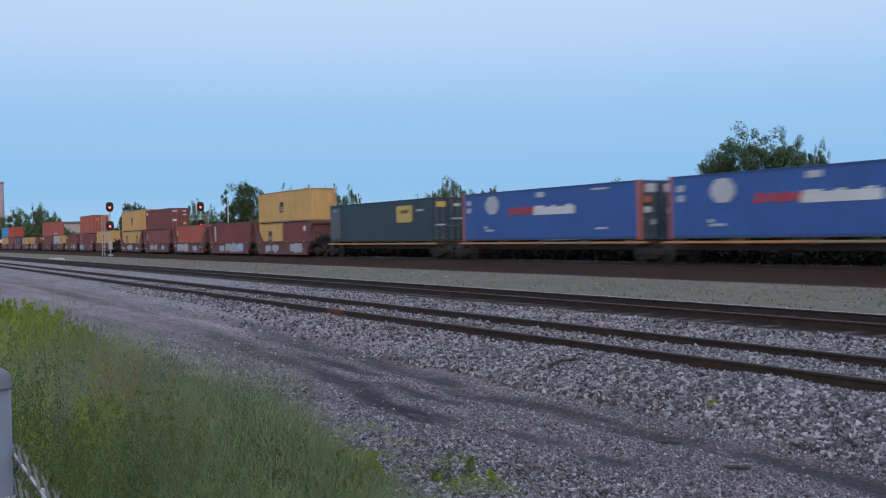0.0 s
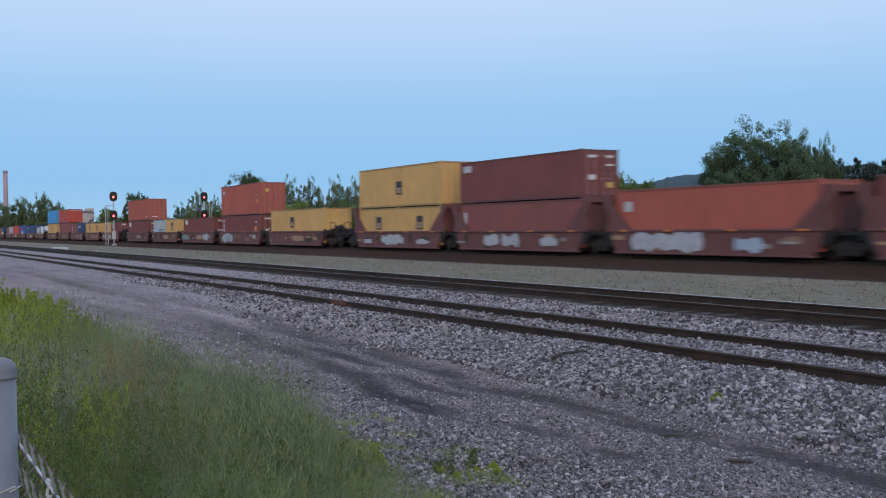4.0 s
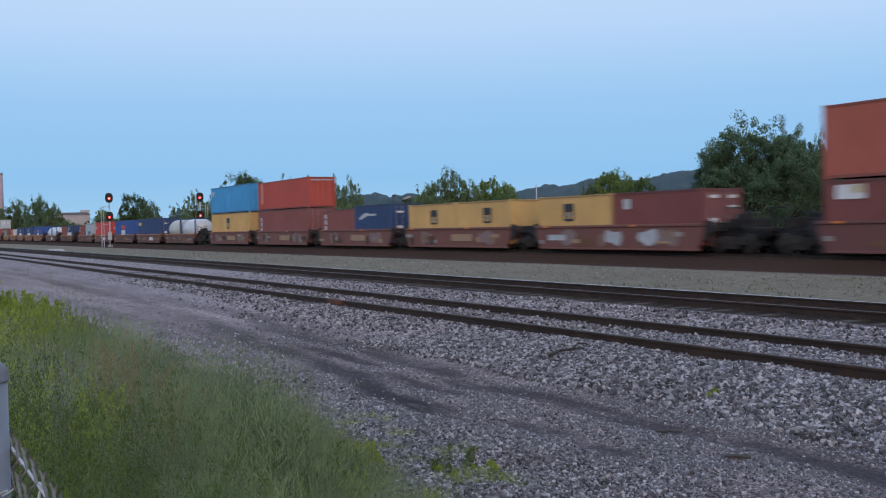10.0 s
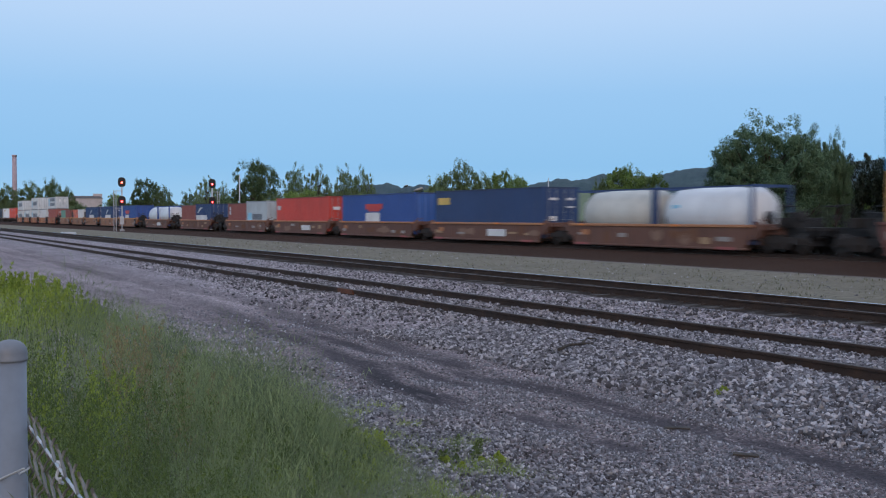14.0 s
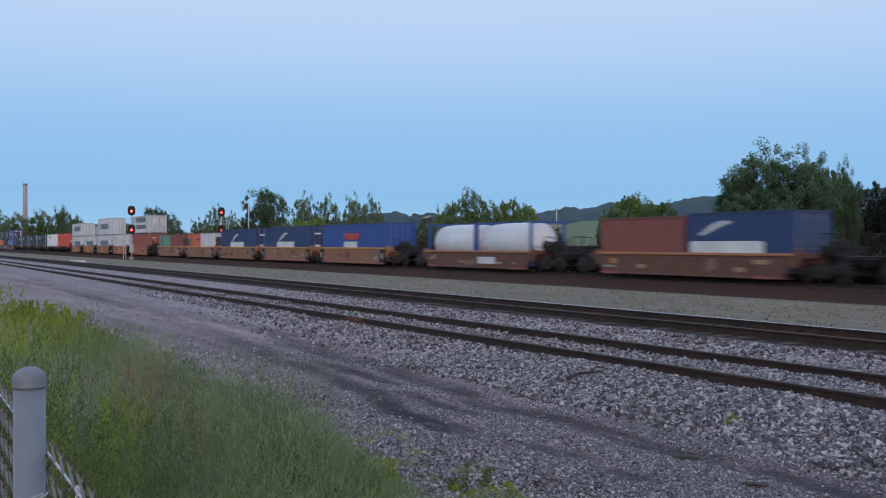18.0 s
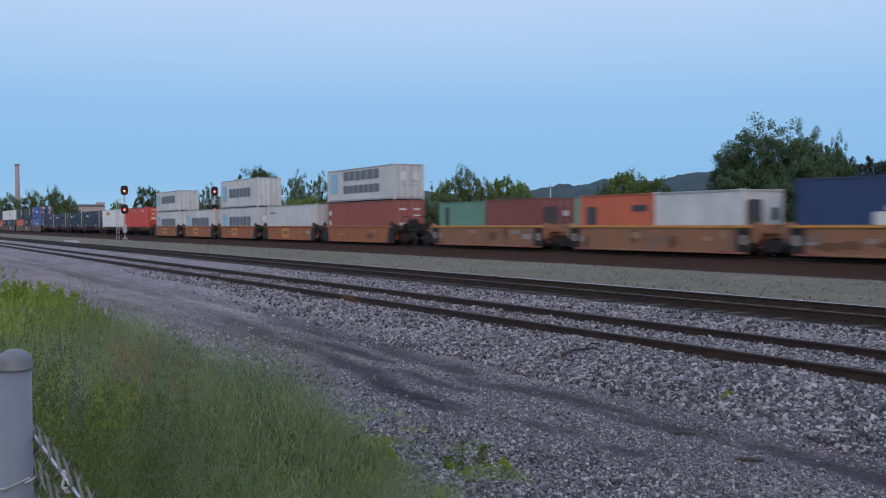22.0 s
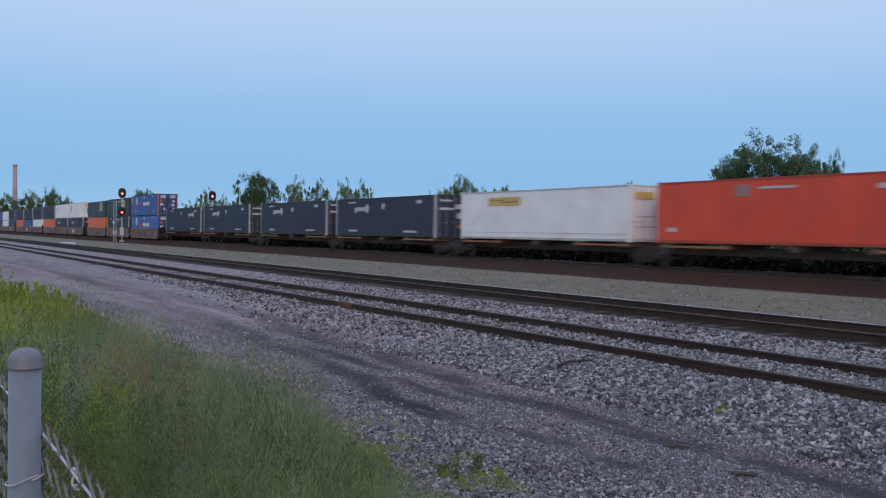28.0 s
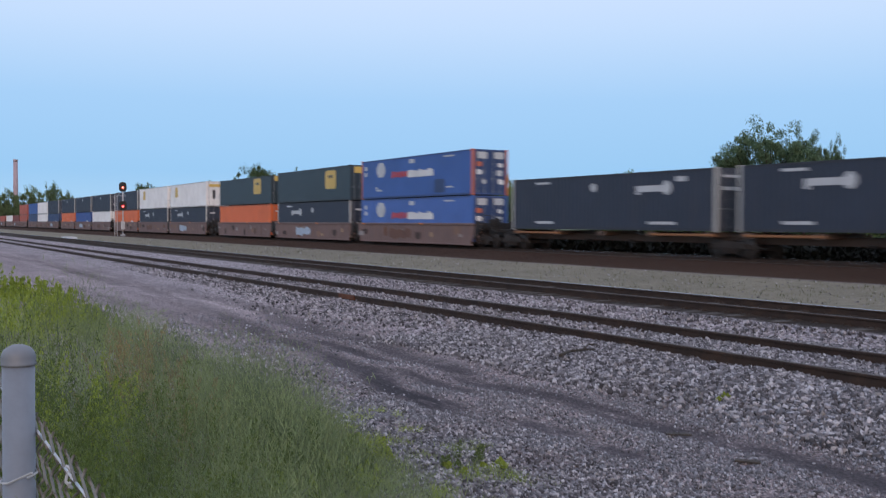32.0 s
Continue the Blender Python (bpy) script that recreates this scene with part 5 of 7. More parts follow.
def tank_meshes():
    out = {}
    bm = bmesh.new()
    prof = [(-2.85, 0.25), (-2.8, 0.7), (-2.6, 0.98), (-2.3, 1.15), (-1.0, 1.19), (1.0, 1.19), (2.3, 1.15), (2.6, 0.98), (2.8, 0.7), (2.85, 0.25)]
    turned(bm, prof, (0, 0, 1.35), "X", 32)
    out["barrel"] = mesh_of("tank_barrel", bm)
    bm = bmesh.new()
    for x in (-1, 1):
        for y in (-1, 1):
            box(bm, *sorted((x * 3.03, x * 2.9)), *sorted((y * 1.22, y * 1.08)), 0, 2.59, 0.01)
            tube(bm, (x * 2.95, y * 1.12, 0.2), (x * 2.6, y * 0.5, 0.45), 0.05, seg=6)
        for z in (0.06, 2.53):
            box(bm, *sorted((x * 3.02, x * 2.91)), -1.08, 1.08, z - 0.06, z + 0.06)
        for sy in (-1, 1):
            tube(bm, (x * 2.96, sy * 1.1, 0.1), (x * 2.96, sy * 0.35, 0.75), 0.04, seg=6)
    for y in (-1, 1):
        for z in (0.07, 2.53):
            box(bm, -2.9, 2.9, *sorted((y * 1.21, y * 1.12)), z - 0.035, z + 0.035)
    out["frame"] = mesh_of("tank_frame", bm)
    bm = bmesh.new()
    box(bm, -2.2, 2.2, -0.3, 0.3, 2.45, 2.49)
    turned(bm, [(2.4, 0.26), (2.52, 0.26), (2.55, 0.2)], (0.4, 0, 0), "Z", 16)
    out["walk"] = mesh_of("walkway", bm)
    bm = bmesh.new()
    turned(bm, [(2.84, 0.32), (2.93, 0.3), (2.94, 0.1)], (0, 0, 1.15), "X", 16)
    out["valve"] = mesh_of("valve_hatch", bm)
    return out


TANK = tank_meshes()


def tank_container(s, z, barrel, frame_m, label, marks=()):
    c = thing("tank_container", label, "tank container", group="containers on the train")
    part("tank_barrel", TANK["barrel"], barrel, c)
    part("tank_frame", TANK["frame"], frame_m, c)
    part("walkway", TANK["walk"], GALV, c)
    part("valve_hatch", TANK["valve"], BLACKMARK, c)
    for u, mz, w, h, m in marks:
        p = part("marking", mark_mesh(w, h), m, c)
        p.location = (u, -1.135, mz)
    TRAIN.append((c, s, z))


CREAM = P("cream_white_tank_paint", (0.60, 0.57, 0.50), 0.4, 0.35)
TANKWHITE = P("white_tank_paint", (0.74, 0.74, 0.74), 0.35, 0.25)
tank_container(-320.7, FLOOR, CREAM, NAVY, "cream tank container in a dark blue frame")
tank_container(-314.5, FLOOR, TANKWHITE, NAVY, "white tank container in a dark blue frame", [(-1.7, 1.55, 0.5, 0.4, ICEBLUE)])
container(-332.7, FLOOR, W40, HI, NAVY, "navy shipping container with a yellow-orange label", marks=[spot(1.1, 2.2, 1.5, 0.45, YELLOWMARK, "logo")], ends=LABELS)
container(-347.8, FLOOR, W40, HI, ROYAL, "blue shipping container with red lettering and a white panel", door=False, marks=[spot(5.7, 1.95, 2.9, 0.4, REDMARK, "logo"), spot(5.7, 1.7, 2.0, 0.2, REDMARK, "logo"), spot(5.5, 1.08, 2.4, 0.85, WHITE_MARK, "logo_panel")], end_col=BLUE)
container(-362.8, FLOOR, W40, HI, P("bright_red_paint", (0.60, 0.072, 0.05), 0.5), "bright red shipping container with small white labels", marks=[spot(0.7, 2.0, 0.8, 0.4, PALEMARK)], ends=[(-0.5, 1.9, 0.6, 0.26, WHITE_MARK), (0.6, 1.9, 0.6, 0.3, WHITE_MARK)])
container(-380.7, FLOOR, W20, STD, BROWNRED, "short brown-red shipping container", marks=TAG3[:2])
container(-374.6, FLOOR, W20, STD + 0.15, PALEGREY, "short pale grey shipping container with dark lettering", marks=[spot(1.0, 1.2, 1.2, 0.8, ICEBLUE, "logo")] + words(1.8, 1.2, 6, 2.9, 0.55, DARKMARK), ends=[(0.4, 0.9, 0.6, 0.5, P("tan_hopper_label", (0.4, 0.2, 0.08), 0.6))])
container(-399.6, FLOOR, W20, STD, BROWNRED, "short rust-red shipping container", door=False)
container(-393.3, FLOOR, W20, STD + 0.1, NAVY, "short navy shipping container with a white swoosh and panel", marks=[spot(2.4, 1.0, 4.4, 0.75, WHITE_MARK, "logo_panel"), *swoosh(1.8, 1.95, 1.7, 0.5)])
tank_container(-418.3, FLOOR, TANKWHITE, ROYAL, "white tank container in a blue frame", [(-1.9, 1.2, 0.45, 0.8, P("faint_pink_logo", (0.7, 0.42, 0.44), 0.5))])
tank_container(-412.1, FLOOR, TANKWHITE, ROYAL, "white tank container in a blue frame", [(-1.9, 1.2, 0.45, 0.8, P("faint_pink_logo", (0.7, 0.42, 0.44), 0.5))])
container(-434.0, FLOOR, W40, HI, ROYAL, "bright blue shipping container with red lettering and a white panel", door=False, marks=[spot(5.9, 1.95, 2.9, 0.36, REDMARK, "logo"), spot(5.9, 1.72, 2.2, 0.2, REDMARK, "logo"), spot(5.7, 1.12, 2.6, 0.7, WHITE_MARK, "logo_panel")])
for s in (-449.1, -464.0):
    container(s, FLOOR, W40, HI, NAVY, "navy shipping container with a white swoosh and panel", marks=[spot(5.9, 1.2, 4.6, 0.62, WHITE_MARK, "logo_panel"), *swoosh(5.3, 1.95)], ends=LABELS)
container(-481.45, FLOOR, 5.6, STD, P("coral_orange_paint", (0.66, 0.16, 0.08), 0.5), "short coral-red shipping container with a dark mark", marks=[spot(0.9, 1.5, 0.85, 0.95, VOID), spot(4.6, 1.85, 1.1, 0.3, VOID)], door=False)
container(-475.75, FLOOR, 5.6, STD, GREYWHITE, "short white shipping container with dark end marks", door=False, ends=[(-0.55, 1.55, 0.9, 1.15, VOID), (0.72, 1.5, 0.36, 0.55, VOID), (-0.6, 0.7, 0.8, 0.25, WHITE_MARK)])
container(-496.6, FLOOR, 5.6, STD - 0.05, GREEN, "short sage-green shipping container", door=False, marks=[spot(1.0, 1.6, 0.5, 1.2, VOID)])
container(-490.85, FLOOR, 5.6, STD, BROWNRED, "short brown shipping container with dark end marks", ends=[(-0.45, 1.6, 0.95, 0.95, VOID), (-0.5, 0.85, 0.8, 0.3, PALEMARK), (0.6, 1.7, 0.4, 0.3, PALEMARK)])

amber_label = "amber-orange well car with a yellow panel"
for i, s in enumerate((-512.1, -526.8, -541.9, -556.8, -571.9)):
    pat = [(-0.7, 0.72, 2.0, 0.85, AMBER_PANEL, "marking"), (-0.7, 0.75, 1.1, 0.2, BLACKMARK, "marking")] if i else [(-3.3, 1.27, 1.5, 0.06, TAN_PANEL, "marking"), (-0.8, 1.27, 1.5, 0.06, TAN_PANEL, "marking"), (1.9, 1.27, 1.5, 0.06, TAN_PANEL, "marking"), (2.4, 0.6, 1.2, 0.3, CAR_BROWN, "marking")]
    well_car(s, "amber", CAR_AMBER, amber_label, lead=i == 0, trail_end=i == 4, zt=1.34, patches=pat)
container(-512.1, FLOOR, W40, HI, P("dull_brick_paint", (0.36, 0.105, 0.082), 0.6), "dull brick-red shipping container with white tags", marks=[spot(0.6, 2.05, 0.4, 0.4, WHITE_MARK), spot(0.6, 1.25, 0.4, 0.4, WHITE_MARK)], ends=LABELS)
container(-512.1, FLOOR + HI, W40, STD, GREYWHITE, "upper grey shipping container with a pale blue logo and dark lettering", marks=sea_marks(True), ends=WINDOWS)
container(-526.8, FLOOR, W40, HI, GREYWHITE, "plain pale grey shipping container in a well car", marks=[spot(1.5, 2.2, 1.6, 0.12, DARKMARK)], ends=[(0.0, 1.5, 1.8, 0.08, PALEMARK)])
for s, two in ((-541.9, HI), (-556.8, None), (-571.9, STD)):
    container(s, FLOOR, W40, HI, GREYWHITE, "pale grey shipping container with a blue logo and dark lettering", marks=sea_marks(False), ends=WINDOWS if two else [])
    if two:
        container(s, FLOOR + HI, W40, two, GREYWHITE, "upper grey shipping container with a pale blue logo and dark lettering", marks=sea_marks(False))

for s, tr, cp in ((-590.6, (8.5, -9.05), (1,)), (-608.7, (-8.5,), (-1,)), (-628.2, (8.5, -9.1), (1,)), (-646.4, (-8.5,), (-1,)), (-666.0, (8.5, -8.8), (1,)), (-683.4, (-8.5,), (-1,))):
    spine_car(s, spine_label, tr, cp, SPINE, SPINE_EDGE)
container(-590.6, DECK, W53, HI, RED, "long orange-red container on a spine car", marks=[spot(5.3, 2.35, 0.9, 0.5, P("faded_grey_patch", (0.36, 0.22, 0.2), 0.6)), spot(7.2, 2.45, 1.9, 0.1, PALEMARK), spot(12.6, 2.35, 1.3, 0.2, PALEMARK), spot(1.0, 0.65, 0.6, 0.2, PALEMARK), spot(15.0, 0.9, 0.6, 0.2, PALEMARK)], ends=[(-0.6, 2.5, 0.6, 0.1, WHITE_MARK), (0.6, 2.3, 0.6, 0.5, PALEMARK), (-0.6, 1.9, 0.5, 0.2, PALEMARK), (-0.6, 1.3, 0.6, 0.3, WHITE_MARK), (0.5, 1.6, 0.8, 0.1, WHITE_MARK), (0.6, 1.2, 0.6, 0.2, PALEMARK), (0.8, 0.6, 0.4, 0.3, YELLOWMARK)])
container(-608.7, DECK, W53, HI, WHITE, "long white container with a yellow lettered panel", marks=[spot(4.9, 2.25, 3.4, 0.5, YELLOWMARK, "logo_panel"), spot(4.2, 2.32, 1.5, 0.08, TEAL, "lettering"), spot(5.3, 2.2, 1.8, 0.08, TEAL, "lettering"), spot(8.1, 0.42, 15.4, 0.03, PALEMARK, "seam")], ends=[(-0.4, 2.35, 1.3, 0.34, YELLOWMARK), (0.0, 0.8, 1.9, 0.06, PALEMARK), (0.0, 1.3, 1.9, 0.06, PALEMARK)])
for s, flip in ((-628.2, False), (-646.4, False), (-666.0, False), (-683.4, True)):
    container(s, DECK, W53, HI, SLATE, "long dark slate-blue container with a pale arrow logo and light posts", marks=bone_marks(flip), post=LIGHTPOST, ends=[(-0.5, 2.5, 0.9, 0.12, PALEMARK), (-0.45, 1.95, 1.1, 0.16, PALEMARK), (0.5, 2.1, 0.6, 0.3, PALEMARK), (0.6, 1.5, 0.5, 0.4, PALEMARK), (0.6, 0.8, 0.4, 0.2, ORANGEPOST)])

for i, s in enumerate((-704.0, -722.3, -740.4, -762.0, -779.8, -797.4, -817.4, -835.2, -853.0, -873.5, -891.0, -908.5, -928.5, -946.2, -963.9, -984.0, -1001.7, -1019.4)):
    well_car(s, "long", CAR_GREY, "grey-brown long well car with worn sides", lead=i % 3 == 0, trail_end=i % 3 == 2, hw=8.35, hp=9.1, zt=1.5, patches=[(-1.5, 0.75, 3.4, 0.8, GRAFFITI_2 if i % 2 else CAR_BROWN, "graffiti")] if i % 3 != 2 else [])
LIGHTBLUE = P("lighter_blue_paint", (0.07, 0.16, 0.46), 0.5)
for z, c in ((FLOOR, LIGHTBLUE), (FLOOR + HI, BLUE)):
    container(-704.0, z, W53, HI, c, "long blue container with a red and white bar logo", marks=truck_logo() + ([spot(12.0, 0.7, 1.4, 0.9, NAVY, "stain")] if z > 1 else []), ends=DOTS, end_col=NAVY, post=ORANGEPOST if z > 1 else None)
yp = [spot(12.3, 1.75, 2.2, 1.5, YELLOWMARK, "logo_panel"), spot(12.3, 2.0, 1.1, 0.25, TEAL, "logo_bar")]
ye = [(-0.55, 2.4, 0.8, 0.5, YELLOWMARK), (0.55, 2.4, 0.8, 0.5, YELLOWMARK)]
ORANGE = P("vivid_orange_paint", (0.78, 0.17, 0.05), 0.5)
container(-722.3, FLOOR, W53, HI, SLATE, "long dark slate container with a pale logo", marks=bone_marks(False)[:5], post=LIGHTPOST, ends=LABELS)
container(-722.3, FLOOR + HI, W53, HI - 0.1, TEAL, "upper dark grey-green container with a yellow logo panel", marks=yp, ends=ye)
container(-740.4, FLOOR, W53, HI, ORANGE, "long vivid orange container in a well car", ends=LABELS)
container(-740.4, FLOOR + HI, W53, HI - 0.2, TEAL, "upper dark grey-green container with a yellow logo panel", marks=yp, ends=ye)
for s in (-762.0, -779.8):
    container(s, FLOOR, W53, HI, SLATE, "long dark slate container with a pale logo", marks=bone_marks(False)[:5], post=LIGHTPOST, ends=LABELS)
    container(s, FLOOR + HI, W53, HI, WHITE, "upper white container with a small yellow mark", marks=[spot(3.0, 1.9, 1.3, 1.2, YELLOWMARK, "logo")], ends=[(0.0, 2.4, 2.0, 0.3, YELLOWMARK), (-0.4, 1.4, 0.3, 1.0, VOID)])
for s, c, lab in ((-797.4, ORANGE, "long vivid orange container in a well car"), (-817.4, WHITE, "long white container in a well car"), (-835.2, ROYAL, "long blue container in a well car"), (-853.0, ORANGE, "long vivid orange container in a well car")):
    container(s, FLOOR, W53, HI, c, lab, marks=[spot(12.5, 1.0, 1.4, 0.7, WHITE_MARK)])
    container(s, FLOOR + HI, W53, HI - 0.1, SLATE, "upper dark slate container with light posts", marks=bone_marks(True)[3:5], post=LIGHTPOST, ends=LABELS)
container(-873.5, FLOOR, W53, HI, NAVY, "long navy container in a well car", marks=[spot(12.5, 1.0, 1.4, 0.7, WHITE_MARK)])
container(-873.5, FLOOR + HI, W53, HI - 0.1, SLATE, "upper dark slate container with light posts", post=LIGHTPOST)
container(-891.0, FLOOR, W53, HI, WHITE, "long white container in a well car")
container(-891.0, FLOOR + HI, W53, HI - 0.2, WHITE, "upper white container in a well car")
container(-908.5, FLOOR, W53, HI, NAVY, "long navy container in a well car")
container(-908.5, FLOOR + HI, W53, HI - 0.2, BLUE, "upper blue container in a well car")
container(-928.5, FLOOR + HI, W53, HI - 0.2, BRICK, "upper faded orange-red container")
for s, c, lab in ((-928.5, BRICK, "long faded orange-red container in a well car"), (-946.2, MAROON, "long maroon container in a well car"), (-963.9, WHITE, "long white container in a well car"), (-984.0, BRICK, "long faded orange-red container in a well car"), (-1001.7, NAVY, "long navy container in a well car"), (-1019.4, MAROON, "long maroon container in a well car")):
    container(s, FLOOR, W53, HI, c, lab)


def motions():
    """The train runs past at an even speed; every car and box goes with it."""
    for ob, s, z in TRAIN:
        rows = []
        for i in range(17):
            x = s + SPEED * 2 * i
            rows.append((2.0 * i, pose(x, MAIN_Y + bend(x), z, 0, 0, bend_turn(x))))
        walk(ob, rows)


# ---- signals ----
def signal(x, y, side, top, label):
    """A colour-light signal mast with two dark heads, a ladder and a small platform; it faces +x."""
    s = thing("railway_signal", label, "signal", group="signal masts", at=pose(x, y, float(ground_z(y)), 0, 0, -11))
    bm = bmesh.new()
    box(bm, -0.3, 0.3, -0.3, 0.3, 0, 0.25, 0.03)
    part("base", bm, GALV, s)
    bm = bmesh.new()
    tube(bm, (0, 0, 0.2), (0, 0, 6.3), 0.085, seg=10)
    part("mast", bm, WHITE_POLE, s)
    bm = bmesh.new()
    box(bm, -0.2, 0.25, -0.24, 0.24, 0.9, 1.9, 0.02)
    part("relay_case", bm, WHITE_POLE, s, "pale metal relay case")
    bm = bmesh.new()
    for dy in (-0.15, 0.15):
        tube(bm, (-0.1, side + dy, 0.0), (-0.1, side + dy, 5.3), 0.035, seg=6)
    z = 0.3
    while z < 5.2:
        tube(bm, (-0.1, side - 0.15, z), (-0.1, side + 0.15, z), 0.022, seg=6)
        z += 0.3
    part("ladder", bm, WHITE_POLE, s)
    bm = bmesh.new()
    box(bm, -0.35, 0.15, *sorted((side - 0.2 * np.sign(side), -0.1 * np.sign(side))), 5.16, 5.22)
    box(bm, -0.35, 0.15, *sorted((side, 0.05 * np.sign(side))), 2.9, 2.95)
    part("platform", bm, WHITE_POLE, s)
    for hz, lamp, nm in ((6.3, top, "upper"), (3.9, LAMP_RED, "lower")):
        bm = bmesh.new()
        pts = [(0.47 * math.copysign(abs(math.cos(a)) ** 0.7, math.cos(a)), 0.62 * math.copysign(abs(math.sin(a)) ** 0.7, math.sin(a))) for a in np.linspace(0, 2 * math.pi, 24, endpoint=False)]
        v0 = [bm.verts.new((0.14, py, hz + pz)) for py, pz in pts]
        v1 = [bm.verts.new((0.17, py, hz + pz)) for py, pz in pts]
        bm.faces.new(v0[::-1])
        bm.faces.new(v1)
        for i in range(24):
            j = (i + 1) % 24
            bm.faces.new((v0[i], v0[j], v1[j], v1[i]))
        box(bm, -0.22, 0.14, -0.2, 0.2, hz - 0.34, hz + 0.34, 0.03)
        h = part("signal_head", bm, BLACK_STEEL, s, "black oval signal head with a lit lens")
        bm = bmesh.new()
        turned(bm, [(0.17, 0.15), (0.2, 0.15), (0.23, 0.11), (0.24, 0.02)], (0, 0, hz - 0.08), "X", 16)
        part("lens", bm, lamp, h, "lit signal lens")
        bm = bmesh.new()
        turned(bm, [(0.235, 0.06), (0.25, 0.055), (0.262, 0.02)], (0, 0, hz - 0.08), "X", 12)
        part("bulb", bm, BULB, h, "white-hot signal bulb")
        bm = bmesh.new()
        for i in range(10):
            a0, a1 = math.pi * (-0.1 + 1.2 * i / 10), math.pi * (-0.1 + 1.2 * (i + 1) / 10)
            q = [(xx, 0.215 * math.cos(a), hz - 0.08 + 0.215 * math.sin(a)) for xx, a in ((0.17, a0), (0.45, a0), (0.45, a1), (0.17, a1))]
            bm.faces.new([bm.verts.new(p) for p in q])
        part("hood", bm, BLACK_STEEL, h)
    return s


signal(-131.2, 28.03, -0.85, LAMP_WARM, "white signal mast with a lit amber-white and a red lens")
signal(-131.5, 39.9, 0.85, LAMP_RED, "signal mast with two red lenses behind the train")


def utility_pole(x, y, h):
    u = thing("utility_pole", "slim pale pole beyond the tracks", "pole", at=pose(x, y, float(ground_z(y))))
    bm = bmesh.new()
    tube(bm, (0, 0, 0), (0, 0, h), 0.1, 0.07, 8)
    part("shaft", bm, WHITE_POLE, u)
    bm = bmesh.new()
    tube(bm, (0, 0, h), (0, 0, h + 0.08), 0.1, 0.03, 8)
    part("cap", bm, GALV, u)


utility_pole(-133, 44.2, 7.6)
bm = bmesh.new()
box(bm, -1.6, 1.6, -0.5, 0.5, -0.33, -0.02, 0.04)
slab_ob = new("concrete_panel", mesh_of("concrete_panel", bm))
slab_ob.data.materials.append(WHITE_POLE)
slab_ob.matrix_basis = pose(-105, 17.2, 0)
tagged(slab_ob, "pale flat concrete panel lying beside the middle track", "panel")


# ---- chain-link fence beside the camera ----
FENCE_Y, POST_X = 0.257, -2.085


def chain_link():
    """Woven zigzag wires between z 0.05 and 1.16."""
    verts, faces = [], []
    pitch, step, r = 0.052, 0.0250, 0.0026
    x, odd = -6.0, 0
    while x < 1.2:
        pts, z, i = [], 1.112, 0
        while z > 0.04:
            side = 1 if i % 2 else -1
            deep = 0.0028 if (i + odd) % 2 else -0.0028
            pts.append((x + side * pitch * 0.46, FENCE_Y + 0.036 + deep, z + step * 0.3))
            pts.append((x + side * pitch * 0.53, FENCE_Y + 0.036 + deep * 0.2, z))
            pts.append((x + side * pitch * 0.46, FENCE_Y + 0.036 - deep, z - step * 0.3))
            z -= step * 1.35
            i += 1
        for p, q in zip(pts, pts[1:]):
            p, q = np.array(p), np.array(q)
            w = (q - p) / np.linalg.norm(q - p)
            u = np.cross(w, (0, 1, 0))
            u /= np.linalg.norm(u)
            v = np.cross(w, u)
            b = len(verts)
            for c in (p, q):
                for k in range(4):
                    a = math.pi / 2 * k
                    verts.append(c + r * (u * math.cos(a) + v * math.sin(a)))
            for k in range(4):
                faces.append((b + k, b + (k + 1) % 4, b + 4 + (k + 1) % 4, b + 4 + k))
        x += pitch
        odd += 1
    return raw_mesh("chain_link_mesh", verts, faces, FENCE_WIRE)


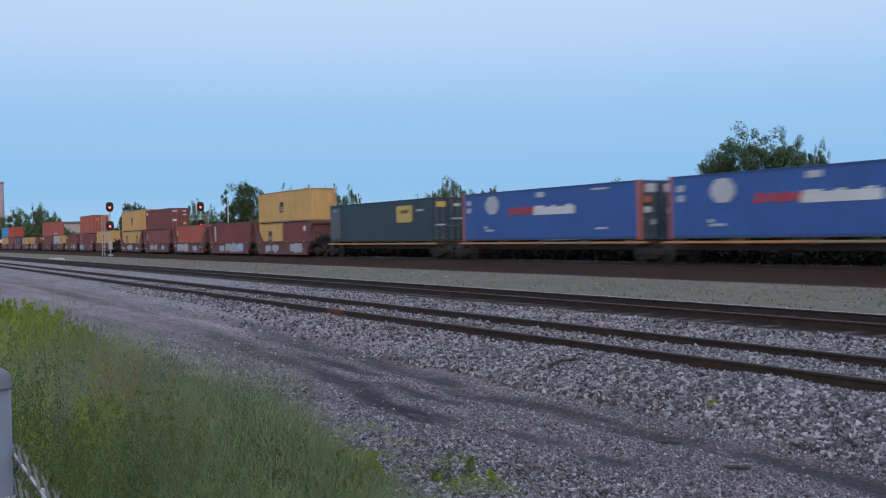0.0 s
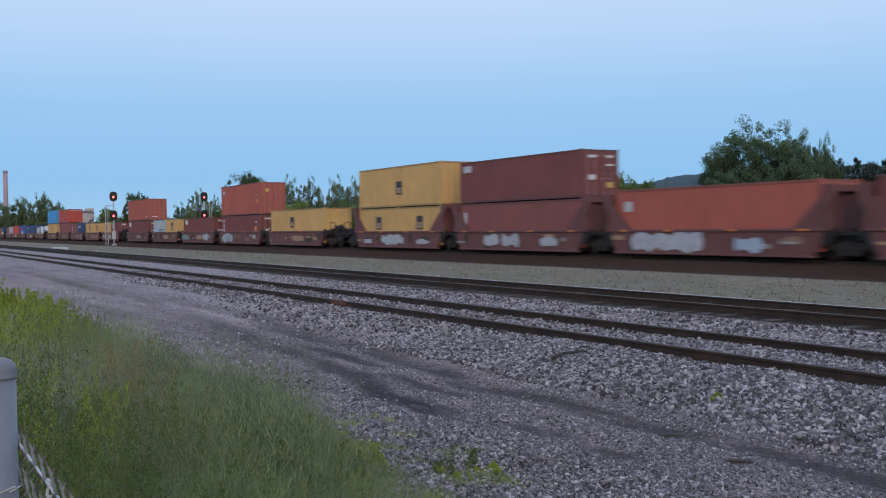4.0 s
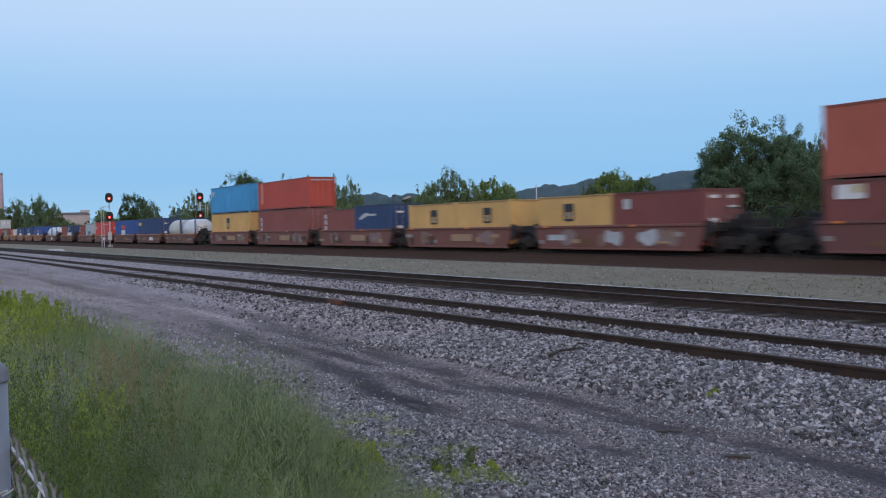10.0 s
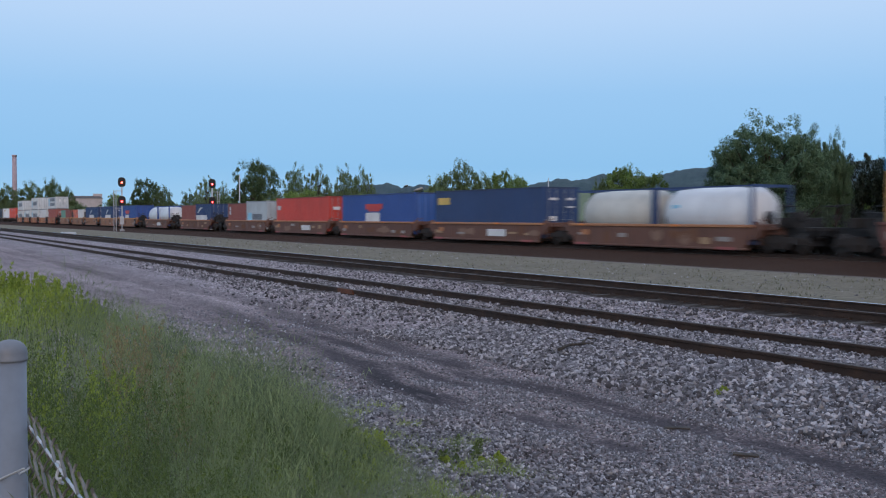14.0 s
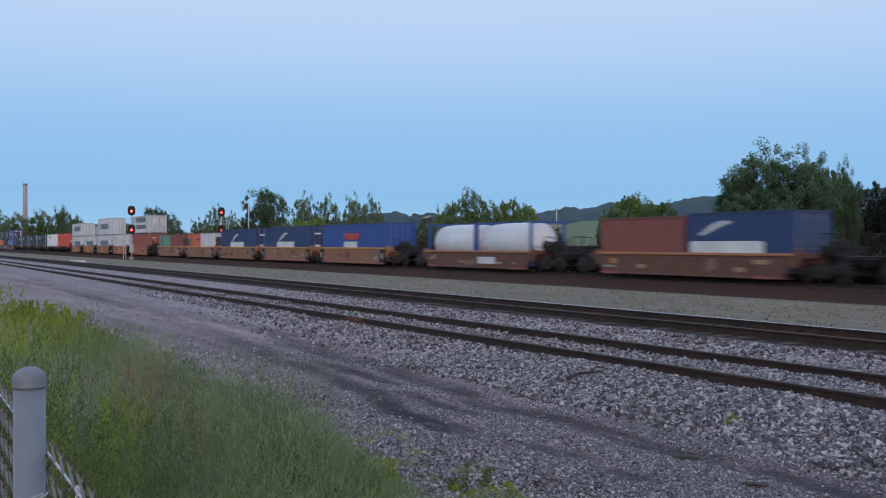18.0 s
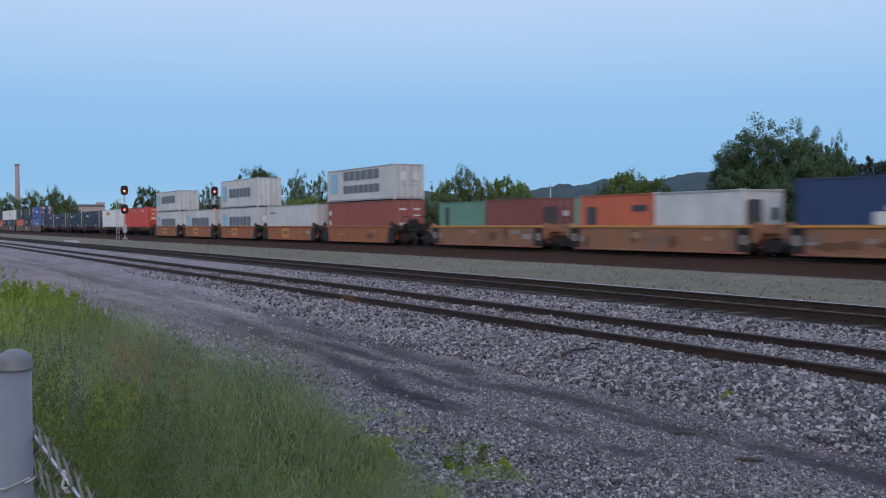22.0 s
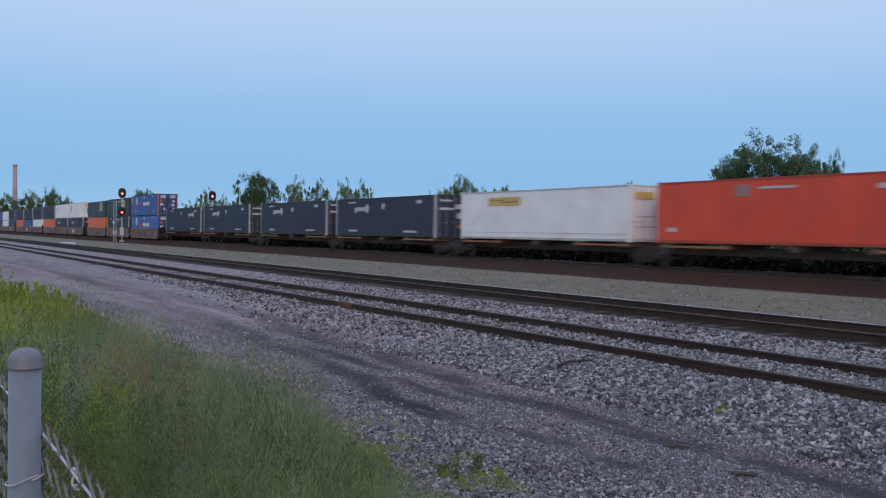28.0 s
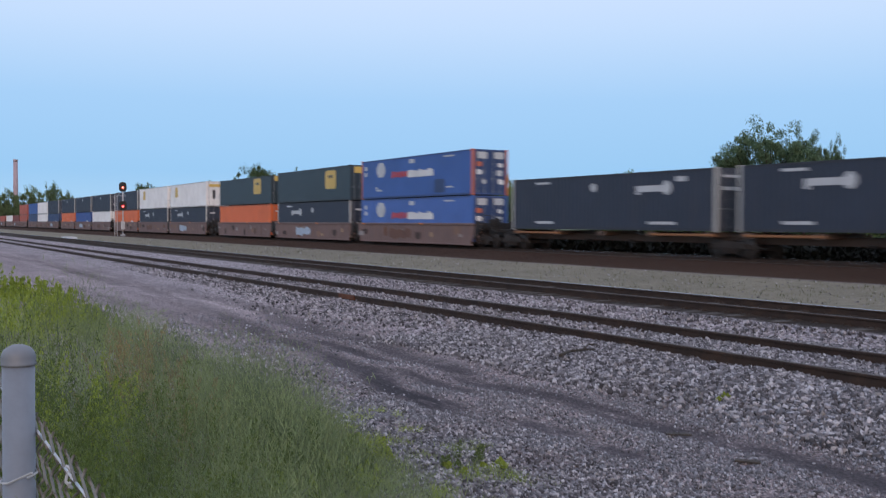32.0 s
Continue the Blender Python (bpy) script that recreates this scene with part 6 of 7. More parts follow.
def build_fence():
    f = thing("chain_link_fence", "grey chain-link fence with a round-capped steel post", "fence", kind="structure")
    for px in (POST_X, POST_X - 3.0):
        bm = bmesh.new()
        tube(bm, (px, FENCE_Y, -0.1), (px, FENCE_Y, 1.225), 0.0300, seg=32)
        p = part("post", bm, P("blue_grey_post_paint", (0.23, 0.255, 0.30), 0.45, 0.15, streak=True), f, "smooth blue-grey steel post")
        bm = bmesh.new()
        turned(bm, [(1.2215, 0.0302), (1.222, 0.0322), (1.226, 0.0326), (1.2275, 0.0318), (1.238, 0.0320), (1.245, 0.0308), (1.252, 0.0268), (1.2575, 0.0205), (1.2615, 0.012), (1.263, 0.002)], (px, FENCE_Y, 0), "Z", 32)
        part("cap", bm, P("dull_cap_metal", (0.215, 0.225, 0.25), 0.5, 0.2), p, "domed pressed-metal post cap")
        bm = bmesh.new()
        pts = [(px + 0.034 * math.cos(a), FENCE_Y + 0.034 * math.sin(a), 1.005 + 0.008 * math.sin(a)) for a in np.linspace(0.3, 5.6, 14)]
        for a, b in zip(pts, pts[1:]):
            tube(bm, a, b, 0.0022, seg=6)
        tube(bm, pts[-1], (px + 0.09, FENCE_Y + 0.012, 1.03), 0.0022, seg=6)
        part("wire_tie", bm, WHITE_POLE, p, "bent wire tie round the post")
    me = chain_link()
    ob = new("chain_link_mesh", me)
    ob.parent = f
    tagged(ob, kind="stuff")
    bm = bmesh.new()
    pts = [(x, FENCE_Y + 0.034, 1.087 + 0.003 * math.sin(x * 5.2)) for x in np.arange(-6, 1.3, 0.12)]
    for a, b in zip(pts, pts[1:]):
        tube(bm, a, b, 0.0025, seg=8)
    part("tension_wire", bm, P("pale_coated_wire", (0.55, 0.58, 0.64), 0.4, 0.1), f, "pale coated top wire")
    bm = bmesh.new()
    kx = -1.71
    ring = [(kx + 0.018 * math.cos(a), FENCE_Y + 0.032 + 0.004 * math.sin(3 * a), 1.084 + 0.018 * math.sin(a)) for a in np.linspace(0, 6.0, 12)]
    for a, b in zip(ring, ring[1:]):
        tube(bm, a, b, 0.0026, seg=6)
    part("wire_knot", bm, WHITE_POLE, f, "small twisted wire loop")


build_fence()


# ---- grass and weeds ----
def blades(name, label, x, y, h, lean, width, mat, rng, cat="grass"):
    """Bent blades, three faces each, joined into one mesh."""
    k = len(x)
    a = rng.uniform(0, 2 * math.pi, k)
    d = np.stack([np.cos(a), np.sin(a)], -1) * lean[:, None] * h[:, None]
    b = a + math.pi / 2 + rng.uniform(-0.6, 0.6, k)
    wv = np.stack([np.cos(b), np.sin(b)], -1) * width[:, None] / 2
    base = np.stack([x, y], -1)
    z0 = ground_z(y) - 0.02
    v = np.zeros((k, 7, 3))
    for i, (t, bend, ww) in enumerate(((0.0, 0.0, 1.0), (0.4, 0.2, 0.9), (0.75, 0.55, 0.6))):
        for j, s in enumerate((-1, 1)):
            v[:, i * 2 + j, :2] = base + d * bend + s * wv * ww
            v[:, i * 2 + j, 2] = z0 + h * t
    v[:, 6, :2] = base + d
    v[:, 6, 2] = z0 + h * rng.uniform(0.88, 1.0, k)
    tri = np.array([(0, 1, 3), (0, 3, 2), (2, 3, 5), (2, 5, 4), (4, 5, 6)])
    f = (tri[None] + (np.arange(k) * 7)[:, None, None]).reshape(-1, 3)
    ob = new(name, raw_mesh(name, v.reshape(-1, 3), f, mat))
    return tagged(ob, label, cat, kind="stuff")


def verge_edge(x):
    """How far the grass verge reaches from the fence."""
    return np.interp(x, [-40, -16, -9, -7, -5.6, -4.6, -3, -1], [3.2, 3.15, 3.15, 3.2, 2.8, 2.5, 2.05, 1.6])


def leaf_rotations(rng, k, tilt):
    """Leaves that stand up and lean out to any side by about that much."""
    a, b, c = rng.uniform(0, 2 * math.pi, k), rng.normal(0, tilt, k), rng.uniform(0, 2 * math.pi, k)
    ca, sa, cb, sb, cc, sc = np.cos(a), np.sin(a), np.cos(b), np.sin(b), np.cos(c), np.sin(c)
    z = np.zeros(k)
    za = np.stack([ca, -sa, z, sa, ca, z, z, z, z + 1], -1).reshape(-1, 3, 3)
    yb = np.stack([cb, z, sb, z, z + 1, z, -sb, z, cb], -1).reshape(-1, 3, 3)
    zc = np.stack([cc, -sc, z, sc, cc, z, z, z, z + 1], -1).reshape(-1, 3, 3)
    return za @ yb @ zc


STALKS = []
LEAVES = {0: [], 1: [], 2: [], 3: []}


def plume(rng, cx, cy, radius, height, dist, crowd=1.0):
    """A feathery mound: fine strands through a soft dome, leaning out from its middle and thinning at the top."""
    grain = max(1.0, dist / 4.5)
    k = int(crowd * 34000 * radius * radius * (0.35 + height) / grain ** 1.25)
    a, q = rng.uniform(0, 2 * math.pi, k), np.sqrt(rng.uniform(0, 1, k))
    tx, ty = rng.uniform(-0.25, 0.25, 2)
    lump = 1 + 0.2 * np.sin(3 * a + cx * 9) * q + 0.2 * np.sin(5 * a + 14 * q + cy * 7)
    top = height * np.sqrt(np.clip(1.04 - q ** 2.2, 0.04, 1)) * lump * (1 - 0.34 * rng.uniform(0, 1, k) ** 3)
    u = rng.uniform(0.04, 1.0, k) ** 0.62
    x = cx + radius * q * np.cos(a) + (tx + 0.22 * np.cos(a) * q) * height * u ** 2
    y = cy + radius * q * np.sin(a) + (ty + 0.22 * np.sin(a) * q) * height * u ** 2
    z = ground_z(y) + top * u
    lean = np.stack([tx + 0.55 * q * np.cos(a) * u, ty + 0.55 * q * np.sin(a) * u], -1) + rng.normal(0, 0.55, (k, 2))
    way = np.concatenate([lean, np.ones((k, 1))], 1)
    way /= np.linalg.norm(way, axis=1)[:, None]
    side = np.cross(way, rng.normal(size=(k, 3)))
    side /= np.linalg.norm(side, axis=1)[:, None]
    size = (rng.uniform(0.011, 0.034, k) * grain ** 0.6 * min(1.0, 0.35 + height))[:, None]
    wide = (rng.uniform(0.0005, 0.0012, k) * grain)[:, None]
    mid = np.stack([x, y, z], -1)
    v = np.stack([mid - way * size, mid + side * wide, mid + way * size, mid - side * wide], 1)
    LEAVES[0].append(v.reshape(-1, 3))


def bush(rng, cx, cy, radius, height, kind, dist, crowd=1.0):
    """A weed clump: many leafy spires under a dome, higher in the middle."""
    if kind == 0:
        plume(rng, cx, cy, radius, height, dist, crowd)
        if crowd == 1.0:
            n = int(np.clip(24 * radius, 3, 16))
            b, p = rng.uniform(0, 2 * math.pi, n), np.sqrt(rng.uniform(0, 1, n))
            STALKS.append(np.stack([cx + radius * p * np.cos(b), cy + radius * p * np.sin(b), height * np.sqrt(np.clip(1.1 - p ** 2.4, 0.1, 1)) * rng.uniform(0.55, 1.1, n), np.full(n, dist)], -1))
        return
    spires = max(3, int(120 * radius * radius * crowd))
    a, q = rng.uniform(0, 2 * math.pi, spires), np.sqrt(rng.uniform(0, 1, spires))
    sx, sy = cx + radius * q * np.cos(a), cy + radius * q * np.sin(a)
    top = height * np.sqrt(np.clip(1.06 - q ** 2.4, 0.08, 1)) * rng.uniform(0.82, 1.0, spires)
    lx, ly = rng.normal(0, 0.13, spires) * top + 0.12 * top * np.cos(a) * q, rng.normal(0, 0.13, spires) * top + 0.12 * top * np.sin(a) * q
    grain = max(1.0, dist / 4.5)
    per = int(np.clip(460 / grain ** 2, 70, 460) * (0.55 if kind in (1, 3) else 1.0))
    pick = np.repeat(np.arange(spires), per)
    k = len(pick)
    u = rng.uniform(0.05, 1.0, k) ** 0.75
    fat = (0.014 + 0.05 * np.sin(np.clip(u * 1.08, 0, 1) * math.pi) ** 0.9) * (0.45 + top[pick])
    ang, rad = rng.uniform(0, 2 * math.pi, k), fat * np.sqrt(rng.uniform(0, 1, k))
    pos = np.stack([sx[pick] + lx[pick] * u ** 1.6 + rad * np.cos(ang), sy[pick] + ly[pick] * u ** 1.6 + rad * np.sin(ang), ground_z(sy[pick]) + top[pick] * u], -1)
    wide = {1: 0.40, 2: 0.2, 3: 0.30}[kind]
    size = rng.uniform(0.0032, 0.0075, k) * grain * {1: 1.3, 2: 1.4, 3: 1.3}[kind]
    quad = np.array([(0, 0, -0.8), (wide, 0.05, 0.05), (0, -0.05, 1.2), (-wide, 0.05, 0.05)])
    v = np.einsum("kij,knj->kni", leaf_rotations(rng, k, 0.85 if kind in (1, 3) else 0.30), quad[None] * size[:, None, None]) + pos[:, None]
    LEAVES[kind].append(v.reshape(-1, 3))


def sow():
    rng = np.random.default_rng(11)
    # thin blades that fill the ground between the clumps
    k = 120000
    r = 1.8 * (30 / 1.8) ** rng.uniform(0, 1, k)
    az = np.radians(rng.uniform(2, 62, k))
    x, y = -r * np.cos(az), r * np.sin(az)
    e = verge_edge(x) + 0.16 * np.sin(x * 3.1) + rng.normal(0, 0.1, k)
    keep = (y > 0.4) & (y < e)
    x, y, e, r = x[keep], y[keep], e[keep], r[keep]
    t = np.clip((e - y) / 1.2, 0.0, 1.0)
    h = (0.06 + 0.12 * t ** 0.7) * rng.uniform(0.4, 1.2, len(x))
    bright = x < -13.5 + rng.normal(0, 1.5, len(x))
    for nm, lab, sel, mat in (("tall_grass", "soft green grass along the fence", ~bright, GRASS), ("bright_grass", "yellow-green grass farther along the fence", bright, WEED)):
        n = sel.sum()
        blades(nm, lab, x[sel], y[sel], h[sel], rng.uniform(0.1, 1.0, n), rng.uniform(0.002, 0.0045, n) * np.clip(r[sel] / 5, 0.7, 3), mat, rng)
    # clumps of weeds, crowded to the outer edge of the verge
    count = 0
    while count < 105:
        d = 2.1 * (30 / 2.1) ** rng.uniform(0, 1)
        a = math.radians(rng.uniform(3, 60))
        cx, cy = -d * math.cos(a), d * math.sin(a)
        edge = float(verge_edge(cx)) + 0.15 * math.sin(cx * 3.1)
        radius = rng.uniform(0.24, 0.5) * min(1.5, max(1.0, d / 9))
        if cy < 0.42 or cy > edge - 0.55 * radius:
            continue
        t = min(1.0, max(0.0, (edge - cy) / 1.3))
        height = (0.2 + 0.58 * t ** 0.7) * rng.choice([0.3, 0.42, 0.6, 1.0, 1.2, 1.35])
        if math.hypot((cx + 8.3) / 1.6, cy - 1.85) < 0.6:
            continue
        if cx < -14.5 + rng.normal(0, 2.2):
            kind = 1 if rng.uniform() < 0.95 else 0
        else:
            kind = int(rng.choice([0, 3, 3, 3])) if cy < 1.1 and cx > -8 else int(rng.choice([0, 0, 0, 0, 0, 0, 3, 3]))
        if kind == 2:
            radius, height = radius * 0.6, height * 0.9
        bush(rng, cx, cy, radius, height, kind, d)
        count += 1
    for cx, cy, radius, height, kind in ((-17.5, 2.6, 0.7, 0.6, 1), (-20.5, 2.6, 0.8, 0.6, 1), (-15.6, 2.2, 0.6, 0.62, 1), (-14.2, 1.6, 0.5, 0.6, 1), (-13.8, 2.75, 0.55, 0.58, 0), (-12.6, 2.7, 0.55, 0.62, 0), (-11.4, 2.75, 0.5, 0.56, 0), (-10.4, 2.65, 0.5, 0.62, 0), (-9.4, 2.6, 0.5, 0.55, 0), (-8.5, 2.5, 0.45, 0.62, 0), (-7.7, 2.45, 0.45, 0.52, 0), (-6.9, 2.45, 0.45, 0.52, 0), (-6.26, 2.61, 0.3, 0.38, 0), (-5.72, 2.57, 0.3, 0.3, 0), (-5.28, 2.47, 0.3, 0.25, 0), (-4.7, 0.86, 0.3, 0.78, 3), (-5.6, 1.0, 0.35, 0.76, 1), (-4.05, 0.72, 0.2, 0.7, 3), (-6.6, 1.12, 0.4, 0.74, 1), (-7.3, 1.62, 0.3, 0.78, 2), (-7.1, 1.5, 0.36, 0.62, 3), (-5.2, 1.2, 0.25, 0.6, 3), (-8.4, 1.85, 0.4, 0.3, 3), (-8.9, 2.1, 0.34, 0.8, 2), (-8.2, 1.85, 0.26, 0.76, 2), (-7.7, 1.7, 0.25, 0.4, 3), (-8.9, 0.95, 0.35, 0.6, 3), (-7.4, 1.05, 0.34, 0.74, 1), (-6.6, 0.98, 0.34, 0.72, 3), (-5.7, 0.92, 0.3, 0.66, 3), (-5.2, 2.4, 0.22, 0.28, 1), (-4.5, 1.7, 0.2, 0.5, 3), (-4.75, 1.9, 0.16, 0.4, 1), (-7.0, 0.8, 0.3, 0.5, 3), (-4.1, 0.8, 0.25, 0.4, 3), (-4.6, 0.85, 0.25, 0.42, 1), (-3.5, 0.75, 0.2, 0.35, 3), (-6.3, 1.7, 0.3, 0.74, 2), (-5.7, 1.45, 0.25, 0.62, 3), (-6.15, 2.75, 0.28, 0.2, 0), (-5.8, 2.95, 0.2, 0.12, 0), (-5.0, 2.3, 0.5, 0.42, 0), (-6.0, 2.35, 0.5, 0.46, 0), (-7.0, 2.6, 0.5, 0.42, 0), (-7.88, 2.55, 0.42, 0.66, 0), (-6.95, 2.3, 0.45, 0.78, 0), (-6.2, 2.3, 0.4, 0.7, 0), (-5.65, 2.3, 0.36, 0.56, 0), (-6.3, 2.85, 0.22, 0.2, 1)):
        bush(rng, cx, cy, radius, height, kind, math.hypot(cx, cy))
    # weeds that grow in the gravel
    for cx, cy, radius, height, kind, crowd in ((-6.0, 3.66, 0.13, 0.2, 3, 2.4), (-5.95, 3.6, 0.15, 0.18, 0, 1.0), (-6.4, 2.98, 0.28, 0.16, 1, 1.2), (-6.1, 3.1, 0.2, 0.09, 1, 0.8), (-5.75, 3.3, 0.2, 0.08, 1, 0.6), (-5.8, 3.85, 0.18, 0.08, 1, 0.6), (-5.86, 3.42, 0.1, 0.1, 3, 0.7), (-6.45, 3.3, 0.26, 0.10, 0, 0.4), (-6.6, 3.75, 0.3, 0.06, 0, 0.3), (-5.5, 3.3, 0.25, 0.08, 0, 0.35), (-5.35, 3.75, 0.2, 0.07, 0, 0.4), (-6.96, 7.1, 0.11, 0.09, 1, 1.0), (-7.2, 7.05, 0.2, 0.05, 0, 0.3), (-6.5, 7.2, 0.25, 0.05, 0, 0.3), (-9.9, 7.3, 0.3, 0.05, 0, 0.25), (-5.45, 2.55, 0.28, 0.3, 1, 0.5), (-5.5, 2.6, 0.3, 0.26, 0, 0.8)):
        bush(rng, cx, cy, radius, height, kind, 4.6, crowd)
    k = 24000
    x, y = rng.uniform(-8.2, -4.4, k), rng.uniform(2.5, 4.1, k)
    tuft = np.array([noise.noise((a * 2.6, b * 2.6, 31.0)) for a, b in zip(x, y)])
    keep = tuft > 0.30 * np.clip(y - verge_edge(x), 0, 1.2) - 0.28 * np.exp(-((x + 5.95) ** 2 + (y - 3.4) ** 2) / 0.18)
    x, y = x[keep], y[keep]
    blades("gravel_grass", "thin yellow-green grass tufts creeping over the gravel", x, y, rng.uniform(0.025, 0.10, len(x)), rng.uniform(0.3, 1.3, len(x)), rng.uniform(0.0018, 0.0036, len(x)), WEED, rng)
    for i, (nm, lab, mat) in enumerate((("feathery_weeds", "soft feathery green weeds along the fence", GRASS), ("weed_leaves", "yellow-green leafy weeds along the fence", WEED), ("dry_seed_heads", "dry tan weed tops above the grass", DRY), ("dark_weeds", "dark green leafy weeds among the grass, some put in as its shaded hollows", DARK_WEED))):
        q = np.concatenate(LEAVES[i])
        tagged(new(nm, raw_mesh(nm, q, np.arange(len(q)).reshape(-1, 4), mat)), lab, "weeds", kind="stuff")
    s = np.concatenate(STALKS)
    blades("grass_stalks", "tall thin grass stalks standing above the weeds", s[:, 0], s[:, 1], s[:, 2], rng.uniform(0.15, 0.8, len(s)), rng.uniform(0.0018, 0.0036, len(s)) * np.clip(s[:, 3] / 5, 0.8, 3), GRASS, rng)
    # low tufts on the strip between the tracks
    k = 46000
    r = 24 * (115 / 24) ** rng.uniform(0, 1, k)
    az = np.radians(rng.uniform(7, 60, k))
    x, y = -r * np.cos(az), r * np.sin(az)
    tuft = np.array([noise.noise((a * 1.1, b * 1.6, 3.0)) for a, b in zip(x, y)])
    keep = (y > 18.6) & (y < 26.3) & (tuft > 0.08)
    x, y, r = x[keep], y[keep], r[keep]
    blades("strip_grass", "thin dull grass on the strip between the tracks", x, y, rng.uniform(0.03, 0.11, len(x)), rng.uniform(0.3, 1.2, len(x)), rng.uniform(0.012, 0.03, len(x)) * np.clip(r / 40, 0.8, 2), STRIP_GRASS, rng)


sow()


# ---- litter on the gravel ----
def litter():
    bm = bmesh.new()
    pts = [(-0.75, 0, 0.02), (-0.3, 0.07, 0.05), (0.05, 0.02, 0.04), (0.45, 0.14, 0.09), (0.7, 0.1, 0.06)]
    for i, (a, b) in enumerate(zip(pts, pts[1:])):
        tube(bm, a, b, 0.03 - 0.004 * i, 0.026 - 0.004 * i, 7)
    tube(bm, pts[2], (0.2, -0.16, 0.05), 0.016, 0.006, 6)
    o = new("stick", mesh_of("stick", bm))
    o.data.materials.append(BARK)
    o.matrix_basis = pose(-9.98, 7.78, -0.125, 0, 0, 112) @ Matrix.Diagonal((0.72, 0.72, 0.72, 1))
    tagged(o, "crooked brown branch lying on the ballast", "branch")
    for x, y, a, w, m, lab in ((-6.13, 5.78, 58, 0.1, TIE, "flat weathered board lying on the gravel"), (-5.17, 5.55, 42, 0.085, BARK, "rusty flat scrap lying on the gravel"), (-7.2, 4.05, 8, 0.13, TIE, "dark splintered wood strip on the gravel")):
        bm = bmesh.new()
        slab(bm, [(-w, 0.0), (w, 0.0), (w + 0.015, 0.007), (w, 0.015), (-w, 0.013)], -0.035, 0.035)
        bmesh.ops.bevel(bm, geom=bm.edges[:], offset=0.002, segments=1, affect="EDGES")
        o = new("scrap_board", mesh_of("scrap_board", bm))
        o.data.materials.append(m)
        o.matrix_basis = pose(x, y, float(ground_z(y)) + 0.012, 0, 2, a)
        tagged(o, lab, "debris")


litter()


# ---- trees ----
def crown_mesh(name, seed, clumps, leaves, size, mat, airy=0.0, squash=1.0, plume=1.0):
    """Leaf clumps on a crown about 1 high (z 0.12 to 1) and 1 wide."""
    rng = np.random.default_rng(seed)
    i = np.arange(clumps)
    up = 1 - 1.75 * (i + 0.5) / clumps
    turn = i * 2.39996 + rng.uniform(-0.4, 0.4, clumps)
    far = np.where(i % 4 == 3, rng.uniform(0.25, 0.55, clumps), rng.uniform(0.70, 1.0, clumps))
    ring = np.sqrt(1 - up ** 2)
    c = np.stack([far * ring * np.cos(turn), far * ring * np.sin(turn), far * up], -1)
    c = np.stack([c[:, 0] * 0.40, c[:, 1] * 0.40, 0.56 + c[:, 2] * 0.36 * squash], -1)
    rad = rng.uniform(0.07, 0.17, clumps) * (1 - 0.35 * airy)
    rad = rad / plume ** 0.6
    low = c[:, 2] < 0.42
    rad = np.where(low, rad * 1.3, rad)
    # each lobe carries small clumps on its outside, and the leaves lie roughly on their clump's surface
    twigs = 7
    host = np.repeat(np.arange(clumps), twigs)
    out = rng.normal(size=(len(host), 3))
    out /= np.linalg.norm(out, axis=1)[:, None]
    tall = np.array([1, 1, (0.85 + 0.5 * airy) * plume])
    sub = c[host] + out * (rad[host] * rng.uniform(0.35, 1.0, len(host)))[:, None] * tall
    subrad = rad[host] * rng.uniform(0.24, 0.52, len(host))
    k = leaves
    pick = rng.integers(0, len(host), k)
    d = rng.normal(size=(k, 3))
    d /= np.linalg.norm(d, axis=1)[:, None]
    pos = sub[pick] + d * (subrad[pick] * rng.uniform(0.1, 1.05, k) ** 0.5)[:, None] * np.array([1, 1, plume])
    flat, crest = np.percentile(np.hypot(pos[:, 0], pos[:, 1]), 96), np.percentile(pos[:, 2], 99.75)
    fit = np.array([0.5 / flat, 0.5 / flat, 0.9 / (crest - pos[:, 2].min())])
    pos = (pos - (0, 0, crest)) * fit + (0, 0, 1.0)
    c = (c - (0, 0, crest)) * fit + (0, 0, 1.0)
    nz = d + 0.7 * out[pick] + np.array([0, 0, 0.35]) + 0.55 * rng.normal(size=(k, 3))
    nz /= np.linalg.norm(nz, axis=1)[:, None]
    nx = np.cross(nz, rng.normal(size=(k, 3)))
    nx /= np.linalg.norm(nx, axis=1)[:, None]
    basis = np.stack([nx, np.cross(nz, nx), nz], -1)
    quad = np.array([(-1, -0.45, 0), (0.0, -0.6, 0.15), (1, 0, 0), (0, 0.6, 0.15)])
    v = quad[None] * (size * rng.uniform(0.6, 1.3, k))[:, None, None]
    v = np.einsum("kij,knj->kni", basis, v) + pos[:, None]
    f = np.arange(k * 4).reshape(-1, 4)
    return raw_mesh(name, v.reshape(-1, 3), f, mat), c, rad


def trunk_mesh(c, seed):
    """A tapered trunk with limbs that reach into the clumps, 1 high."""
    rng = random.Random(seed)
    bm = bmesh.new()
    pts = [(0, 0, 0), (0.01, 0.005, 0.15), (-0.01, 0.01, 0.35), (0.015, -0.01, 0.55), (0, 0, 0.8)]
    rr = [0.032, 0.026, 0.020, 0.013, 0.005]
    for i in range(4):
        tube(bm, pts[i], pts[i + 1], rr[i], rr[i + 1], 7, False)
    for q in c:
        z = rng.uniform(0.15, min(0.7, max(0.2, q[2] - 0.08)))
        m = (q[0] * 0.45, q[1] * 0.45, (z + q[2]) / 2 - 0.03)
        tube(bm, (0, 0, z), m, 0.011, 0.007, 5, False)
        tube(bm, m, tuple(q), 0.007, 0.002, 5, False)
    return mesh_of("trunk", bm)


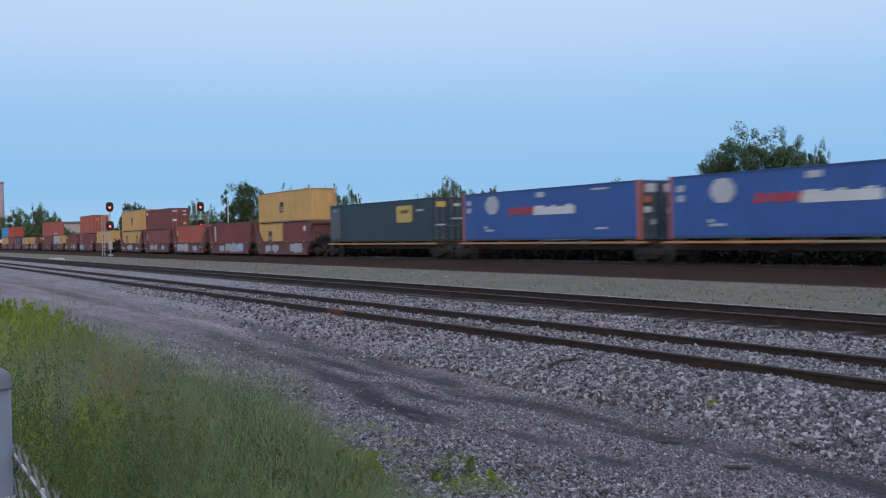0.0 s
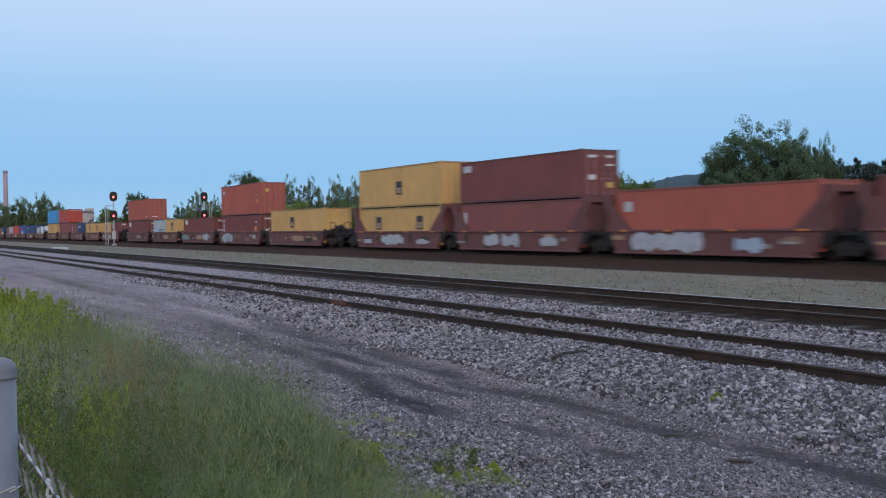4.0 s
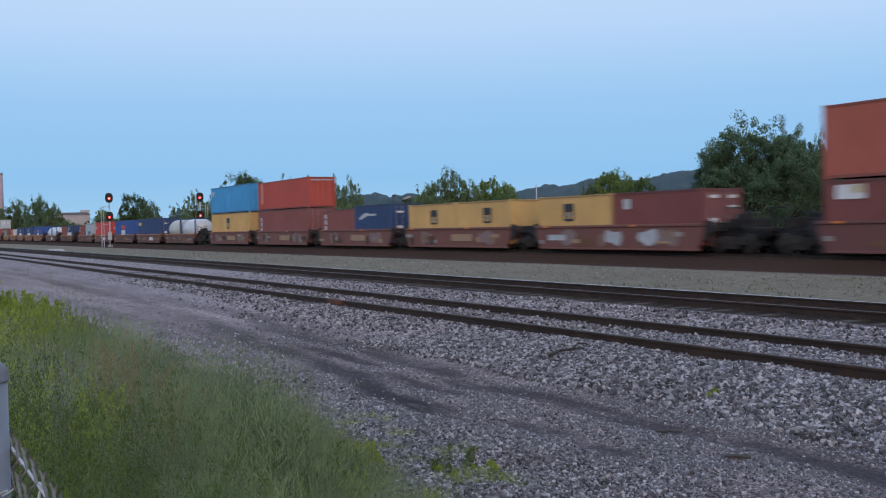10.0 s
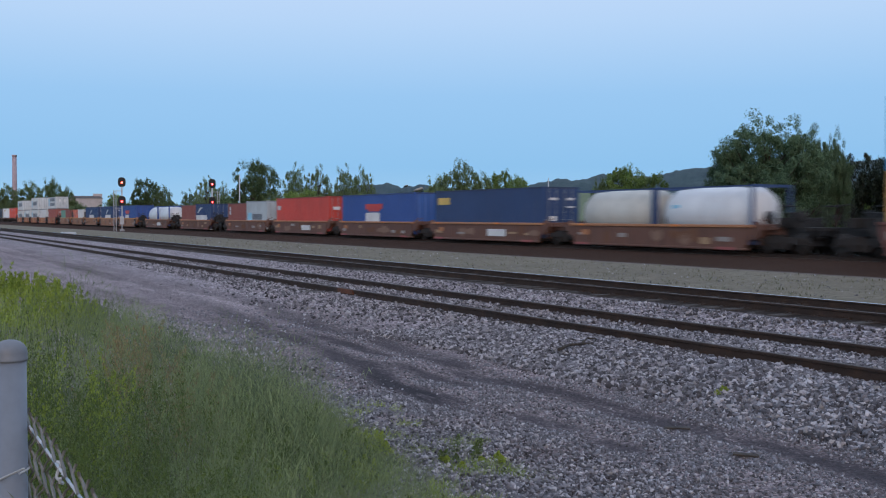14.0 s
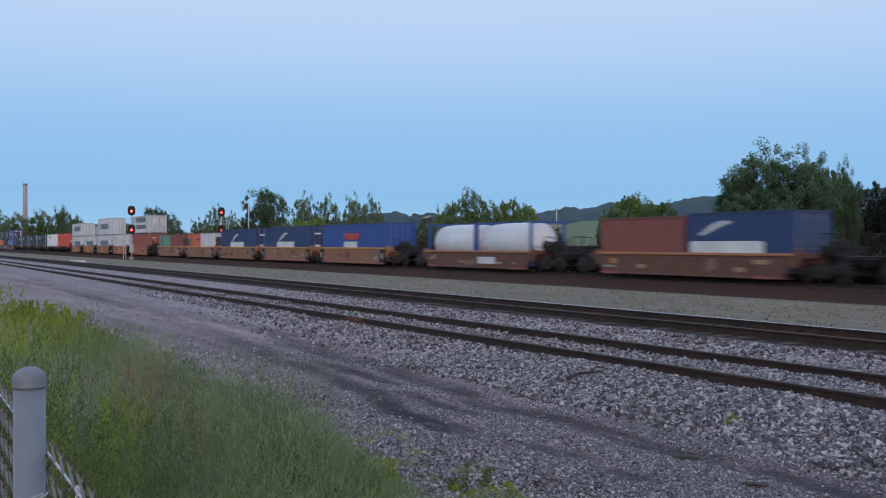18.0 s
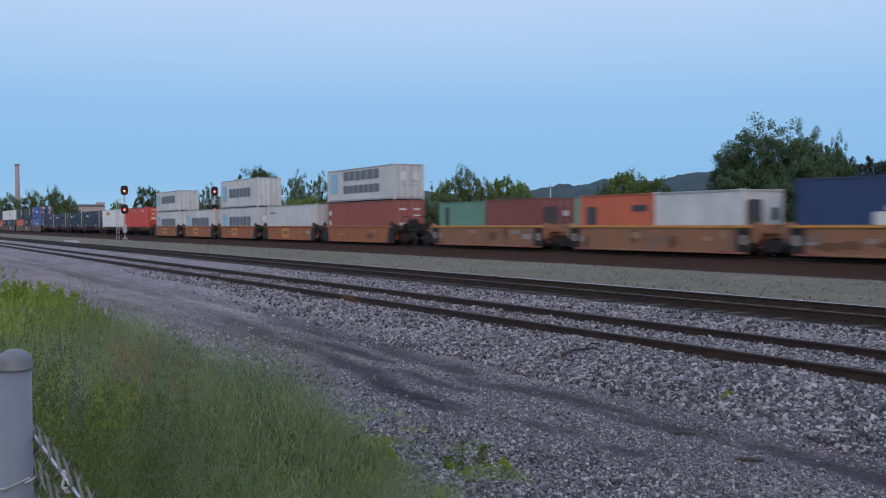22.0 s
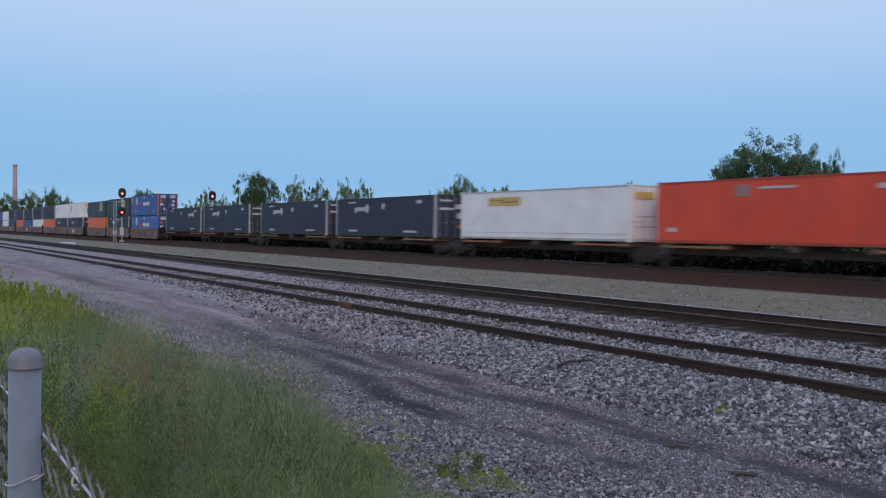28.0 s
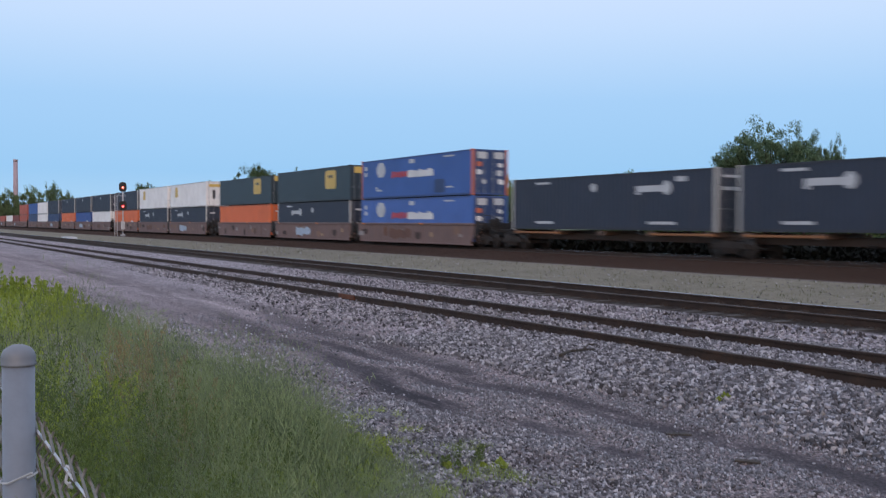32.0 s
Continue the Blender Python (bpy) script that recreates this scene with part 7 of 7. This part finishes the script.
TREE_KINDS = []
for i, (clumps, leaves, size, mat, airy, sq, plume) in enumerate(((70, 66000, 0.0088, LEAF_OLIVE, 0.0, 1.0, 0.85), (46, 14500, 0.0152, LEAF, 0.1, 1.0, 1.1), (44, 14500, 0.0152, LEAF_DARK, 0.0, 1.0, 1.0), (60, 13000, 0.0135, LEAF, 0.4, 1.05, 1.1), (44, 14500, 0.0152, LEAF_BRIGHT, 0.0, 0.95, 1.0), (40, 14500, 0.0152, LEAF_BLACK, 0.0, 0.95, 1.0))):
    me, c, rad = crown_mesh("crown", 40 + i, clumps, leaves, size, mat, airy, sq, plume)
    TREE_KINDS.append((me, trunk_mesh(c, i)))


def tree(az, el, width, r, kind, label, base=-0.7, rz=0.0, name="tree"):
    """A tree that tops out at that elevation, seen that many degrees off the line of the track (-x), r metres away."""
    a = radians(az)
    r = max(r, 52 / math.sin(a))
    x, y = -r * math.cos(a), r * math.sin(a)
    h = (1.5 - base + r * math.tan(radians(el))) 
    w = r * radians(width)
    t = thing(name, label, "tree" if name == "tree" else "bush", group="trees behind the line", at=pose(x, y, base, 0, 0, rz))
    me, tr = TREE_KINDS[kind]
    for nm, m, mat in (("trunk", tr, BARK), ("crown", me, me.materials[0])):
        o = part(nm, m, mat, t)
        o.matrix_basis = Matrix.Diagonal((w, w, h, 1))
    return t


leafy = "leafy green deciduous tree behind the railway"
tree(47.9, 5.4, 6.0, 80, 0, "large uneven green deciduous tree behind the railway", rz=30)
tree(46.0, 4.3, 2.6, 82, 0, leafy, rz=200)
tree(50.7, 3.3, 2.6, 86, 2, "dark green dense tree", rz=15)
tree(54.6, 3.3, 3.4, 88, 5, "very dark green dense tree", rz=250)
tree(49.8, 5.0, 2.9, 81, 0, "airy green tree beside a larger one", rz=80)
tree(51.45, 4.45, 1.7, 83, 0, "slim green tree beside a larger one", rz=310)
tree(52.7, 3.35, 3.2, 88, 5, "very dark green dense tree", rz=50)
tree(57.2, 4.6, 5.0, 80, 0, leafy, rz=140)
for az, el, w, r, k, rz in ((40.1, 2.85, 2.8, 112, 4, 20), (41.6, 2.45, 2.4, 108, 4, 90), (38.95, 2.2, 1.4, 112, 1, 0), (30.9, 3.2, 2.6, 120, 1, 60), (29.6, 2.3, 1.9, 122, 1, 0), (32.2, 2.5, 1.6, 121, 1, 80), (33.2, 2.65, 2.0, 124, 4, 130), (34.3, 2.35, 1.6, 120, 4, 200), (24.3, 2.95, 1.7, 140, 3, 10), (25.3, 2.9, 1.5, 143, 3, 250), (22.8, 2.9, 1.8, 146, 3, 70), (21.5, 3.0, 1.8, 146, 3, 150), (19.3, 3.2, 2.6, 150, 2, 30), (16.6, 2.25, 1.5, 165, 3, 60), (15.6, 1.5, 1.4, 170, 3, 0), (17.4, 1.9, 1.3, 168, 3, 130), (13.3, 2.1, 1.6, 205, 2, 90), (14.2, 1.7, 1.3, 205, 1, 40), (8.5, 2.05, 1.4, 270, 1, 10), (7.4, 1.85, 1.5, 265, 1, 60), (6.2, 1.7, 1.3, 270, 1, 100), (9.2, 1.6, 1.2, 268, 1, 20), (5.2, 1.9, 1.5, 265, 3, 140), (11.7, 1.25, 1.2, 300, 4, 0)):
    tree(az, el, w, r, k, leafy, rz=rz)
rngb = random.Random(5)
az = 4.6
while az < 60:
    far = az < 18
    if 9.0 < az < 9.6 or 10.9 < az < 11.4 or 36.3 < az < 38.9:
        az += 0.8
        continue
    el = 0.72 if 9 < az < 11.4 else rngb.uniform(0.75, 1.1) if far else rngb.uniform(1.1, 1.65)
    tree(az, el, rngb.uniform(2.6, 3.6) if not far else 2.4, rngb.uniform(95, 125) if not far else rngb.uniform(170, 260), rngb.choice((1, 2, 4)), "low green bush at the edge of the yard", base=-1.6, rz=rngb.uniform(0, 360), name="bush")
    az += 1.7 if not far else 1.3


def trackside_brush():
    """Low brush on the main line's far side, near-black for the under-train shade."""
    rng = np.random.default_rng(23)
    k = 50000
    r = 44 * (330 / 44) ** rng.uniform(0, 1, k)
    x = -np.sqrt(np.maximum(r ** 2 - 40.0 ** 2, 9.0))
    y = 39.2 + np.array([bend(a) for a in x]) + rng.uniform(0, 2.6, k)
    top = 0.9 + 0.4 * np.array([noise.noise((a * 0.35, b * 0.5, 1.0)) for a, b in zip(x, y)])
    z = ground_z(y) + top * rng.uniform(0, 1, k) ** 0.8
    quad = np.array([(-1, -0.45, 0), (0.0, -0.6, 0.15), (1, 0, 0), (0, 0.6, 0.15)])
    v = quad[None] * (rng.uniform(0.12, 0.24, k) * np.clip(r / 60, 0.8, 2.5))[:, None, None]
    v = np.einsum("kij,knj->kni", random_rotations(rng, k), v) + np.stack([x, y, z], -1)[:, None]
    tagged(new("trackside_brush", raw_mesh("trackside_brush", v.reshape(-1, 3), np.arange(k * 4).reshape(-1, 4), BRUSH)), "low brush along the main line, coloured near-black as shade under the train", "brush", kind="stuff")


trackside_brush()


# ---- hills and distance ----
def hill(name, label, prof, r0, depth, seed, mat):
    """A wooded ridge: its skyline by degrees off the track line and elevation, with a bumpy canopy."""
    az = np.linspace(prof[0][0], prof[-1][0], 420)
    el = np.interp(az, [p[0] for p in prof], [p[1] for p in prof])
    rows = 16
    v = np.zeros((len(az), rows, 3))
    for j in range(rows):
        t = j / (rows - 1)
        rr = r0 + depth * t
        top = r0 * 1.15 * np.tan(np.radians(el)) + 2.2
        zz = top * np.sin(np.minimum(1.0, t * 1.25) * math.pi / 2) - 4
        for i, a in enumerate(np.radians(az)):
            p = (-rr * math.cos(a), rr * math.sin(a))
            nz = noise.noise((p[0] / 26 + seed, p[1] / 26, 0)) * 4 + noise.noise((p[0] / 9 + seed, p[1] / 9, 3)) * 3.5
            v[i, j] = (p[0], p[1], zz[i] + nz * min(1.0, t * 3))
    idx = np.arange(len(az) * rows).reshape(len(az), rows)
    f = np.stack([idx[:-1, :-1], idx[1:, :-1], idx[1:, 1:], idx[:-1, 1:]], -1).reshape(-1, 4)
    tagged(new(name, raw_mesh(name, v.reshape(-1, 3), f, mat)), label, "hill", kind="structure")


def meadow(az0, az1, r0, r1, top):
    """A grassy slope that rises away from the line."""
    v, na, nr = [], 24, 14
    for i in range(na):
        a = radians(az0 + (az1 - az0) * i / (na - 1))
        for j in range(nr):
            t = j / (nr - 1)
            r = r0 + (r1 - r0) * t
            x, y = -r * math.cos(a), r * math.sin(a)
            v.append((x, y, -0.72 + (top + 0.72) * t ** 0.8 * math.sin(math.pi * min(1.0, 0.12 + 0.9 * i / (na - 1))) ** 0.3 + 0.3 * t * noise.noise((x / 14, y / 14, 2.0))))
    idx = np.arange(na * nr).reshape(na, nr)
    f = np.stack([idx[:-1, :-1], idx[1:, :-1], idx[1:, 1:], idx[:-1, 1:]], -1).reshape(-1, 4)
    grass = rough_mat("far_meadow_grass", [(0.3, (0.10, 0.135, 0.06)), (0.6, (0.15, 0.18, 0.085)), (0.8, (0.21, 0.225, 0.12))], 0.12, 1.5, strength=0.4, dist=0.2)
    tagged(new("meadow", raw_mesh("meadow", v, f, grass)), "light green grassy slope beyond the railway", "meadow", kind="structure")


meadow(35.9, 41.5, 130, 290, 8.6)
# Distance haze is mixed into the hill's base colour as blue-green.
HILL = rough_mat("haze_tinted_woods", [(0.3, (0.028, 0.06, 0.075)), (0.6, (0.045, 0.085, 0.095)), (0.8, (0.07, 0.115, 0.115))], 0.03, 0.15, strength=0.6, dist=3.0)
hill("backdrop_hill", "wooded hill on the skyline, coloured blue-green with distance haze", [(18, 0.6), (22, 1.2), (25.5, 2.15), (26.14, 2.12), (26.79, 2.25), (27.33, 2.06), (27.56, 1.93), (27.92, 2.08), (28.18, 1.98), (28.63, 2.18), (29.15, 2.05), (30, 1.85), (33, 1.8), (35, 2.15), (36.5, 2.45), (37.5, 2.4), (39, 2.7), (39.9, 2.95), (40.8, 2.7), (41.8, 2.6), (43, 2.95), (45, 3.2), (50, 3.3), (56, 3.4), (64, 3.0)], 1300, 420, 1.0, HILL)


def bare_slope(az, el, half, tall, r=1480):
    """A lumpy bank of bare tan earth that shows through the woods of the hill."""
    a = radians(az)
    bm = bmesh.new()
    bmesh.ops.create_icosphere(bm, subdivisions=4, radius=1.0)
    for q in bm.verts:
        lump = 1 + 0.28 * noise.noise((q.co.x * 1.9 + az, q.co.y, q.co.z * 1.6)) + 0.1 * noise.noise((q.co.x * 5, q.co.y * 5 + az, q.co.z * 5))
        q.co = (q.co.x * half * lump, q.co.y * 24, q.co.z * tall * lump + q.co.x * tall * 0.5)
    earth = rough_mat("bare_tan_earth", [(0.3, (0.25, 0.21, 0.17)), (0.6, (0.40, 0.34, 0.27)), (0.8, (0.50, 0.43, 0.34))], 0.1, 0.6, strength=0.5, dist=1.0)
    me = mesh_of("bare_slope", bm)
    me.materials.append(earth)
    ob = new("bare_slope", me)
    ob.matrix_basis = pose(-r * math.cos(a), r * math.sin(a), 1.5 + r * math.tan(radians(el)), 0, 0, 90 - az)
    tagged(ob, "bare tan earth slope on the far wooded hill", "hillside", kind="structure")


bare_slope(28.53, 1.57, 7.2, 3.2)
bare_slope(27.78, 1.79, 3.0, 1.5)


def smokestack(az, el, r):
    a = radians(az)
    h = 3 + r * math.tan(radians(el))
    s = thing("chimney", "tall pale pink-grey industrial chimney far away", "chimney", at=pose(-r * math.cos(a), r * math.sin(a), -1))
    bm = bmesh.new()
    tube(bm, (0, 0, 0), (0, 0, h), r * 0.0024, r * 0.0019, 20)
    part("shaft", bm, P("pale_pink_concrete", (0.46, 0.34, 0.36), 0.8, 0.2), s)
    bm = bmesh.new()
    turned(bm, [(h - 1.0, r * 0.0021), (h, r * 0.0022), (h + 0.4, r * 0.0021)], (0, 0, 0), "Z", 20)
    part("rim", bm, P("pale_pink_concrete", (0.46, 0.34, 0.36), 0.8, 0.2), s)


smokestack(6.66, 3.2, 800)


def far_building(name, az, r, w, d, h, base, wall, roof, label):
    a = radians(az)
    b = thing(name, label, "building", at=pose(-r * math.cos(a), r * math.sin(a), base, 0, 0, 90 - az))
    bm = bmesh.new()
    box(bm, -w / 2, w / 2, -d / 2, d / 2, 0, h)
    part("wall", bm, wall, b)
    bm = bmesh.new()
    slab(bm, [(-w / 2 - 0.4, h), (w / 2 + 0.4, h), (w / 2 - w * 0.08, h + 1.2), (-w / 2 + w * 0.08, h + 1.2)], -d / 2 - 0.3, d / 2 + 0.3)
    bmesh.ops.recalc_face_normals(bm, faces=bm.faces)
    part("roof", bm, roof, b)
    if name == "warehouse":
        bm = bmesh.new()
        box(bm, w * 0.22, w * 0.5, -d * 0.3, d * 0.3, h + 1.0, h + 2.4)
        part("penthouse", bm, wall, b)
        return
    bm = bmesh.new()
    box(bm, -0.9, 0.9, -d / 2 - 0.08, -d / 2 - 0.01, h * 0.45, h * 0.75)
    me = mesh_of("window", bm)
    for i in range(5):
        part("window", me, P("dark_far_glass", (0.05, 0.06, 0.08), 0.2, 0.1), b).location = (-w * 0.4 + w * 0.2 * i, 0, 0)


PALEWALL = P("pale_far_wall", (0.52, 0.45, 0.44), 0.8, 0.15)
GREYROOF = P("grey_far_roof", (0.18, 0.19, 0.21), 0.8, 0.2)
far_building("warehouse", 10.2, 520, 15, 20, 11.4, -1, PALEWALL, P("dark_far_roof", (0.17, 0.17, 0.19), 0.8, 0.2), "pale warehouse with a grey roof far off among trees")
far_building("factory", 35.4, 700, 22, 20, 5, 11, PALEWALL, GREYROOF, "pale low factory far off below the hill")
a = radians(35.95)
mast = thing("radio_mast", "slim white radio mast far off", "mast", at=pose(-690 * math.cos(a), 690 * math.sin(a), 8))
bm = bmesh.new()
tube(bm, (0, 0, 0), (0, 0, 20.5), 0.7, 0.3, 8)
part("shaft", bm, WHITE_POLE, mast)

motions()
